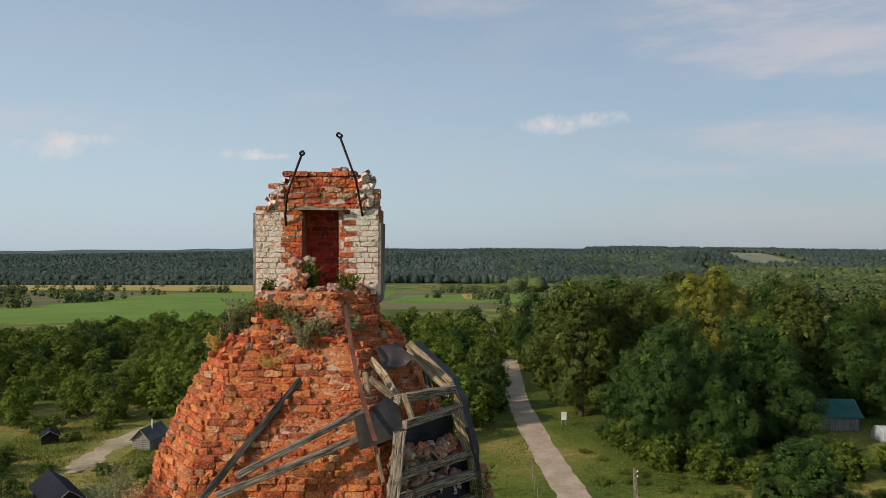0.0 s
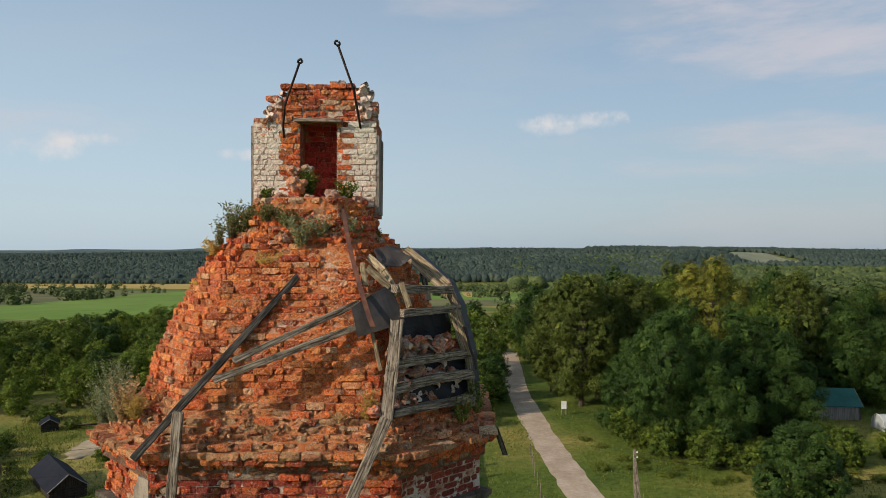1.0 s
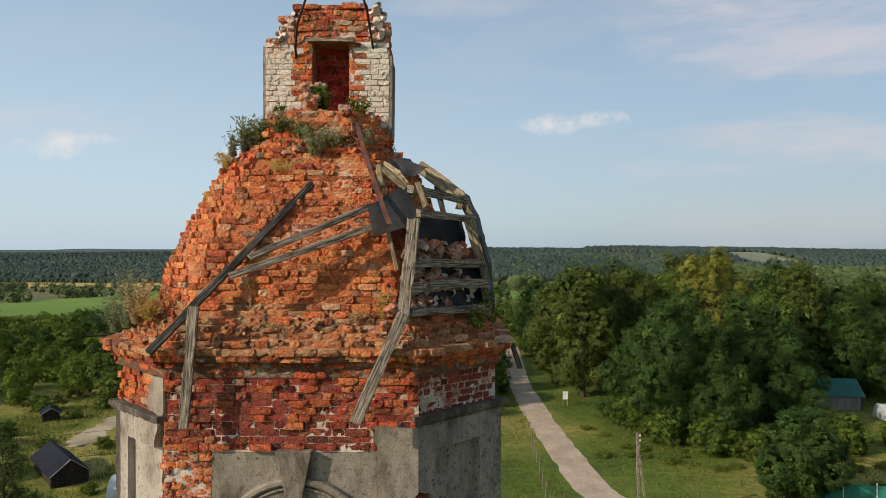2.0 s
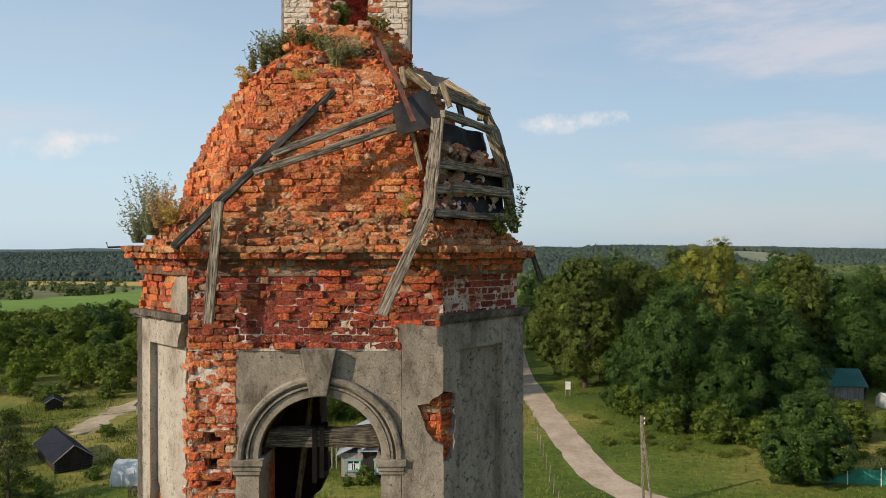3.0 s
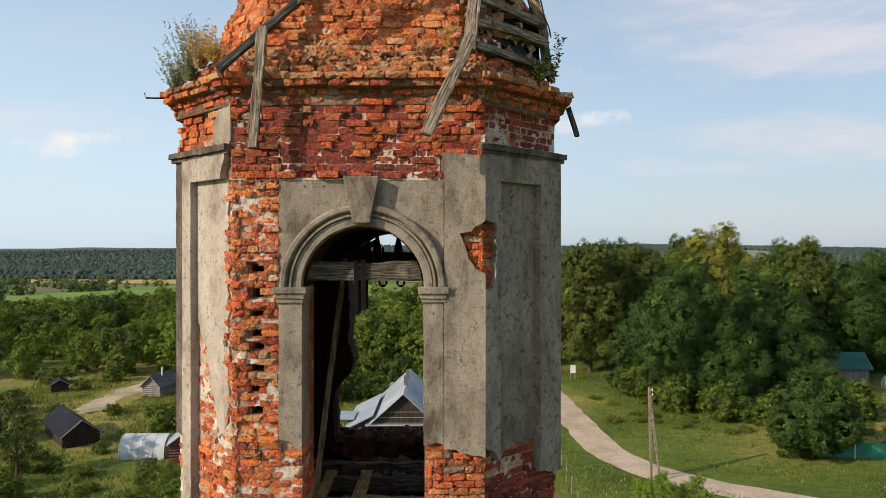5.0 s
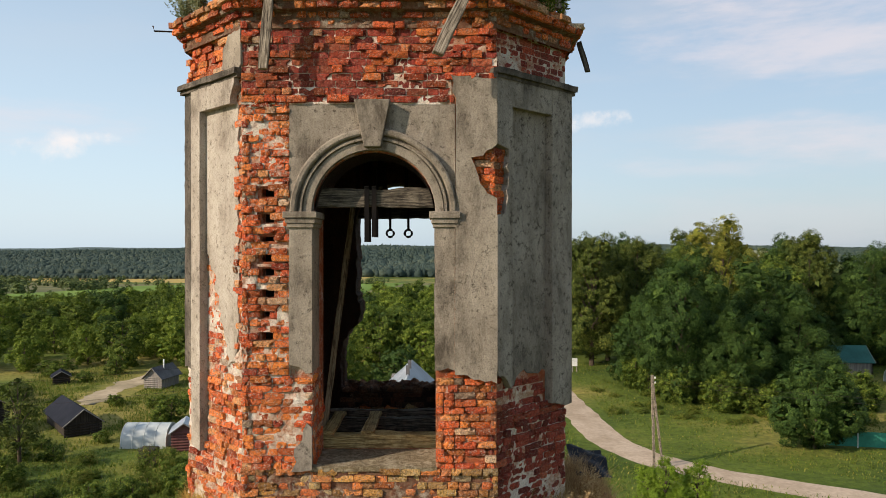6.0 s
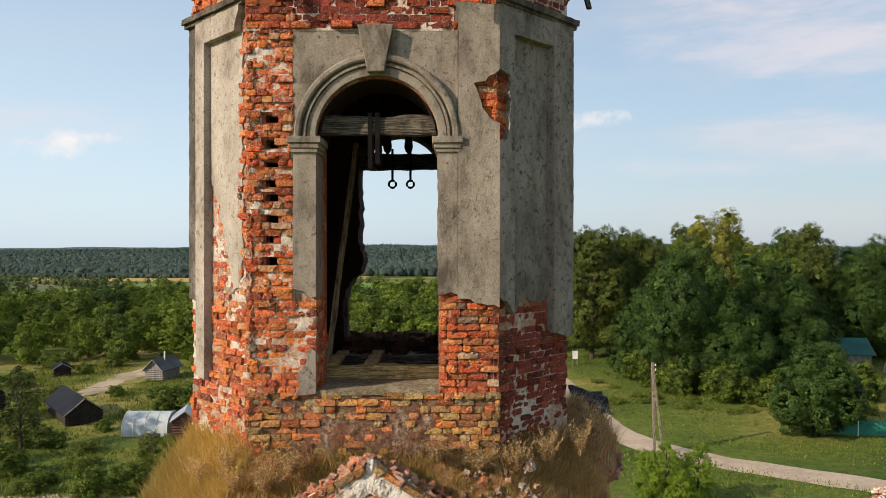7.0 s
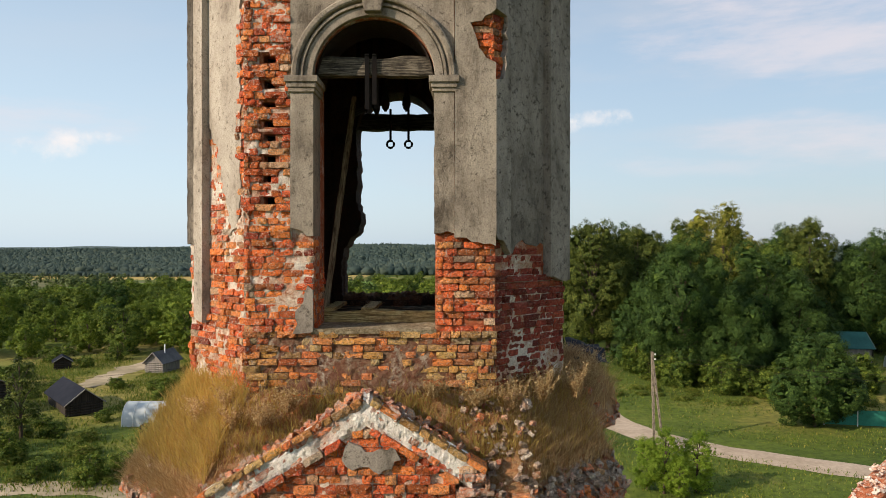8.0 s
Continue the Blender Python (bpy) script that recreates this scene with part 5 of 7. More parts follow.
bent("rib", [(-0.54, 9.14, 20.84), (-0.74, 9.45, 21.12), (-0.92, 9.72, 21.26)], 0.10, 0.06, M_WOOD_WARM)
for a, b, w, h, bow in (
    ((-0.56, 9.04, 20.90), (0.16, 10.08, 20.83), 0.10, 0.10, 0.0),
    ((-0.46, 8.96, 20.60), (0.27, 10.14, 20.57), 0.09, 0.08, 0.0),
    ((-0.58, 8.86, 19.98), (0.44, 10.03, 19.95), 0.10, 0.09, 0.01),
    ((-0.60, 8.86, 19.66), (0.44, 9.93, 19.68), 0.11, 0.10, 0.04),
    ((-0.58, 8.90, 19.38), (0.46, 9.95, 19.36), 0.09, 0.12, 0.0),
):
    beam("rung", a, b, w, h, M_WOOD, "", parent=frame_ruin, bend=bow)
beam("stud", (-0.15, 10.28, 20.66), (-0.24, 10.36, 21.04), 0.08, 0.06, M_WOOD_DARK, "", parent=frame_ruin)
beam("stud", (0.06, 10.1, 20.72), (0.10, 10.16, 20.90), 0.09, 0.05, M_WOOD_WARM, "", parent=frame_ruin)
beam("stud", (-0.47, 8.99, 20.98), (-0.37, 8.97, 20.68), 0.07, 0.06, M_WOOD_WARM, "pale splintered stub of timber", parent=frame_ruin)


# ---------- on the dome and the lantern ----------
def rubble(name, label, count, spot, material, low=0.5, high=1.0, parent=None):
    """A heap of broken bricks as one piece; spot() gives each one's place."""
    vs, fs, n = [], [], 0
    for _ in range(count):
        v, f = random.choice(SHAPES)
        s = rnd(low, high)
        m = np.array(Euler((rnd(-0.7, 0.7), rnd(-0.7, 0.7), rnd(0, 6.28))).to_matrix())
        vs.append((v * np.array([0.25 * s * rnd(0.5, 1), 0.12 * s, 0.08 * s * rnd(0.9, 1.5)])) @ m.T + np.array(spot()))
        fs += [tuple(i + n for i in q) for q in f]
        n += len(v)
    ob = mesh(name, np.concatenate(vs), fs, material, parent)
    return tagged(ob, label, "rubble", kind="stuff")


def sheet_metal(name, pts, material, label, thick=0.006, warp=0.03, parent=None):
    """A bent sheet through four corners (two edges of two), crumpled a little."""
    a, b, c4, d = [Vector(p) for p in pts]
    n = 10
    bm = bmesh.new()
    nrm = (b - a).cross(d - a).normalized()
    grid = []
    for j in range(n + 1):
        row = []
        for i in range(n + 1):
            p = a.lerp(b, i / n).lerp(d.lerp(c4, i / n), j / n)
            row.append(p + nrm * warp * noise.noise(p * 4.0))
        grid.append(row)
    layers = [[[bm.verts.new(p + nrm * o) for p in row] for row in grid] for o in (0, thick)]
    for la, lo in enumerate(layers):
        for j in range(n):
            for i in range(n):
                bm.faces.new((lo[j][i], lo[j][i + 1], lo[j + 1][i + 1], lo[j + 1][i]))
    rim = [(0, i) for i in range(n)] + [(j, n) for j in range(n)] + [(n, n - i) for i in range(n)] + [(n - j, 0) for j in range(n)]
    for q in range(len(rim)):
        (j0, i0), (j1, i1) = rim[q], rim[(q + 1) % len(rim)]
        bm.faces.new((layers[0][j0][i0], layers[0][j1][i1], layers[1][j1][i1], layers[1][j0][i0]))
    ob = part(name, bm, material, parent)
    if parent is None:
        tagged(ob, label, "metal sheet")
    return ob


def rod(name, pts, r, material, label, category, ring=0.0, parent=None):
    bm = bmesh.new()
    pts = [Vector(p) for p in pts]
    tube(bm, pts, [r] * len(pts), 8)
    if ring:
        t = (pts[-1] - pts[-2]).normalized()
        c5 = pts[-1] + t * ring
        x = Vector((1, 0, 0))
        circle = [c5 + (x * math.sin(a) - t * math.cos(a)) * ring for a in [6.2832 * i / 12 for i in range(13)]]
        tube(bm, circle, [r] * 13, 6)
    ob = part(name, bm, material, parent, smooth=True)
    if parent is None:
        tagged(ob, label, category)
    return ob


rod("iron_rod", [(-2.47, 11.50, 23.10), (-2.46, 11.38, 23.30), (-2.40, 11.22, 23.62), (-2.12, 10.95, 24.20)], 0.018, M_IRON, "bent rusty iron tie rod with an eye on top", "iron rod", 0.032)
rod("iron_rod", [(-1.25, 11.50, 23.25), (-1.27, 11.36, 23.45), (-1.33, 11.22, 23.85), (-1.53, 10.92, 24.46)], 0.018, M_IRON, "leaning rusty iron tie rod with an eye on top", "iron rod", 0.036)
tagged(beam("lintel", (-2.28, 11.40, 23.42), (-1.55, 11.40, 23.41), 0.055, 0.12, M_WOOD, "weathered plank lintel over the niche", "lintel"))
bm = bmesh.new()
a, b = Vector((-1.465, 10.61, 22.06)), Vector((-0.82, 8.74, 20.46))
t = (b - a).normalized()
x = Vector((1, 0, 0))
pts = [a.lerp(b, i / 12) + Vector((0.02, -0.30 * math.sin(math.pi * (i / 12) ** 1.3), 0.01 * math.sin(i))) for i in range(13)]
loops = [[bm.verts.new(p + x * u + Vector((0, -o, o))) for u, o in ((-0.03, 0), (0.03, 0), (0.03, 0.008), (-0.03, 0.008))] for p in pts]
for l0, l1 in zip(loops, loops[1:]):
    for j in range(4):
        bm.faces.new((l0[j], l0[(j + 1) % 4], l1[(j + 1) % 4], l1[j]))
tagged(part("iron_strap", bm, M_RUST), "long rusty iron strap running down the dome", "iron strap")
sheet_metal("tin_sheet", ((-1.08, 8.92, 20.68), (-0.62, 9.10, 20.97), (-0.42, 9.02, 20.48), (-1.00, 8.84, 20.32)), M_TIN, "dark tarred tin sheet nailed to the timbers")
sheet_metal("tin_sheet", ((-0.92, 10.15, 21.36), (-0.62, 10.3, 21.44), (-0.36, 10.05, 21.24), (-0.78, 9.85, 21.10)), M_TIN, "torn curled tin sheet at the dome's crown", warp=0.12)
sheet_metal("tin_sheet", ((-0.62, 9.16, 20.56), (0.12, 10.22, 20.56), (0.20, 10.22, 20.02), (-0.56, 9.12, 19.92)), M_DARKTIN, "blackened roofing sheet behind the timber frame", warp=0.07)
# added sheet: fills the shaded gaps behind the lower rungs with black
sheet_metal("tin_sheet", ((-0.60, 9.10, 19.98), (0.34, 10.10, 20.02), (0.42, 10.06, 19.30), (-0.52, 9.04, 19.30)), M_DARKTIN, "added black sheet for the shaded gaps behind the lower rungs", warp=0.07)
bm = bmesh.new()
edge = [Vector(RIB[0])]
for a, b in zip(RIB, RIB[1:]):
    edge += [Vector(a).lerp(Vector(b), f / 4) for f in (1, 2, 3, 4)]
loops = []
for i, p in enumerate(edge):
    wob = 0.03 * noise.noise(p * 6)
    loops.append([bm.verts.new(p + Vector(o)) for o in ((0.05 + wob, 0.03, 0.03), (0.13 + wob, 0.30 + wob, 0.02), (0.12 + wob, 0.31 + wob, -0.01), (0.04 + wob, 0.03, 0.0))])
for l0, l1 in zip(loops, loops[1:]):
    for j in range(4):
        bm.faces.new((l0[j], l0[(j + 1) % 4], l1[(j + 1) % 4], l1[j]))
bm.faces.new(loops[0]), bm.faces.new(loops[-1])
tagged(part("roofing_strip", bm, M_DARKTIN), "black curved roofing sheet clinging to the timber rib", "roofing")
sheet_metal("tin_strip", ((0.34, 9.85, 20.35), (0.37, 9.92, 20.33), (0.50, 9.9, 19.75), (0.47, 9.84, 19.75)), M_IRON, "rusty strip of roofing at the frame's edge", warp=0.04)
for a, b, w, h, m, lb in (
    ((-0.97, 9.15, 21.22), (-0.93, 9.12, 20.95), 0.07, 0.04, M_WOOD_WARM, "short yellowed batten by the tin sheet"),
    ((-0.90, 9.08, 21.16), (-0.62, 9.10, 20.92), 0.09, 0.03, M_WOOD_WARM, "short yellow board by the tin sheet"),
    ((-0.84, 8.98, 20.40), (-0.72, 8.93, 19.90), 0.045, 0.03, M_WOOD_WARM, "thin pale lath hanging down the dome"),
    ((0.80, 10.2, 18.86), (0.93, 10.25, 18.48), 0.07, 0.05, M_WOOD_DARK, "dark board end hanging under the cornice"),
):
    tagged(beam("roof_timber", a, b, w, h, m, lb, "timber"), group=G)
rod("iron_hook", [(-4.75, 10.05, 18.97), (-5.03, 9.98, 18.96), (-5.05, 9.98, 19.03)], 0.012, M_IRON, "thin iron hook sticking out of the cornice", "iron hook")


def in_bay(z0, z1, u0, u1):
    """A place between the frame and the dome, heaped towards the post."""
    def spot():
        u, back = rnd(u0, u1), rnd(0.03, 0.17)
        top = z0 + (z1 - z0) * (1 - 0.55 * ((u - u0) / (u1 - u0)) ** 1.4)
        return (-0.52 + 0.90 * u - back * 0.77, 8.93 + 1.08 * u + back * 0.63, rnd(z0, top))
    return spot


rubble("brick_rubble", "loose broken bricks piled on the frame's middle bay", 60, in_bay(19.98, 20.30, 0.02, 0.95), M_PALE, 0.6, 1.1)
rubble("brick_rubble", "loose broken bricks in the frame's lower bay", 60, in_bay(19.64, 19.90, 0.02, 0.9), M_PALE, 0.5, 1.0)
rubble("brick_rubble", "loose broken bricks at the frame's foot", 44, in_bay(19.36, 19.58, 0.02, 0.6), M_PALE, 0.5, 0.9)
rubble("lime_rubble", "pale lumps of mortar among the loose bricks", 44, in_bay(19.40, 20.22, 0.0, 0.9), M_LIME, 0.3, 0.8)
rubble("lantern_rubble", "pale mortared rubble of the lantern's torn shoulder", 60, lambda: (lambda u: LF.at(u, rnd(-0.25, 0.0), 23.40 + rnd(0, 0.95) * (u - 0.14) ** 0.8 * 1.4))(rnd(0.22, 0.46)), M_LIME, 0.35, 0.8)
rubble("lantern_rubble", "pale mortared rubble of the lantern's torn shoulder", 80, lambda: LF.at(rnd(1.58, 1.86), rnd(-0.25, 0.0), rnd(23.42, 23.98)), M_LIME, 0.35, 0.8)
rubble("brick_rubble", "broken bricks and mortar lying at the lantern's foot", 70, lambda: (rnd(-2.75, -1.2), rnd(10.6, 11.4), 22.05 + rnd(0, 0.12)), M_PALE, 0.5, 1.1)
rubble("brick_rubble", "broken bricks lying on the dome's crown", 110, lambda: (lambda a, q: (CX + q * math.cos(a), CY - q * math.sin(a), 22.90 - 1.08 * q + rnd(-0.05, 0.02)))(rnd(0.6, 2.6), rnd(0.85, 1.35)), M_PALE, 0.25, 0.75)


def on_ledge():
    i, f = random.choice((7, 0, 0, 1, 2, 6)), rnd(0, 1)
    z = rnd(19.0, 19.32)
    fc, ln = side(apothem(z) + rnd(0.0, 0.06), i, 0.56, 0.94)
    return fc.at(f * ln, 0.0, z)


rubble("ledge_rubble", "crumbled brick and mortar lying on the cornice ledge", 300, on_ledge, M_LEDGE, 0.12, 0.42)
for (sx, sy, sz), s in (((-2.11, 10.72, 22.34), 0.38), ((-2.19, 10.88, 22.56), 0.26), ((-2.34, 10.7, 22.16), 0.20), ((-1.60, 10.70, 22.20), 0.26), ((-1.92, 10.66, 22.14), 0.20), ((-0.78, 8.78, 19.42), 0.24), ((-0.86, 8.72, 19.25), 0.16), ((-2.0, 10.98, 22.60), 0.22)):
    bm = bmesh.new()
    bmesh.ops.create_icosphere(bm, subdivisions=3, radius=s * 0.38)
    for v in bm.verts:
        v.co *= 1 + 0.6 * noise.noise(v.co * 4.5 / s + Vector((sx, sy, sz))) + 0.22 * noise.noise(v.co * 13 / s)
        v.co.z *= 0.8
    ob = part("stone_lump", bm, M_PALE)
    ob.location = (sx, sy, sz)
    tagged(ob, "rough lump of fallen masonry coated with mortar", "masonry lump", "fallen masonry lumps")


# ---------- plants on the masonry ----------
def weed(name, label, at, height, width, stems, per, size, leaf, stem_mat, seed, upright=0.7, category="weed"):
    """A tuft of stems with small leaves up their length."""
    rng = np.random.default_rng(seed)
    root = thing(name, label, category, at)
    quads, lv = [], []
    for _ in range(stems):
        a = rng.uniform(0, 6.283)
        h = height * rng.uniform(0.5, 1.05)
        tip = np.array([math.cos(a) * width * rng.uniform(0.1, 1), math.sin(a) * width * rng.uniform(0.1, 1), h])
        base = tip * np.array([0.25, 0.25, 0])
        prev = base
        for j in range(1, 5):
            f = j / 4
            p = base + (tip - base) * np.array([f ** 1.5, f ** 1.5, f]) + rng.normal(size=3) * 0.012
            s = np.cross(p - prev, rng.normal(size=3))
            s = s / (np.linalg.norm(s) + 1e-9) * 0.004 * (1.3 - f)
            quads.append([prev - s, prev + s, p + s * 0.7, p - s * 0.7])
            for _ in range(per):
                q = prev + (p - prev) * rng.uniform()
                d = rng.normal(size=3)
                d[2] = abs(d[2]) * upright
                d /= np.linalg.norm(d)
                w2 = np.cross(d, rng.normal(size=3))
                w2 /= np.linalg.norm(w2) + 1e-9
                ln = size * rng.uniform(0.5, 1.3)
                lv.append([q, q + d * ln * 0.5 + w2 * ln * 0.2, q + d * ln, q + d * ln * 0.5 - w2 * ln * 0.2])
            prev = p
    foliage("stem_tuft", np.array(quads), M_LEAF[stem_mat], root)
    if lv:
        foliage("leaf_tuft", np.array(lv), M_LEAF[leaf], root)
    return root


for i, (at, h, w, st, per, sz, lf, sm, lb) in enumerate((
    ((-3.02, 10.55, 21.55), 0.55, 0.20, 26, 10, 0.05, "grey", "brown", "grey-green leafy weed growing on the dome"),
    ((-2.85, 10.45, 21.62), 0.30, 0.25, 30, 8, 0.05, "herb", "brown", "low green weed growing on the dome"),
    ((-3.25, 10.45, 21.3), 0.28, 0.22, 24, 6, 0.05, "dry", "dry", "dry grass tuft growing on the dome"),
    ((-1.92, 9.98, 21.42), 0.42, 0.28, 44, 8, 0.045, "grey", "dry", "pale flowering weed growing on the dome"),
    ((-2.45, 10.3, 21.78), 0.26, 0.30, 40, 8, 0.045, "herb", "brown", "low green weed growing on the dome"),
    ((-2.02, 10.85, 22.15), 0.42, 0.14, 22, 9, 0.06, "green", "herb", "green leafy weed at the lantern's foot"),
    ((-2.62, 10.95, 22.1), 0.22, 0.16, 20, 8, 0.05, "green", "herb", "small green weed at the lantern's foot"),
    ((-1.42, 10.95, 22.1), 0.36, 0.20, 26, 8, 0.05, "green", "herb", "dark green weed at the lantern's foot"),
    ((-1.22, 10.3, 21.5), 0.36, 0.20, 28, 8, 0.045, "grey", "dry", "pale weed growing on the dome"),
    ((-0.94, 10.75, 21.38), 0.32, 0.08, 6, 12, 0.045, "green", "brown", "young sapling rooted in the dome"),
    ((-4.30, 9.62, 19.12), 0.80, 0.36, 80, 11, 0.036, "grey", "grey", "tall grey-green wormwood on the cornice ledge"),
    ((-4.58, 9.90, 19.02), 0.55, 0.32, 64, 11, 0.036, "grey", "grey", "grey-green wormwood on the cornice ledge"),
    ((-4.05, 9.30, 19.2), 0.55, 0.28, 60, 5, 0.05, "brown", "brown", "withered brown weed on the cornice ledge"),
    ((-3.85, 9.18, 19.25), 0.30, 0.25, 40, 4, 0.05, "dry", "dry", "dry grass tuft on the cornice ledge"),
    ((-0.88, 8.86, 19.32), 0.34, 0.15, 40, 2, 0.05, "dry", "dry", "dry grass tuft beside the timber post"),
    ((-1.20, 8.86, 19.28), 0.14, 0.20, 40, 2, 0.04, "brown", "brown", "withered tuft on the cornice ledge"),
    ((-2.2, 8.86, 19.22), 0.07, 0.4, 40, 2, 0.03, "brown", "brown", "withered tuft on the cornice ledge"),
    ((0.52, 9.95, 19.15), 0.66, 0.24, 9, 16, 0.06, "green", "brown", "young leafy sapling on the cornice corner"),
    ((0.30, 9.62, 19.1), 0.34, 0.25, 14, 8, 0.05, "green", "brown", "dark green weed on the cornice"),
    ((-2.75, 10.55, 21.75), 0.30, 0.30, 50, 8, 0.04, "herb", "brown", "tangled green and red weed below the lantern"),
    ((-2.15, 10.2, 21.70), 0.22, 0.35, 50, 7, 0.04, "herb", "brown", "tangled green weed below the lantern"),
    ((-1.65, 10.15, 21.55), 0.26, 0.22, 36, 8, 0.04, "grey", "dry", "pale flowering weed growing on the dome"),
    ((-3.15, 10.35, 21.45), 0.40, 0.16, 24, 8, 0.04, "herb", "brown", "green upright weed growing on the dome"),
    ((-1.95, 10.9, 22.2), 0.34, 0.20, 30, 9, 0.045, "green", "herb", "green leafy weed in the lantern's niche"),
    ((-2.35, 9.75, 21.2), 0.14, 0.35, 50, 3, 0.03, "dry", "dry", "dry moss and grass in the dome's joints"),
    ((-3.42, 10.25, 20.8), 0.18, 0.12, 18, 4, 0.04, "dry", "dry", "dry tuft in the dome's joints"),
)):
    tagged(weed("weed", lb, at, h, w, st, per, sz, lf, sm, 100 + i), group="weeds on the ruined masonry")


def blades(count, spot, low, high, width, rng, bend=0.5):
    """Grass blades: two quads each, tips bent over."""
    out = []
    for _ in range(count):
        p = np.array(spot(rng))
        h = rng.uniform(low, high)
        a = rng.uniform(0, 6.283)
        d = np.array([math.cos(a), math.sin(a), 0]) * h * bend * rng.uniform(0.1, 1)
        s = np.array([-math.sin(a + rng.uniform(-1, 1)), math.cos(a), 0]) * width * rng.uniform(0.6, 1.4)
        m, e = p + d * 0.35 + (0, 0, h * 0.6), p + d + (0, 0, h)
        out.append([p - s, p + s, m + s * 0.7, m - s * 0.7])
        out.append([m - s * 0.7, m + s * 0.7, e + s * 0.15, e - s * 0.15])
    return np.array(out)


# ---------- lower tier ----------
tier = thing("lower_tier", "wider ruined brick tier with a broken brick pediment", "bell tower", kind="structure")
RL = 3.27
bm = bmesh.new()
shell(bm, [(RL - 0.05, -0.5), (RL - 0.05, 11.36)])
part("tier_core", bm, M_MORTAR, tier)
LEDGE = [(3.26, 11.30), (3.16, 11.58), (2.86, 12.10), (2.42, 12.74), (2.2, 12.80)]
bm = bmesh.new()
shell(bm, LEDGE)
bmesh.ops.subdivide_edges(bm, edges=bm.edges[:], cuts=11, use_grid_fill=True)
for v in bm.verts:
    v.co += Vector((0, 0, 0.11 * noise.noise(v.co * 2.4) + 0.05 * noise.noise(v.co * 6))) + Vector((noise.noise(v.co * 3), noise.noise(v.co * 3 + Vector((9, 0, 0))), 0)) * 0.07
part("ledge_soil", bm, M_SOIL, tier, "crumbled soil over the ledge")


def ledge_point(i, f, g):
    z = float(np.interp(g, [0, 0.25, 0.6, 1], [11.34, 11.60, 12.10, 12.74]))
    fc, ln = side(float(np.interp(g, [0, 0.25, 0.6, 1], [3.26, 3.16, 2.86, 2.42])), i)
    p = fc.at(f * ln, 0, z)
    return (p.x, p.y, p.z - 0.03)


PED = Face((CX - 1.92, 8.03), (1, 0))
AP = 1.95


def gable(u, drop=0.0):
    """The raking edge's height along the pediment's front."""
    return 12.73 - 0.60 * abs(u - AP) - drop


rows = courses(PED, 0.25, 2.95, 10.9, 12.68, lambda u, z: z < gable(u, 0.36), -0.03, 0.02, 0.04, course=0.104, waste=0.03)
lay(rows, tier, M_BRICK, (-1.5, 0, 12.3), 150, shapes=CRUMBLED)
skin(PED.at, 0.25, 2.95, 10.9, 12.5, M_LIMEBED, tier, -0.085, -0.035, lambda u, z: z < gable(u, 0.3))
rows = []
for i in (7, 1):
    fc, ln = side(RL, i)
    rows += courses(fc, 0, ln, 10.6, 11.46, lambda u, z: z < 11.34 + 0.2 * noise.noise(Vector((u * 4, i, 0))), 0.0, 0.04, 0.09, missing=0.08)
    skin(fc.at, 0, ln, 10.5, 11.4, M_LIMEBED, tier, -0.07, 0.02)
rows += courses(PED, 2.95, 3.9, 10.6, 11.72, lambda u, z: z < 11.70 - 0.25 * (u - 2.95) + 0.2 * noise.noise(Vector((u * 5, 0, 3))), -0.02, 0.06, 0.12, missing=0.22)
skin(PED.at, 2.9, 3.95, 10.5, 11.7, M_LIMEBED, tier, -0.14, 0.02, lambda u, z: z < 11.68 - 0.25 * (u - 2.95))
rows += courses(PED, 2.98, 3.34, 10.6, 12.02, lambda u, z: z < 12.0 - 0.5 * (u - 2.98), 0.01, 0.03, 0.09, missing=0.05, depth=0.3)
rows += courses(PED, -0.05, 0.25, 10.6, 11.4, lambda u, z: True, 0.0, 0.03, 0.05)
lay(rows, tier, M_PALE, (-1.5, 0, 12.3), 150, shapes=CRUMBLED)
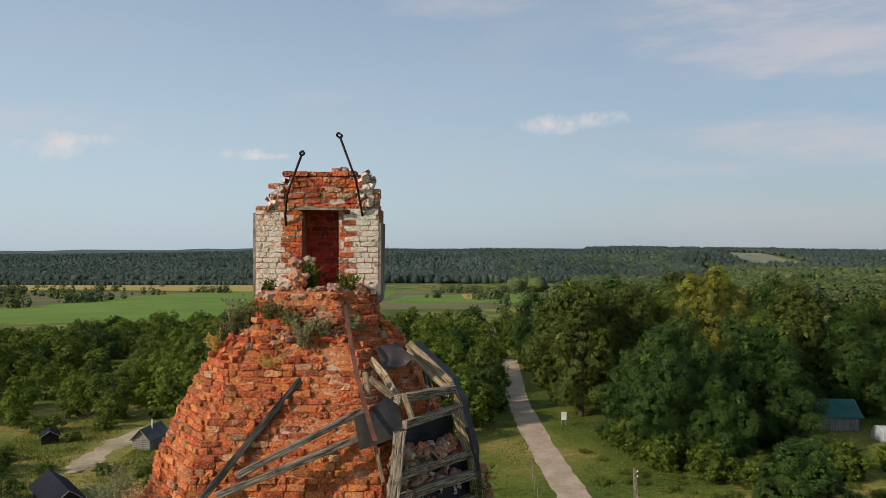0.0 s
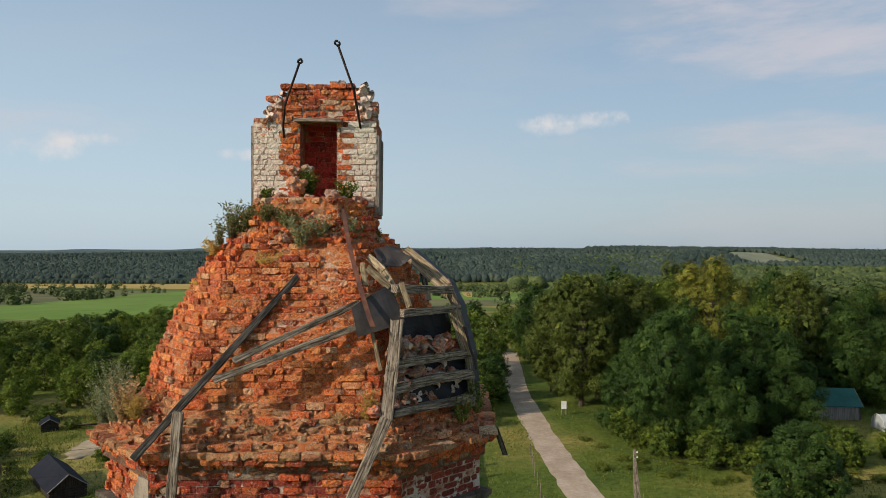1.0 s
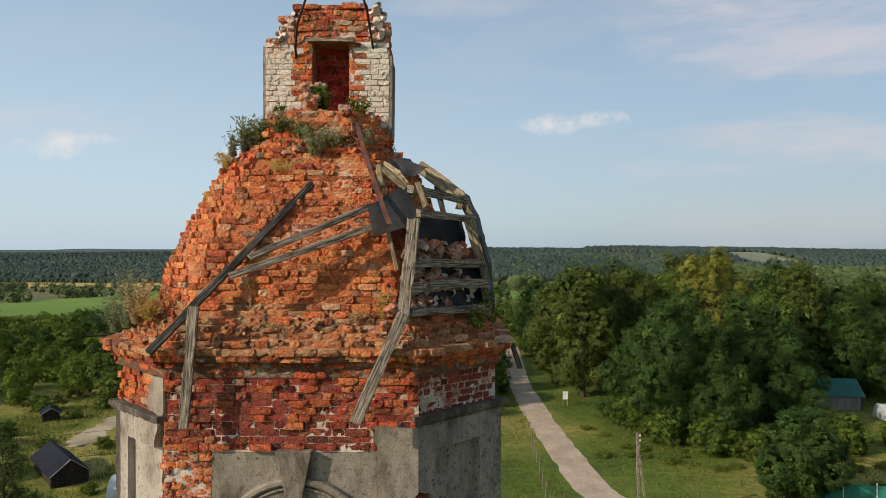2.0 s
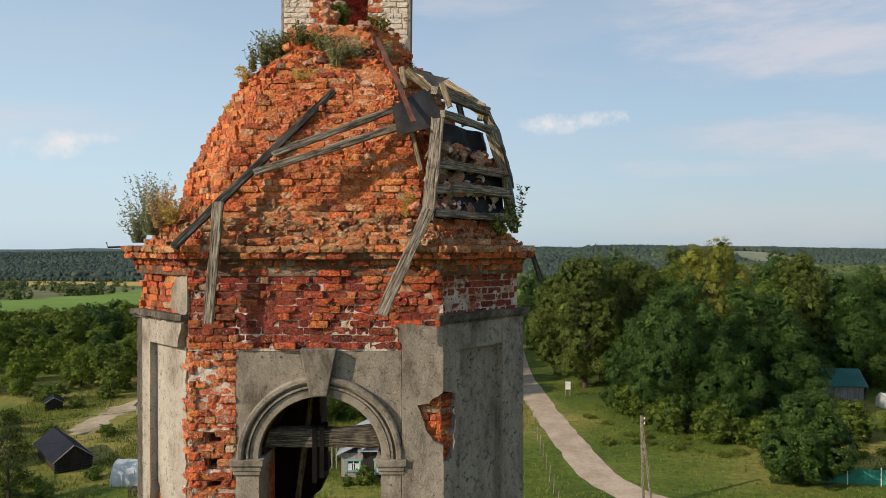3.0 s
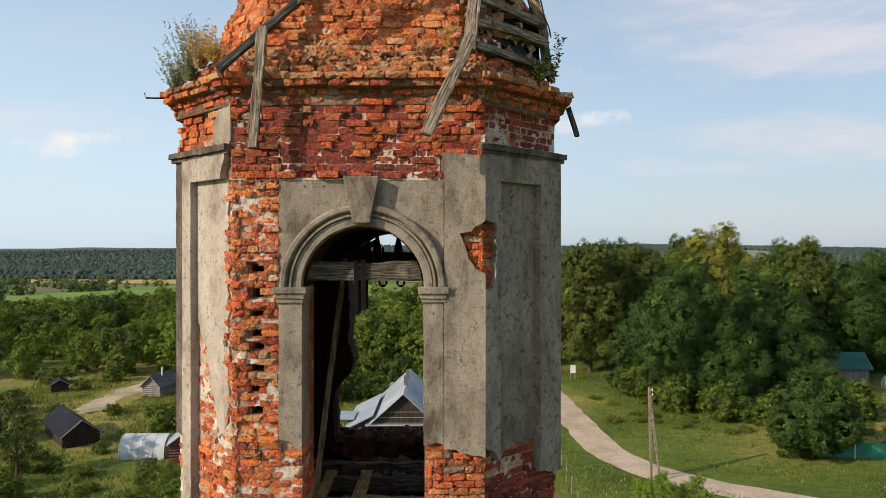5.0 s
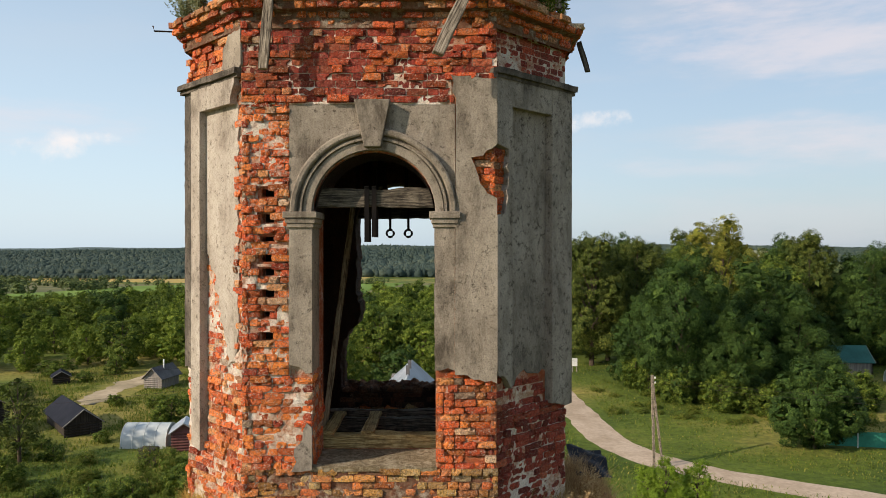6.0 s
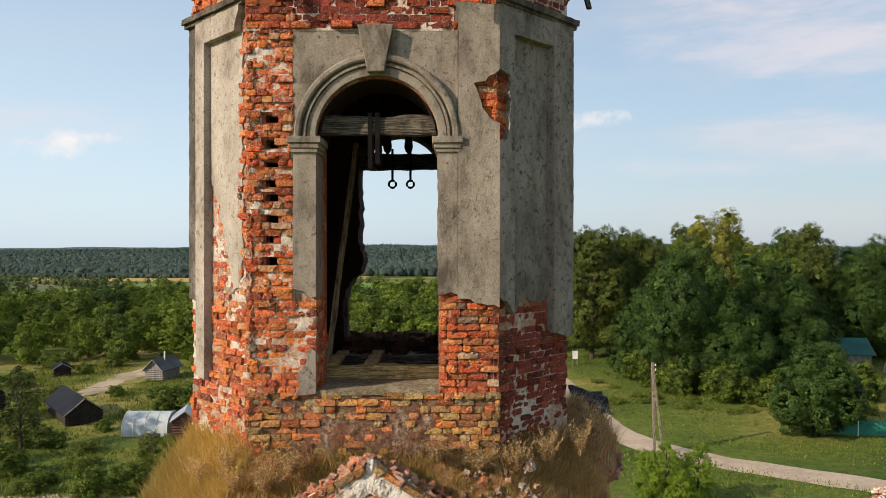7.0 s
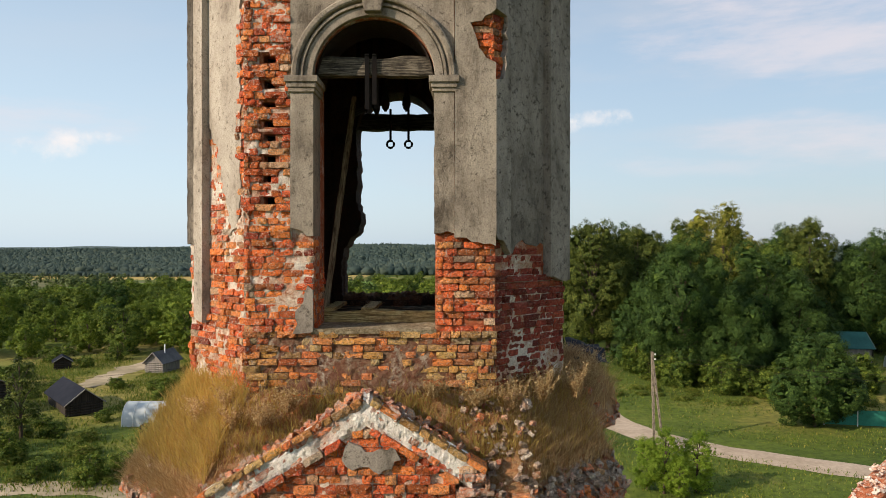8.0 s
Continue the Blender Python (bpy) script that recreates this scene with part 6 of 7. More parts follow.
# raking bands of the pediment
for sgn, length in ((-1, 2.25), (1, 1.38)):
    for off, wd, out, proud, mat, lb in ((0.03, 0.07, 0.035, True, M_OCHRE, ""), (0.11, 0.07, 0.005, True, M_PALE, ""), (0.19, 0.07, 0.0, True, M_PALE, ""), (0.27, 0.07, 0.0, True, M_PALE, ""), (0.35, 0.08, 0.03, True, M_BRICK, "")):
        rows, s = [], 0.06
        while s < length - off:
            ln = 0.25 if random.random() < 0.7 else 0.13
            if random.random() > 0.10:
                base = PED.at(AP + sgn * (s + ln / 2) * math.cos(math.atan(0.6)), out + rnd(-0.02, 0.02) - 0.13, 12.73 - (s + ln / 2) * math.sin(math.atan(0.6)) - off)
                rows.append(Matrix.Translation(base) @ Euler((rnd(-0.04, 0.04), math.atan(0.6) * sgn, rnd(-0.05, 0.05))).to_matrix().to_4x4() @ Matrix.Diagonal((ln - 0.012, 0.26, wd, 1)))
            s += ln
        lay(rows, tier, mat, (-1.5, 0, 12.3), 40)
    bm = bmesh.new()
    n = 64
    loops = []
    for i in range(n + 1):
        s = -0.04 + (length + 0.04) * i / n
        u = AP + sgn * s * math.cos(math.atan(0.6))
        z = 12.73 - s * math.sin(math.atan(0.6))
        ring = []
        for dz, o in ((-0.36, -0.12), (-0.35, -0.04), (-0.30, -0.018), (-0.25, -0.012), (-0.20, -0.010), (-0.15, -0.010), (-0.10, -0.012), (-0.05, -0.03), (0.01, -0.12), (-0.03, -0.30), (-0.16, -0.62)):
            p = PED.at(u, o, z + dz)
            ring.append(bm.verts.new(p + Vector((0, 0.03 * noise.noise(p * 4) + 0.022 * noise.noise(p * 13) + 0.012 * noise.noise(p * 31), 0.04 * noise.noise(p * 5 + Vector((3, 3, 3)))))))
        loops.append(ring)
    for l0, l1 in zip(loops, loops[1:]):
        for j in range(10):
            bm.faces.new((l0[j], l0[j + 1], l1[j + 1], l1[j]))
    part("raking_crust", bm, M_CRUST, tier, "pale lime mortar crust of the raking cornice")
bm = bmesh.new()
slab(bm, PED, ragged([(1.68, 12.02), (1.80, 11.90), (1.98, 11.94), (2.10, 11.86), (2.34, 12.02), (2.26, 12.18), (2.02, 12.10), (1.76, 12.22)], [0.035] * 8), -0.1, 0.0)
part("plaster_scrap", bm, M_STAINED, tier)
rubble("ledge_bricks", "broken bricks and mortar along the broken ledge", 420, lambda: (lambda i: ledge_point(i, rnd(0, 1), rnd(-0.05, 0.35) if i != 0 else rnd(0.0, 0.6)))(random.choice((7, 1, 1, 1, 1, 0))), M_RUBBLE, 0.2, 0.8)
rubble("pediment_rubble", "broken bricks and mortar on top of the pediment", 150, lambda: (lambda u: tuple(PED.at(u, rnd(-0.5, -0.02), gable(u) + rnd(-0.06, 0.03))))(rnd(0.2, 3.1)), M_PALE, 0.3, 0.8)
rubble("rim_bricks", "crumbling bricks along the broken rim of the ledge", 160, lambda: (lambda i: ledge_point(i, rnd(0, 1), rnd(-0.15, 0.12)))(random.choice((7, 7, 1))), M_PALE, 0.5, 0.95)
rubble("ledge_mortar", "grey mortar rubble beside the pediment", 150, lambda: (lambda x, y: (x, y, float(np.interp(y, [7.95, 8.14, 8.44, 8.88], [11.45, 11.75, 12.18, 12.76])) + rnd(-0.03, 0.03)))(rnd(-0.95, 0.0), rnd(7.95, 8.75)), M_RUBBLE, 0.12, 0.6)
sheet_metal("tin_sheet", ((0.80, 11.25, 12.96), (1.36, 11.35, 12.90), (1.36, 10.55, 12.68), (0.80, 10.4, 12.72)), M_DARKTIN, "black roofing sheet lying on the ledge", warp=0.10)


def mound_point(a, s, r=1.0):
    """A point of the heap on the ledge's end: a round the axis, s up the slope."""
    p = Vector((0.72 + 0.72 * math.cos(a) * math.cos(s), 10.75 + 1.15 * math.sin(a) * math.cos(s), 11.95 + 0.78 * math.sin(s)))
    return p + Vector((0, 0, 0.06)) * noise.noise(p * 3) + Vector((0.05, 0.05, 0)) * noise.noise(p * 4 + Vector((7, 7, 7)))


bm = bmesh.new()
loops = [[bm.verts.new(mound_point(6.2832 * i / 28, 1.5 * j / 9)) for i in range(28)] for j in range(10)]
for l0, l1 in zip(loops, loops[1:]):
    for i in range(28):
        bm.faces.new((l0[i], l0[(i + 1) % 28], l1[(i + 1) % 28], l1[i]))
bm.faces.new(loops[-1])
part("soil_mound", bm, M_SOIL, tier, "heap of crumbled soil and mortar on the ledge", smooth=True)
rubble("mound_rubble", "broken bricks strewn over the heap on the ledge", 120, lambda: tuple(mound_point(rnd(-2.6, 0.6), rnd(0, 0.8))), M_PALE, 0.2, 0.6)

rng = np.random.default_rng(5)
for name, label, leaf, count, i, f0, f1, g0, g1, low, high, bend in (
    ("dry_grass", "tall dry straw-coloured grass on the tower's ledge", "dry", 13000, 7, 0.0, 1.0, 0.30, 1.0, 0.06, 0.36, 0.75),
    ("withered_grass", "withered brown weeds under the dry grass", "brown", 11000, 7, 0.0, 1.0, 0.0, 0.75, 0.04, 0.22, 1.3),
    ("withered_grass", "withered weeds hanging over the ledge's rim", "brown", 5000, 7, 0.0, 1.0, -0.05, 0.25, 0.05, 0.16, 2.0),
    ("withered_grass", "withered brown grass and weeds on the tower's ledge", "brown", 8500, 1, 0.0, 1.0, 0.30, 1.0, 0.04, 0.27, 1.4),
    ("dry_grass", "tall dry grass on the ledge behind the tower's corner", "dry", 6000, 6, 0.0, 1.0, 0.25, 1.0, 0.08, 0.32, 0.8),
    ("dry_grass", "sparse dry stalks among the withered weeds", "dry", 1200, 1, 0.0, 1.0, 0.4, 1.05, 0.10, 0.38, 1.0),
    ("dry_grass", "dry grass growing along the foot of the wall", "dry", 5500, 0, 0.0, 1.0, 0.45, 1.05, 0.05, 0.28, 1.3),
    ("withered_grass", "matted brown grass behind the pediment", "brown", 10000, 0, 0.0, 1.0, 0.05, 1.0, 0.03, 0.14, 2.5),
    ("withered_grass", "withered weeds trailing down the ledge's side", "brown", 3000, 2, 0.0, 1.0, 0.3, 1.0, 0.05, 0.18, 1.6),
):
    root = thing(name, label, "grass", kind="stuff")
    foliage("grass_blades", blades(count, lambda r: ledge_point(i, r.uniform(f0, f1), r.uniform(g0, g1)), low, high, 0.0042, rng, bend), M_LEAF[leaf], root)
root = thing("withered_grass", "withered brown grass over the heap on the ledge", "grass", kind="stuff")
foliage("grass_blades", blades(5000, lambda r: tuple(mound_point(r.uniform(-3.0, 1.0), r.uniform(0.3, 1.5)) - Vector((0, 0, 0.02))), 0.05, 0.30, 0.0036, rng, 1.4), M_LEAF["brown"], root)
for i, (at, h, w) in enumerate((((-3.55, 8.55, 12.25), 0.30, 0.30), ((-4.75, 9.75, 11.45), 0.26, 0.3), ((-4.5, 9.4, 11.45), 0.28, 0.3), ((-4.2, 9.05, 11.45), 0.26, 0.3), ((-3.95, 8.75, 11.45), 0.28, 0.32), ((-3.7, 8.5, 11.45), 0.26, 0.3), ((-3.45, 8.25, 11.45), 0.22, 0.3), ((-3.2, 8.45, 12.3), 0.26, 0.3), ((-2.9, 8.5, 12.45), 0.28, 0.25), ((-3.7, 8.75, 12.4), 0.34, 0.3), ((-0.7, 8.6, 12.5), 0.26, 0.3), ((-1.2, 8.6, 12.6), 0.22, 0.25), ((0.15, 8.95, 12.5), 0.42, 0.3), ((0.62, 9.35, 12.45), 0.45, 0.3), ((-0.25, 8.7, 12.45), 0.35, 0.25), ((0.95, 9.9, 12.5), 0.5, 0.25), ((-4.1, 8.95, 12.2), 0.35, 0.3))):
    tagged(weed("weed", "withered brown seed-headed weed on the ledge", at, h, w, 50, 6, 0.035, "brown", "brown", 160 + i), group="weeds on the ruined masonry")

# ---------- inside the bell tier ----------
tagged(beam("tie_beam", (-2.72, 9.05, 16.62), (-1.12, 9.05, 16.62), 0.22, 0.2, M_WOOD_SHADOWED, "thick cracked grey tie beam across the arch", "beam"))
tagged(beam("bell_beam", (-3.3, 13.45, 16.68), (-0.7, 13.45, 16.68), 0.28, 0.24, M_WOOD_DARK, "black bell-hanging beam across the far arch", "beam"))
tagged(beam("brace", (-2.75, 12.9, 16.72), (-2.1, 12.9, 17.02), 0.10, 0.10, M_WOOD_DARK, "dark slanting brace below the vault", "beam"))
for x, z0 in ((-2.06, 16.55), (-1.73, 16.55)):
    rod("bell_hook", [(x, 13.30, z0 + 0.36), (x, 13.30, z0), (x, 13.30, 16.33)], 0.022, M_IRON, "iron rod with a ring for hanging a bell", "bell hook", 0.066)
for x, y, z0, r in ((-2.08, 12.4, 16.82, 0.075), (-1.72, 12.4, 16.82, 0.075), (-2.22, 12.3, 16.74, 0.06)):
    # a clapper: a rod swelling into a pear, with a tail
    bm = bmesh.new()
    tube(bm, [Vector((x, y, z0 + dz)) for dz in (0.62, 0.30, 0.20, 0.10, 0.0, -0.07, -0.10, -0.12)], [0.022, 0.024, r * 0.55, r * 0.9, r, r * 0.75, 0.03, 0.02], 10)
    tagged(part("clapper", bm, M_IRON, smooth=True), "rusty pear-shaped bell clapper hanging from the vault", "bell clapper", "bell clappers")
for x, z1 in ((-2.05, 16.08), (-1.96, 16.14)):
    bm = bmesh.new()
    block(bm, Face((x, 8.92), (1, 0)), 0, 0.055, -0.014, 0.0, z1, 16.76)
    block(bm, Face((x, 9.20), (1, 0)), 0, 0.055, -0.014, 0.0, z1, 16.76)
    block(bm, Face((x, 9.2), (1, 0)), 0, 0.055, 0.0, 0.3, 16.745, 16.76)
    tagged(part("iron_strap", bm, M_BLACKIRON), "flat iron hanger strapped over the tie beam", "iron strap", "bell hangers")
tagged(beam("pole", (-2.78, 10.1, 13.12), (-2.49, 11.4, 16.72), 0.08, 0.075, M_WOOD_WARM, "long bare wooden pole leaning inside the arch", "pole"))
tagged(beam("floor_log", (-3.1, 9.80, 13.40), (-0.7, 9.82, 13.40), 0.24, 0.24, M_WOOD_LOG, "thick rough log in sunlit yellow tones across the belfry floor", "log"))
for y, w in ((11.35, 0.2), (12.1, 0.22)):
    tagged(beam("floor_joist", (-4.0, y, 13.22), (0.1, y + 0.1, 13.2), w, 0.18, M_WOOD, "rough log floor joist covered in dust", "joist"), group="floor joists of the belfry")
tagged(beam("floor_joist", (-4.0, 10.8, 13.40), (0.1, 10.84, 13.40), 0.2, 0.2, M_WOOD_SHADOWED, "dark log joist carrying short boards", "joist"), group="floor joists of the belfry")
for x in (-2.63, -2.10):
    tagged(beam("floor_board", (x, 9.72, 13.545), (x + 0.02, 10.92, 13.54), 0.17, 0.05, M_WOOD_LOG, "short bare board lying across log and joist", "board"), group="boards on the belfry floor")
rubble("parapet_rubble", "shade-dark broken bricks along the low rear parapet", 150, lambda: (rnd(-2.9, OX1 - 0.04), YR0 + rnd(0.02, THICK * 0.9), SILL + 0.05 + rnd(0, 0.03)), M_SHADE, 0.5, 1.1)
rubble("floor_rubble", "brick rubble on the belfry floor", 160, lambda: (rnd(-3.6, -0.4), rnd(9.7, 12.9), 13.14 + rnd(0, 0.06)), M_OCHRE, 0.5, 1.1)
rows = courses(Face((-2.94, 13.02), (1, 0)), 0.0, 1.76, 13.08, 13.44, lambda u, z: True, 0.02, 0.03, 0.05)
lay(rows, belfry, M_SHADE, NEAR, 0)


# ---------- village ----------
def boards(name, a, b, label=""):
    """Painted or tarred boards with vertical grain."""
    k = Mat(name, 0.85)
    g = k.noise(1.0, 4.0, 0.6, k.place((9, 9, 0.6)))
    c = k.ramp(g, [(0.35, a), (0.65, b)])
    k.bump(g, 0.5, 0.02)
    return k.done(c)


M_LOG = boards("tarred_logs", (0.018, 0.014, 0.011), (0.05, 0.038, 0.03))
M_GREYBOARD = boards("grey_boards", (0.15, 0.135, 0.12), (0.30, 0.27, 0.24))
M_PINKBOARD = boards("faded_boards", (0.25, 0.21, 0.19), (0.36, 0.31, 0.28))
M_ROOFTIN = plain("galvanised_roof", (0.42, 0.45, 0.48), (0.55, 0.57, 0.60), 2.0, 0.42, 0.6, 0.1)
M_ROOFDARK = plain("roofing_felt", (0.012, 0.014, 0.022), (0.022, 0.024, 0.034), 3.0, 0.85, 0.0)
M_ROOFDARK.node_tree.nodes["Principled BSDF"].inputs["Specular IOR Level"].default_value = 0.12
M_ROOFRED = plain("rusty_red_roof", (0.14, 0.05, 0.045), (0.20, 0.08, 0.07), 3.0, 0.7)
M_ROOFGREEN = plain("green_metal_roof", (0.02, 0.10, 0.085), (0.03, 0.13, 0.11), 3.0, 0.6)
M_SLATE = plain("grey_slate_roof", (0.10, 0.095, 0.10), (0.16, 0.15, 0.15), 4.0, 0.8)
M_SLATE.node_tree.nodes["Principled BSDF"].inputs["Specular IOR Level"].default_value = 0.15
M_TRIM = plain("turquoise_paint", (0.17, 0.38, 0.33), (0.24, 0.45, 0.40), 8.0, 0.6)
M_CURTAIN = plain("white_curtain", (0.62, 0.62, 0.60), (0.75, 0.74, 0.72), 6.0, 0.9)
M_WHITE_PAINT = plain("white_paint", (0.66, 0.66, 0.62), (0.78, 0.78, 0.75), 6.0, 0.7)
M_GREENNET = plain("green_fence_sheet", (0.03, 0.20, 0.14), (0.045, 0.26, 0.19), 3.0, 0.7)
k = Mat("window_glass", 0.08)
k.b.inputs["Transmission Weight"].default_value = 0.6
M_GLASS = k.done((0.05, 0.07, 0.08))
k = Mat("polycarbonate", 0.45)
k.b.inputs["Specular IOR Level"].default_value = 0.6
M_POLY = k.done(k.mix(k.step(k.noise(1.0, 3.0), 0.4, 0.65), (0.36, 0.39, 0.39), (0.46, 0.49, 0.49)))


def box(bm, x0, x1, y0, y1, z0, z1):
    block(bm, Face((x0, y0), (1, 0)), 0, x1 - x0, y0 - y1, 0, z0, z1)


def gable_roof(bm, x0, x1, y0, y1, eave, ridge, over=0.35, thick=0.07, cx=None, drop=0.0):
    """Two sloping roof plates with the ridge along y."""
    cx = (x0 + x1) / 2 if cx is None else cx
    for xe in (x0, x1):
        sgn = -1 if xe < cx else 1
        sl = (ridge - eave) / abs(cx - xe)
        ex, ez = xe + sgn * over, eave - over * sl
        n = 10
        rows2 = []
        for j in range(n + 1):
            y = y0 - over + (y1 - y0 + 2 * over) * j / n
            rows2.append([bm.verts.new(p) for p in ((cx, y, ridge + thick), (ex, y, ez + thick), (ex, y, ez), (cx, y, ridge))])
        for a, b in zip(rows2, rows2[1:]):
            for q in range(4):
                bm.faces.new((a[q], a[(q + 1) % 4], b[(q + 1) % 4], b[q]))
        bm.faces.new(rows2[0]), bm.faces.new(rows2[-1])


def gable_wall(bm, x0, x1, y, eave, ridge, thick=0.1):
    v = [bm.verts.new(p) for p in ((x0, y, eave), (x1, y, eave), ((x0 + x1) / 2, y, ridge), (x0, y + thick, eave), (x1, y + thick, eave), ((x0 + x1) / 2, y + thick, ridge))]
    for q in ((0, 1, 2), (5, 4, 3), (0, 3, 4, 1), (1, 4, 5, 2), (2, 5, 3, 0)):
        bm.faces.new([v[i] for i in q])


def cottage_window(parent, x, y, z, w, h, peaked=True):
    """A framed window on a front wall: casing, panes, curtain, a carved head."""
    bm = bmesh.new()
    t = 0.13
    box(bm, x - w / 2 - t, x - w / 2, y - 0.07, y, z, z + h)
    box(bm, x + w / 2, x + w / 2 + t, y - 0.07, y, z, z + h)
    box(bm, x - w / 2 - t - 0.05, x + w / 2 + t + 0.05, y - 0.09, y, z - 0.14, z)
    box(bm, x - w / 2 - t - 0.05, x + w / 2 + t + 0.05, y - 0.09, y, z + h, z + h + 0.16)
    if peaked:
        gable_wall(bm, x - w / 2 - t, x + w / 2 + t, y - 0.08, z + h + 0.16, z + h + 0.42, 0.06)
    win = part("window", bm, M_TRIM, parent, "turquoise carved window casing")
    bm = bmesh.new()
    for u in (-w / 2 + 0.03, 0, w / 2 - 0.03):
        box(bm, x + u - 0.03, x + u + 0.03, y - 0.04, y - 0.015, z, z + h)
    box(bm, x - w / 2, x + w / 2, y - 0.04, y - 0.015, z + h * 0.66, z + h * 0.72)
    part("sash", bm, M_WHITE_PAINT, win)
    bm = bmesh.new()
    box(bm, x - w / 2, x + w / 2, y - 0.012, y - 0.006, z, z + h)
    part("pane", bm, M_GLASS, win)
    for u in (-0.28, 0.28):
        bm = bmesh.new()
        box(bm, x + u * w - w * 0.16, x + u * w + w * 0.16, y - 0.030, y - 0.020, z, z + h * 0.64)
        part("curtain", bm, M_CURTAIN, win)


house = thing("house", "dark log village house with a silvery metal roof and turquoise windows", "house")
HX0, HX1, HY0, HY1 = -6.9, -1.5, 59.0, 70.5
bm = bmesh.new()
box(bm, HX0, HX1, HY0, HY1, -0.5, 2.45)
part("wall", bm, M_LOG, house, "dark tarred log wall")
bm = bmesh.new()
gable_wall(bm, HX0, HX1, HY0 - 0.02, 2.45, 4.85)
part("gable", bm, M_LOG, house)
bm = bmesh.new()
gable_wall(bm, HX0, HX1, HY1 - 0.08, 2.45, 4.85)
part("gable", bm, M_LOG, house)
bm = bmesh.new()
for z in (2.5, 2.95, 3.4):
    w = 2.7 * (4.85 - z) / 2.4
    box(bm, CX - 2.23 - w, CX - 2.23 + w, HY0 - 0.06, HY0 - 0.02, z, z + 0.05)
part("gable_lath", bm, M_GREYBOARD, house)
bm = bmesh.new()
gable_roof(bm, HX0, HX1, HY0, HY1, 2.45, 4.9, 0.4)
roof = part("roof", bm, M_ROOFTIN, house, "silvery standing-seam metal roof")
for j in range(1, 16):
    y = HY0 - 0.4 + (HY1 - HY0 + 0.8) * j / 16
    bm = bmesh.new()
    for sgn in (-1, 1):
        a, b = Vector((-4.2, y, 5.0)), Vector((-4.2 + sgn * 3.1, y, 2.19))
        tube(bm, [a, b], [0.03, 0.03], 4)
    part("seam", bm, M_ROOFTIN, roof)
bm = bmesh.new()
gw = Face((HX0 - 0.4, HY0 - 0.42), (1, 0))
block(bm, gw, 0, 6.2, -0.5, 0.0, 2.36, 2.46, 0.01)
part("front_eave", bm, M_ROOFTIN, house)
for yy, hh in ((62.5, 0.8), (66.0, 0.7)):
    bm = bmesh.new()
    box(bm, -4.35, -4.05, yy, yy + 0.3, 4.5, 4.95 + hh)
    part("chimney", bm, M_SLATE, house, "small dark chimney")
bm = bmesh.new()
box(bm, -6.2, -5.0, 70.5, 72, -0.3, 3.4)
part("rear_wing", bm, M_GREYBOARD, house)
for x in (-5.55, -4.2, -2.85):
    cottage_window(house, x, HY0 - 0.02, 0.55, 0.62, 1.0)
bm = bmesh.new()
box(bm, -8.75, HX0, 59.6, 68.0, -0.4, 2.0)
annex = part("annex", bm, M_PINKBOARD, house, "faded board annex")
bm = bmesh.new()
v = [bm.verts.new(p) for p in ((-9.15, 59.2, 1.9), (HX0 + 0.2, 59.2, 3.1), (HX0 + 0.2, 68.3, 3.1), (-9.15, 68.3, 1.9), (-9.15, 59.2, 1.83), (HX0 + 0.2, 59.2, 3.03), (HX0 + 0.2, 68.3, 3.03), (-9.15, 68.3, 1.83))]
for q in ((0, 1, 2, 3), (7, 6, 5, 4), (0, 4, 5, 1), (1, 5, 6, 2), (2, 6, 7, 3), (3, 7, 4, 0)):
    bm.faces.new([v[i] for i in q])
part("annex_roof", bm, M_ROOFTIN, house, "sloping metal annex roof")
cottage_window(house, -7.75, 59.58, 0.6, 1.0, 0.75, False)
for px in (-9.9, -9.5):
    beam("porch_post", (px, 62.0, -0.2), (px, 62.0, 2.3), 0.12, 0.12, M_GREYBOARD, "", parent=house)
bm = bmesh.new()
block(bm, Face((-10.3, 61.0), (1, 0)), 0, 1.8, -3.0, 0, 2.3, 2.38)
part("porch_roof", bm, M_ROOFTIN, house)


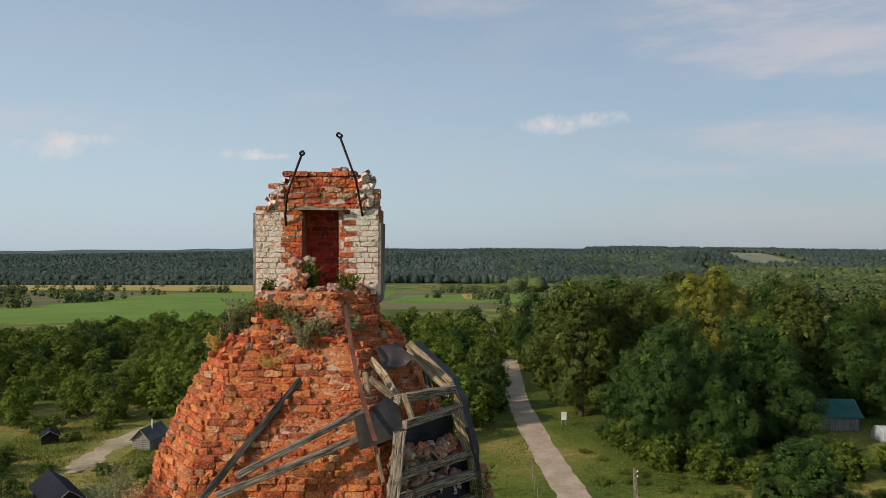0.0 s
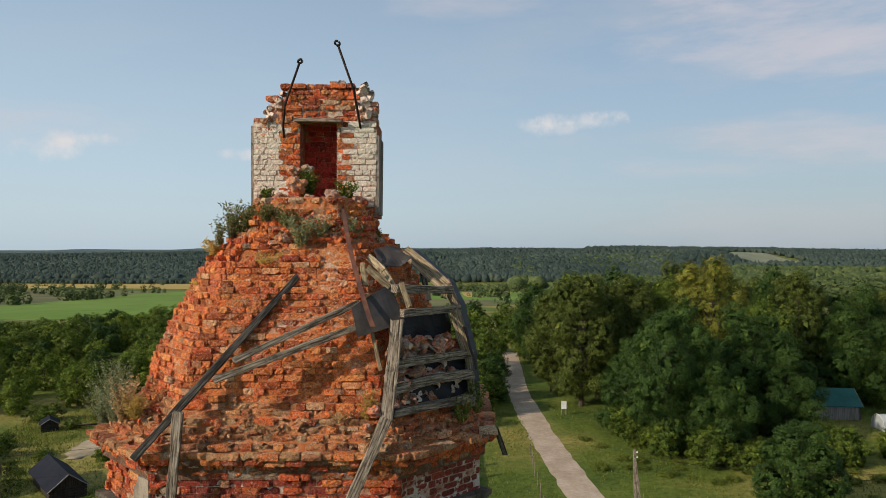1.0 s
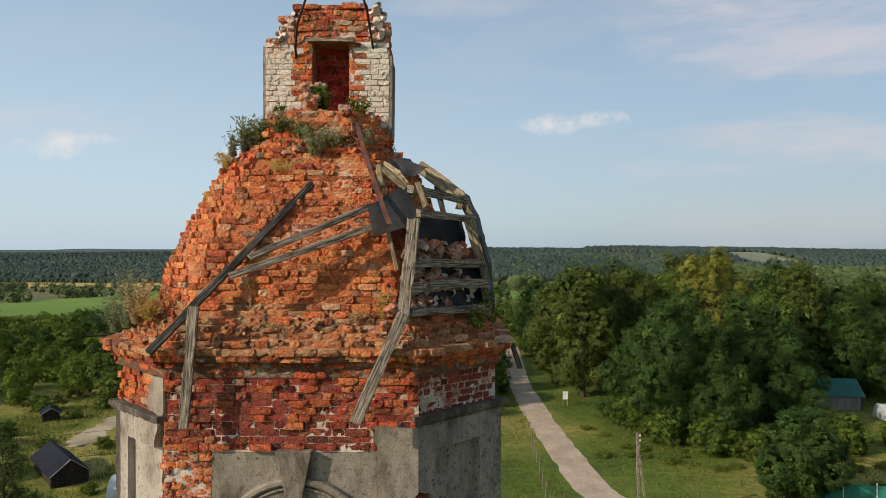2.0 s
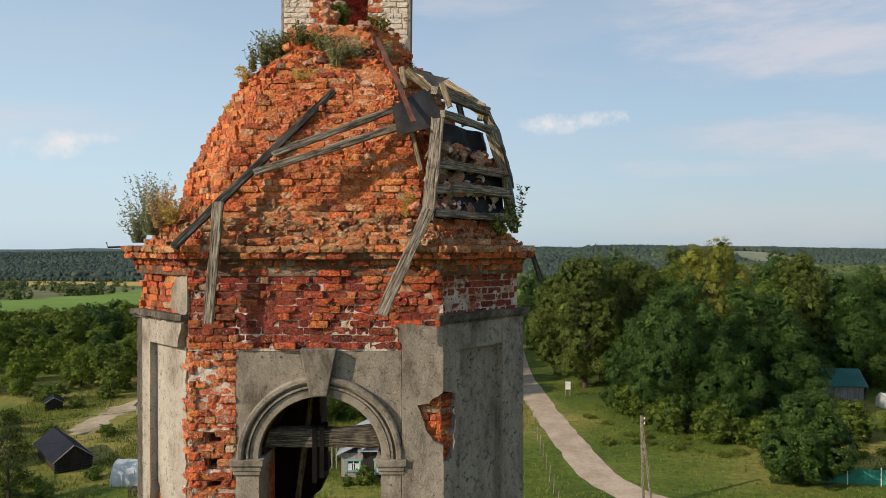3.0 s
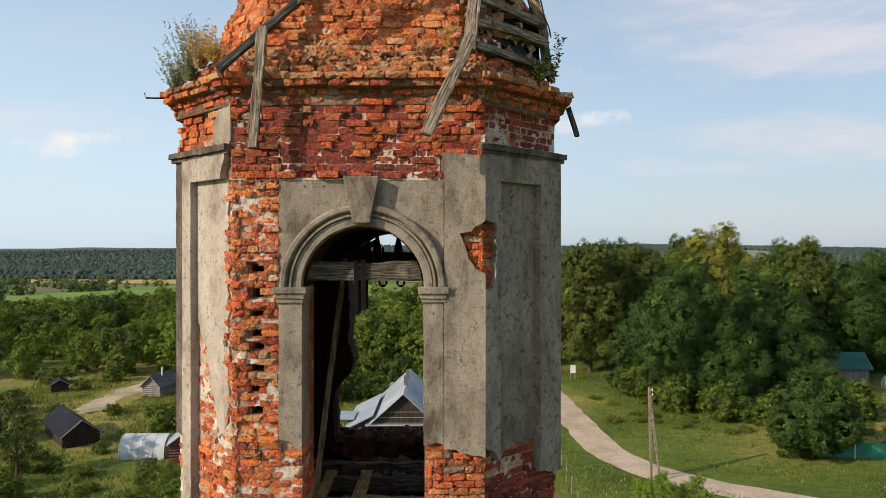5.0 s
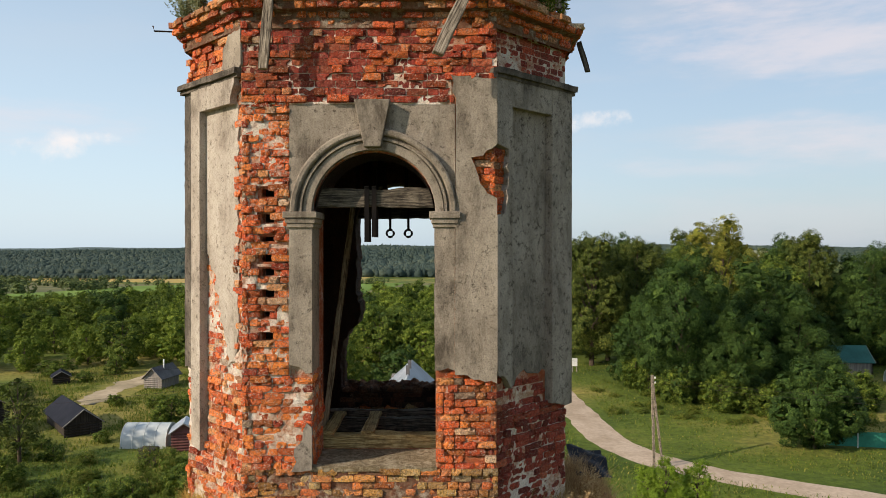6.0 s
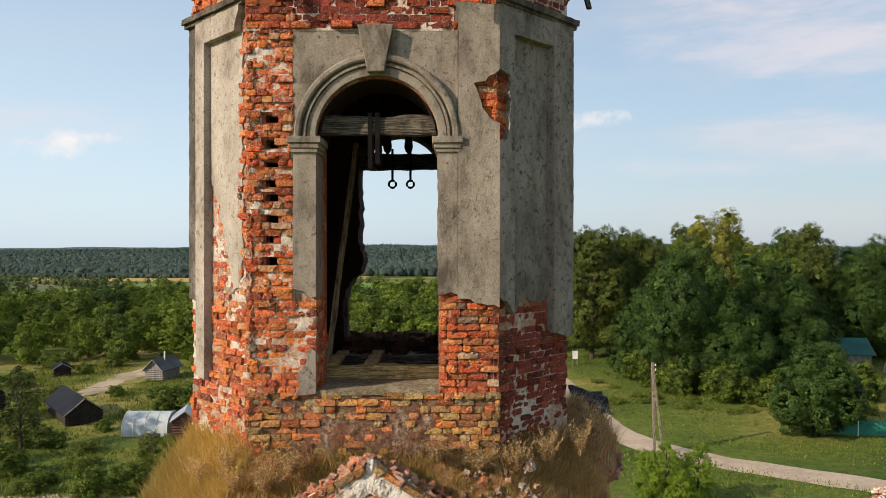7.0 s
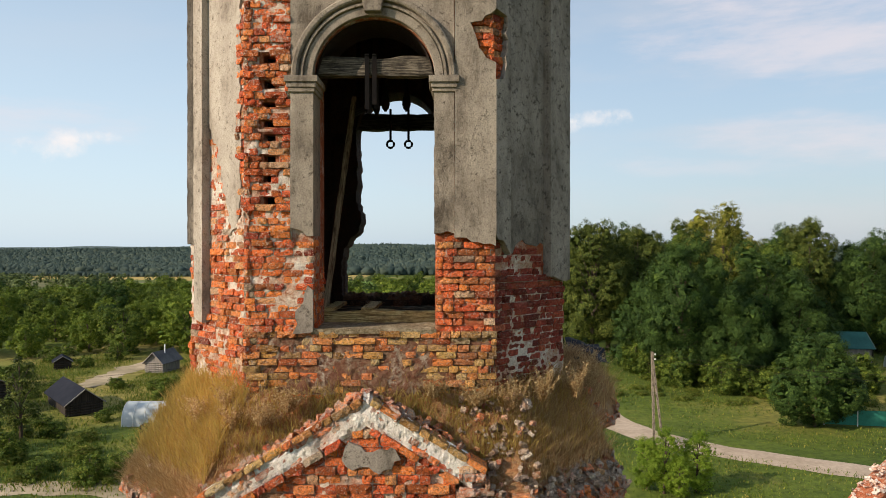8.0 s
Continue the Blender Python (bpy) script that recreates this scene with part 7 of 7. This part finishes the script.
def hut(name, label, x, y, w, ln, eave, ridge, turn, wall_mat, roof_mat, pipe=False, category="shed"):
    """A small gabled outbuilding: walls, gables, roof, a door."""
    ob = thing(name, label, category)
    bm = bmesh.new()
    box(bm, -w / 2, w / 2, 0, ln, -0.4, eave)
    part("wall", bm, wall_mat, ob)
    bm = bmesh.new()
    gable_wall(bm, -w / 2, w / 2, -0.02, eave, ridge - 0.02)
    part("gable", bm, wall_mat, ob)
    bm = bmesh.new()
    gable_wall(bm, -w / 2, w / 2, ln - 0.08, eave, ridge - 0.02)
    part("gable", bm, wall_mat, ob)
    bm = bmesh.new()
    gable_roof(bm, -w / 2, w / 2, 0, ln, eave, ridge, 0.3)
    roof2 = part("roof", bm, roof_mat, ob)
    for i in range(int(eave / 0.22)):
        bm = bmesh.new()
        tube(bm, [Vector((-w / 2 - 0.12, -0.02, 0.12 + i * 0.22)), Vector((w / 2 + 0.12, -0.02, 0.12 + i * 0.22))], [0.1, 0.1], 8)
        part("log", bm, wall_mat, ob)
    bm = bmesh.new()
    for sgn in (-1, 1):
        tube(bm, [Vector((0, -0.33, ridge + 0.03)), Vector((sgn * (w / 2 + 0.3), -0.33, eave - 0.3 * (ridge - eave) / (w / 2) + 0.03))], [0.05, 0.05], 4)
    part("barge_board", bm, M_GREYBOARD, ob)
    if pipe:
        rod("stove_pipe", [(0.3, ln * 0.45, ridge - 0.3), (0.3, ln * 0.45, ridge + 0.75)], 0.08, M_WHITE_PAINT, "", "", parent=ob)
    ob.matrix_basis = Matrix.Translation((x, y, ground(x, y))) @ Matrix.Rotation(radians(turn), 4, "Z")
    return ob


hut("log_shed", "small grey log bathhouse with a stove pipe", -33.8, 81.4, 2.0, 3.6, 1.35, 2.35, -11, M_GREYBOARD, M_SLATE, True)
hut("tar_shed", "low shed with a black felt roof", -31.7, 61.4, 2.7, 7.2, 1.15, 2.2, 40, M_LOG, M_ROOFDARK)
hut("red_shed", "dark shed with a dull red roof", -40.2, 61.5, 4.5, 5.0, 2.1, 3.4, 70, M_LOG, M_ROOFRED)
hut("garden_shed", "small brown garden shed", -21.4, 56.6, 1.7, 2.0, 1.6, 2.2, 15, M_ROOFRED, M_ROOFTIN)
hut("green_roof_house", "far house with a green metal roof behind the grove", 51.9, 91.5, 4.6, 5.2, 1.9, 3.5, 84, M_GREYBOARD, M_ROOFGREEN, category="house")
hut("small_shed", "tiny weathered plank shed in the weeds", -45.5, 84.0, 1.6, 1.8, 1.0, 1.5, 30, M_LOG, M_ROOFDARK)
bm = bmesh.new()
box(bm, -23.38, -22.18, 52.76, 53.66, -0.1, 1.25)
bmesh.ops.bevel(bm, geom=bm.edges[:], offset=0.05, segments=1, affect="EDGES")
tagged(part("water_tank", bm, M_LOG), "dark boxy water tank beside the greenhouse", "water tank")

green = thing("greenhouse", "tunnel greenhouse of clear polycarbonate sheets", "greenhouse", (-26.72, 57.30, 0))
GL, GR, GH = 3.6, 1.3, 1.75
for j in range(4):
    bm = bmesh.new()
    a0, a1 = GL * j / 4 + 0.01, GL * (j + 1) / 4 - 0.01
    rows2 = []
    for i in range(15):
        a = math.pi * i / 14
        rows2.append([bm.verts.new((x, GR + GR * -math.cos(a) * r, (GH * math.sin(a) ** 0.75) * r)) for x in (a0, a1) for r in (1.0, 0.985)])
    for p, q in zip(rows2, rows2[1:]):
        bm.faces.new((p[0], p[2], q[2], q[0]))
        bm.faces.new((p[1], q[1], q[3], p[3]))
    part("sheet", bm, M_POLY, green, smooth=True)
for j in range(5):
    bm = bmesh.new()
    tube(bm, [Vector((GL * j / 4, GR - 1.01 * GR * math.cos(math.pi * i / 14), 1.01 * GH * math.sin(math.pi * i / 14) ** 0.75)) for i in range(15)], [0.025] * 15, 5)
    part("hoop", bm, M_WHITE_PAINT, green)
for x in (0.0, GL):
    bm = bmesh.new()
    v = [bm.verts.new((x, GR - GR * math.cos(math.pi * i / 14), GH * math.sin(math.pi * i / 14) ** 0.75)) for i in range(15)]
    bm.faces.new(v)
    part("end_wall", bm, M_POLY, green)

green2 = copy_thing(green, Matrix.Translation((51.4, 83.8, 0)))
green2.scale = (1.5, 1.0, 1.0)
tagged(green2, "tunnel greenhouse beside the green-roofed house")
pole = thing("utility_pole", "weathered wooden utility pole with a leaning prop", "utility pole", (14.2, 52.6, 0))
ob = beam("shaft", (14.2, 52.6, -0.3), (14.05, 52.6, 6.7), 0.18, 0.18, M_WOOD, "", parent=pole)
ob.location -= pole.location
ob = beam("prop", (14.75, 52.2, -0.3), (14.1, 52.6, 6.0), 0.15, 0.15, M_WOOD, "", parent=pole)
ob.location -= pole.location
for dz in (6.55, 6.2):
    bm = bmesh.new()
    bmesh.ops.create_cone(bm, segments=10, radius1=0.06, radius2=0.03, depth=0.14, cap_ends=True)
    ob = part("insulator", bm, M_WHITE_PAINT, pole)
    ob.location = (0.02, -0.13, dz)


def wire(a, b, sag, label="thin overhead wire sagging between poles"):
    bm = bmesh.new()
    a, b = Vector(a), Vector(b)
    tube(bm, [a.lerp(b, i / 16) - Vector((0, 0, sag * 4 * (i / 16) * (1 - i / 16))) for i in range(17)], [0.012] * 17, 4)
    tagged(part("wire", bm, M_IRON), label, "wire", "overhead wires")


wire((14.2, 52.5, 6.5), (47, 51, 5.2), 0.7)
wire((14.2, 52.5, 6.2), (47, 51, 4.6), 0.7)
wire((-60, 48, 6.2), (-20, 55, 6.9), 0.7)
wire((-60, 48, 4.2), (-20, 55, 5.2), 0.7)
sign = thing("notice_board", "white notice board on two posts by the road", "sign", (15.6, 92.2, 0))
bm = bmesh.new()
box(bm, -0.33, 0.33, -0.03, 0.03, 0.8, 1.8)
part("board", bm, M_WHITE_PAINT, sign)
for x in (-0.28, 0.28):
    bm = bmesh.new()
    tube(bm, [Vector((x, 0.06, -0.2)), Vector((x, 0.06, 1.85))], [0.05, 0.05], 6)
    part("post", bm, M_GREYBOARD, sign)
fence = thing("green_fence", "low green mesh-covered garden fence", "fence", (29.5, 58.2, 0))
for i in range(9):
    bm = bmesh.new()
    tube(bm, [Vector((i * 2.4, -i * 0.5, -0.2)), Vector((i * 2.4, -i * 0.5, 1.5))], [0.05, 0.05], 6)
    part("post", bm, M_WHITE_PAINT, fence)
    if i < 8:
        bm = bmesh.new()
        block(bm, Face((i * 2.4, -i * 0.5), (2.4, -0.5)), 0.04, 2.41, -0.02, 0.0, 0.1, 1.3)
        part("panel", bm, M_GREENNET, fence)
for i in range(10):
    x, y = 7.6 + 0.16 * i, 46 + i * 3.1
    bm = bmesh.new()
    tube(bm, [Vector((x, y, -0.2)), Vector((x + 0.05, y, 1.35))], [0.05, 0.045], 6)
    tagged(part("fence_post", bm, M_WOOD), "thin grey wooden fence post in the grass", "fence post", "fence posts along the road")

# the church's broken wall in front of the road
wallf = thing("church_wall", "ruined brick wall top with a white plaster edge", "wall", kind="structure")
WF = Face((8.6, 20.8), (5.2, 2.6))
bm = bmesh.new()
slab(bm, WF, [(0, -1.0), (9, -1.0), (9, 8.4), (5.2, 6.7), (4.7, 6.45), (2.6, 5.1), (0, 3.4)], -0.9, 0.0)
part("wall_core", bm, M_MORTAR, wallf)
rows = courses(WF, 1.5, 7.0, 3.6, 7.4, lambda u, z: z < 3.3 + 0.655 * u, 0.02, 0.04, 0.05)
lay(rows, wallf, M_OCHRE, (8, 15, 7), 200)
rubble("wall_rubble", "white plaster and brick lumps along the wall top", 160, lambda: (lambda u: tuple(WF.at(u, rnd(-0.9, 0.0), 3.44 + 0.655 * u)))(rnd(2.0, 7.0)), M_LIME, 0.4, 1.0)

# ---------- bushes, grass ----------
BIG = make_tree("bush_tree", "big rounded dark green bush by the fence", 7.2, 3.6, 0.0, "deep", 0.11, 14, 1500, 26, 31, "bush")
BIG.location = (28.4, 57.6, 0)
for x, y, s in ((11.7, 42.0, 0.95), (13.7, 42.3, 0.9), (10.9, 42.6, 0.8), (12.3, 41.2, 0.6)):
    tagged(plant(young, x, y, s), "young leafy tree beside the tower", "tree", "young trees by the tower")
weedy = make_tree("shrub", "low light green weeds and nettles", 1.8, 1.9, 0.0, "grass", 0.07, 10, 190, 20, 12, "shrub", 0.13)
weedy.location = (-21, 50, 0)
random.seed(17)
for _ in range(46):
    f = rnd(0, 1)
    x, y = 15.5 + 42 * f + rnd(-2, 2), 86 - 18 * min(1, f * 3) + 12 * max(0, f - 0.3) + rnd(-1.5, 2.5)
    if x < 20 and y > 78:
        continue
    tagged(plant(shrub, x, y, rnd(0.8, 1.5)), group="undergrowth before the grove")
for _ in range(44):
    x, y = rnd(-58, -9), rnd(62, 100)
    if -42 < x < -30 and 66 < y < 92:
        continue
    tagged(plant(shrub, x, y, rnd(0.5, 1.2), None, 0.8), group="shrubs in the gardens")
for _ in range(160):
    x, y = rnd(-56, -13), rnd(44, 76)
    if -29 < x < -20 and 54 < y < 63 or -38 < x < -30 and 58 < y < 72 or abs(x + 40) < 4 and 58 < y < 68:
        continue
    tagged(plant(random.choice((shrub, shrub, weedy)), x, y, rnd(0.25, 0.75), None, rnd(0.5, 0.8)), group="shrubs in the gardens")
for _ in range(60):
    f = rnd(0, 1)
    x, y = 16 + 26 * f + rnd(-2, 2), 76 - 14 * f + rnd(-6, 5)
    if (x - 28) ** 2 + (y - 57.6) ** 2 > 25:
        tagged(plant(weedy, x, y, rnd(0.25, 0.6), None, rnd(0.35, 0.7)), group="weeds in the meadow")
for x, y, s in ((-22.5, 43.5, 0.75), (-20.2, 44.5, 0.7), (-17.0, 45.2, 1.0), (-15.5, 44.5, 0.8), (-18.5, 47, 0.7), (-26, 44, 0.5), (-8.0, 57.5, 0.35), (-6.6, 57.8, 0.62), (-30, 48, 0.8), (-33, 50, 1.0)):
    tagged(plant(shrub, x, y, s), group="shrubs in the gardens")
tagged(plant(birch, -32.4, 53.4, 0.8), "slender birch with drooping branches by the shed", "tree")
for x, y, s in ((-6, 78, 0.8), (-13, 80, 0.9), (-1, 84, 0.9), (4, 92, 1.0), (-19, 82, 0.9), (6.5, 101, 1.0), (5.2, 112, 1.1), (1.5, 100, 1.0), (7.5, 122, 1.2), (-24, 90, 1.0), (16, 140, 1.3), (10, 150, 1.3)):
    tagged(plant(random.choice((willow, alder)), x, y, s), group="thicket behind the village")
rng = np.random.default_rng(9)


def verge(r):
    while True:
        x, y = r.uniform(-48, 62), r.uniform(36, 100) ** 1.0
        if abs(x) < 0.75 * y and not (abs(x - 12.2) < 2.2 and y > 56) and not (y < 58 and x > 12 and abs(y - (55.5 - 0.62 * (x - 13.5))) < 2.6) and not (-41 < x < -34 and y > 71):
            if noise.noise(Vector((x * 0.16, y * 0.16, 2.0))) + r.uniform(-0.5, 0.5) > -0.1:
                return (x, y, ground(x, y))


root = thing("meadow_grass", "tall uneven meadow grass along the road", "grass", kind="stuff")
foliage("grass_blades", blades(70000, verge, 0.06, 0.24, 0.03, rng, 1.3), M_LEAF["grass"], root)


def weedbed(r):
    while True:
        x, y = r.uniform(-52, -9), r.uniform(42, 92)
        if -29 < x < -20 and 54 < y < 62 or -37 < x < -30.5 and 60 < y < 70 or abs(x + 37) < 2.4 and y > 72:
            continue
        if noise.noise(Vector((x * 0.22, y * 0.22, 8.0))) + r.uniform(-0.3, 0.3) > 0.0:
            return (x, y, ground(x, y))


root = thing("tall_weeds", "tall uneven weeds and grass in the gardens", "grass", kind="stuff")
foliage("weed_blades", blades(36000, weedbed, 0.10, 0.40, 0.03, rng, 1.1), M_LEAF["grass"], root)
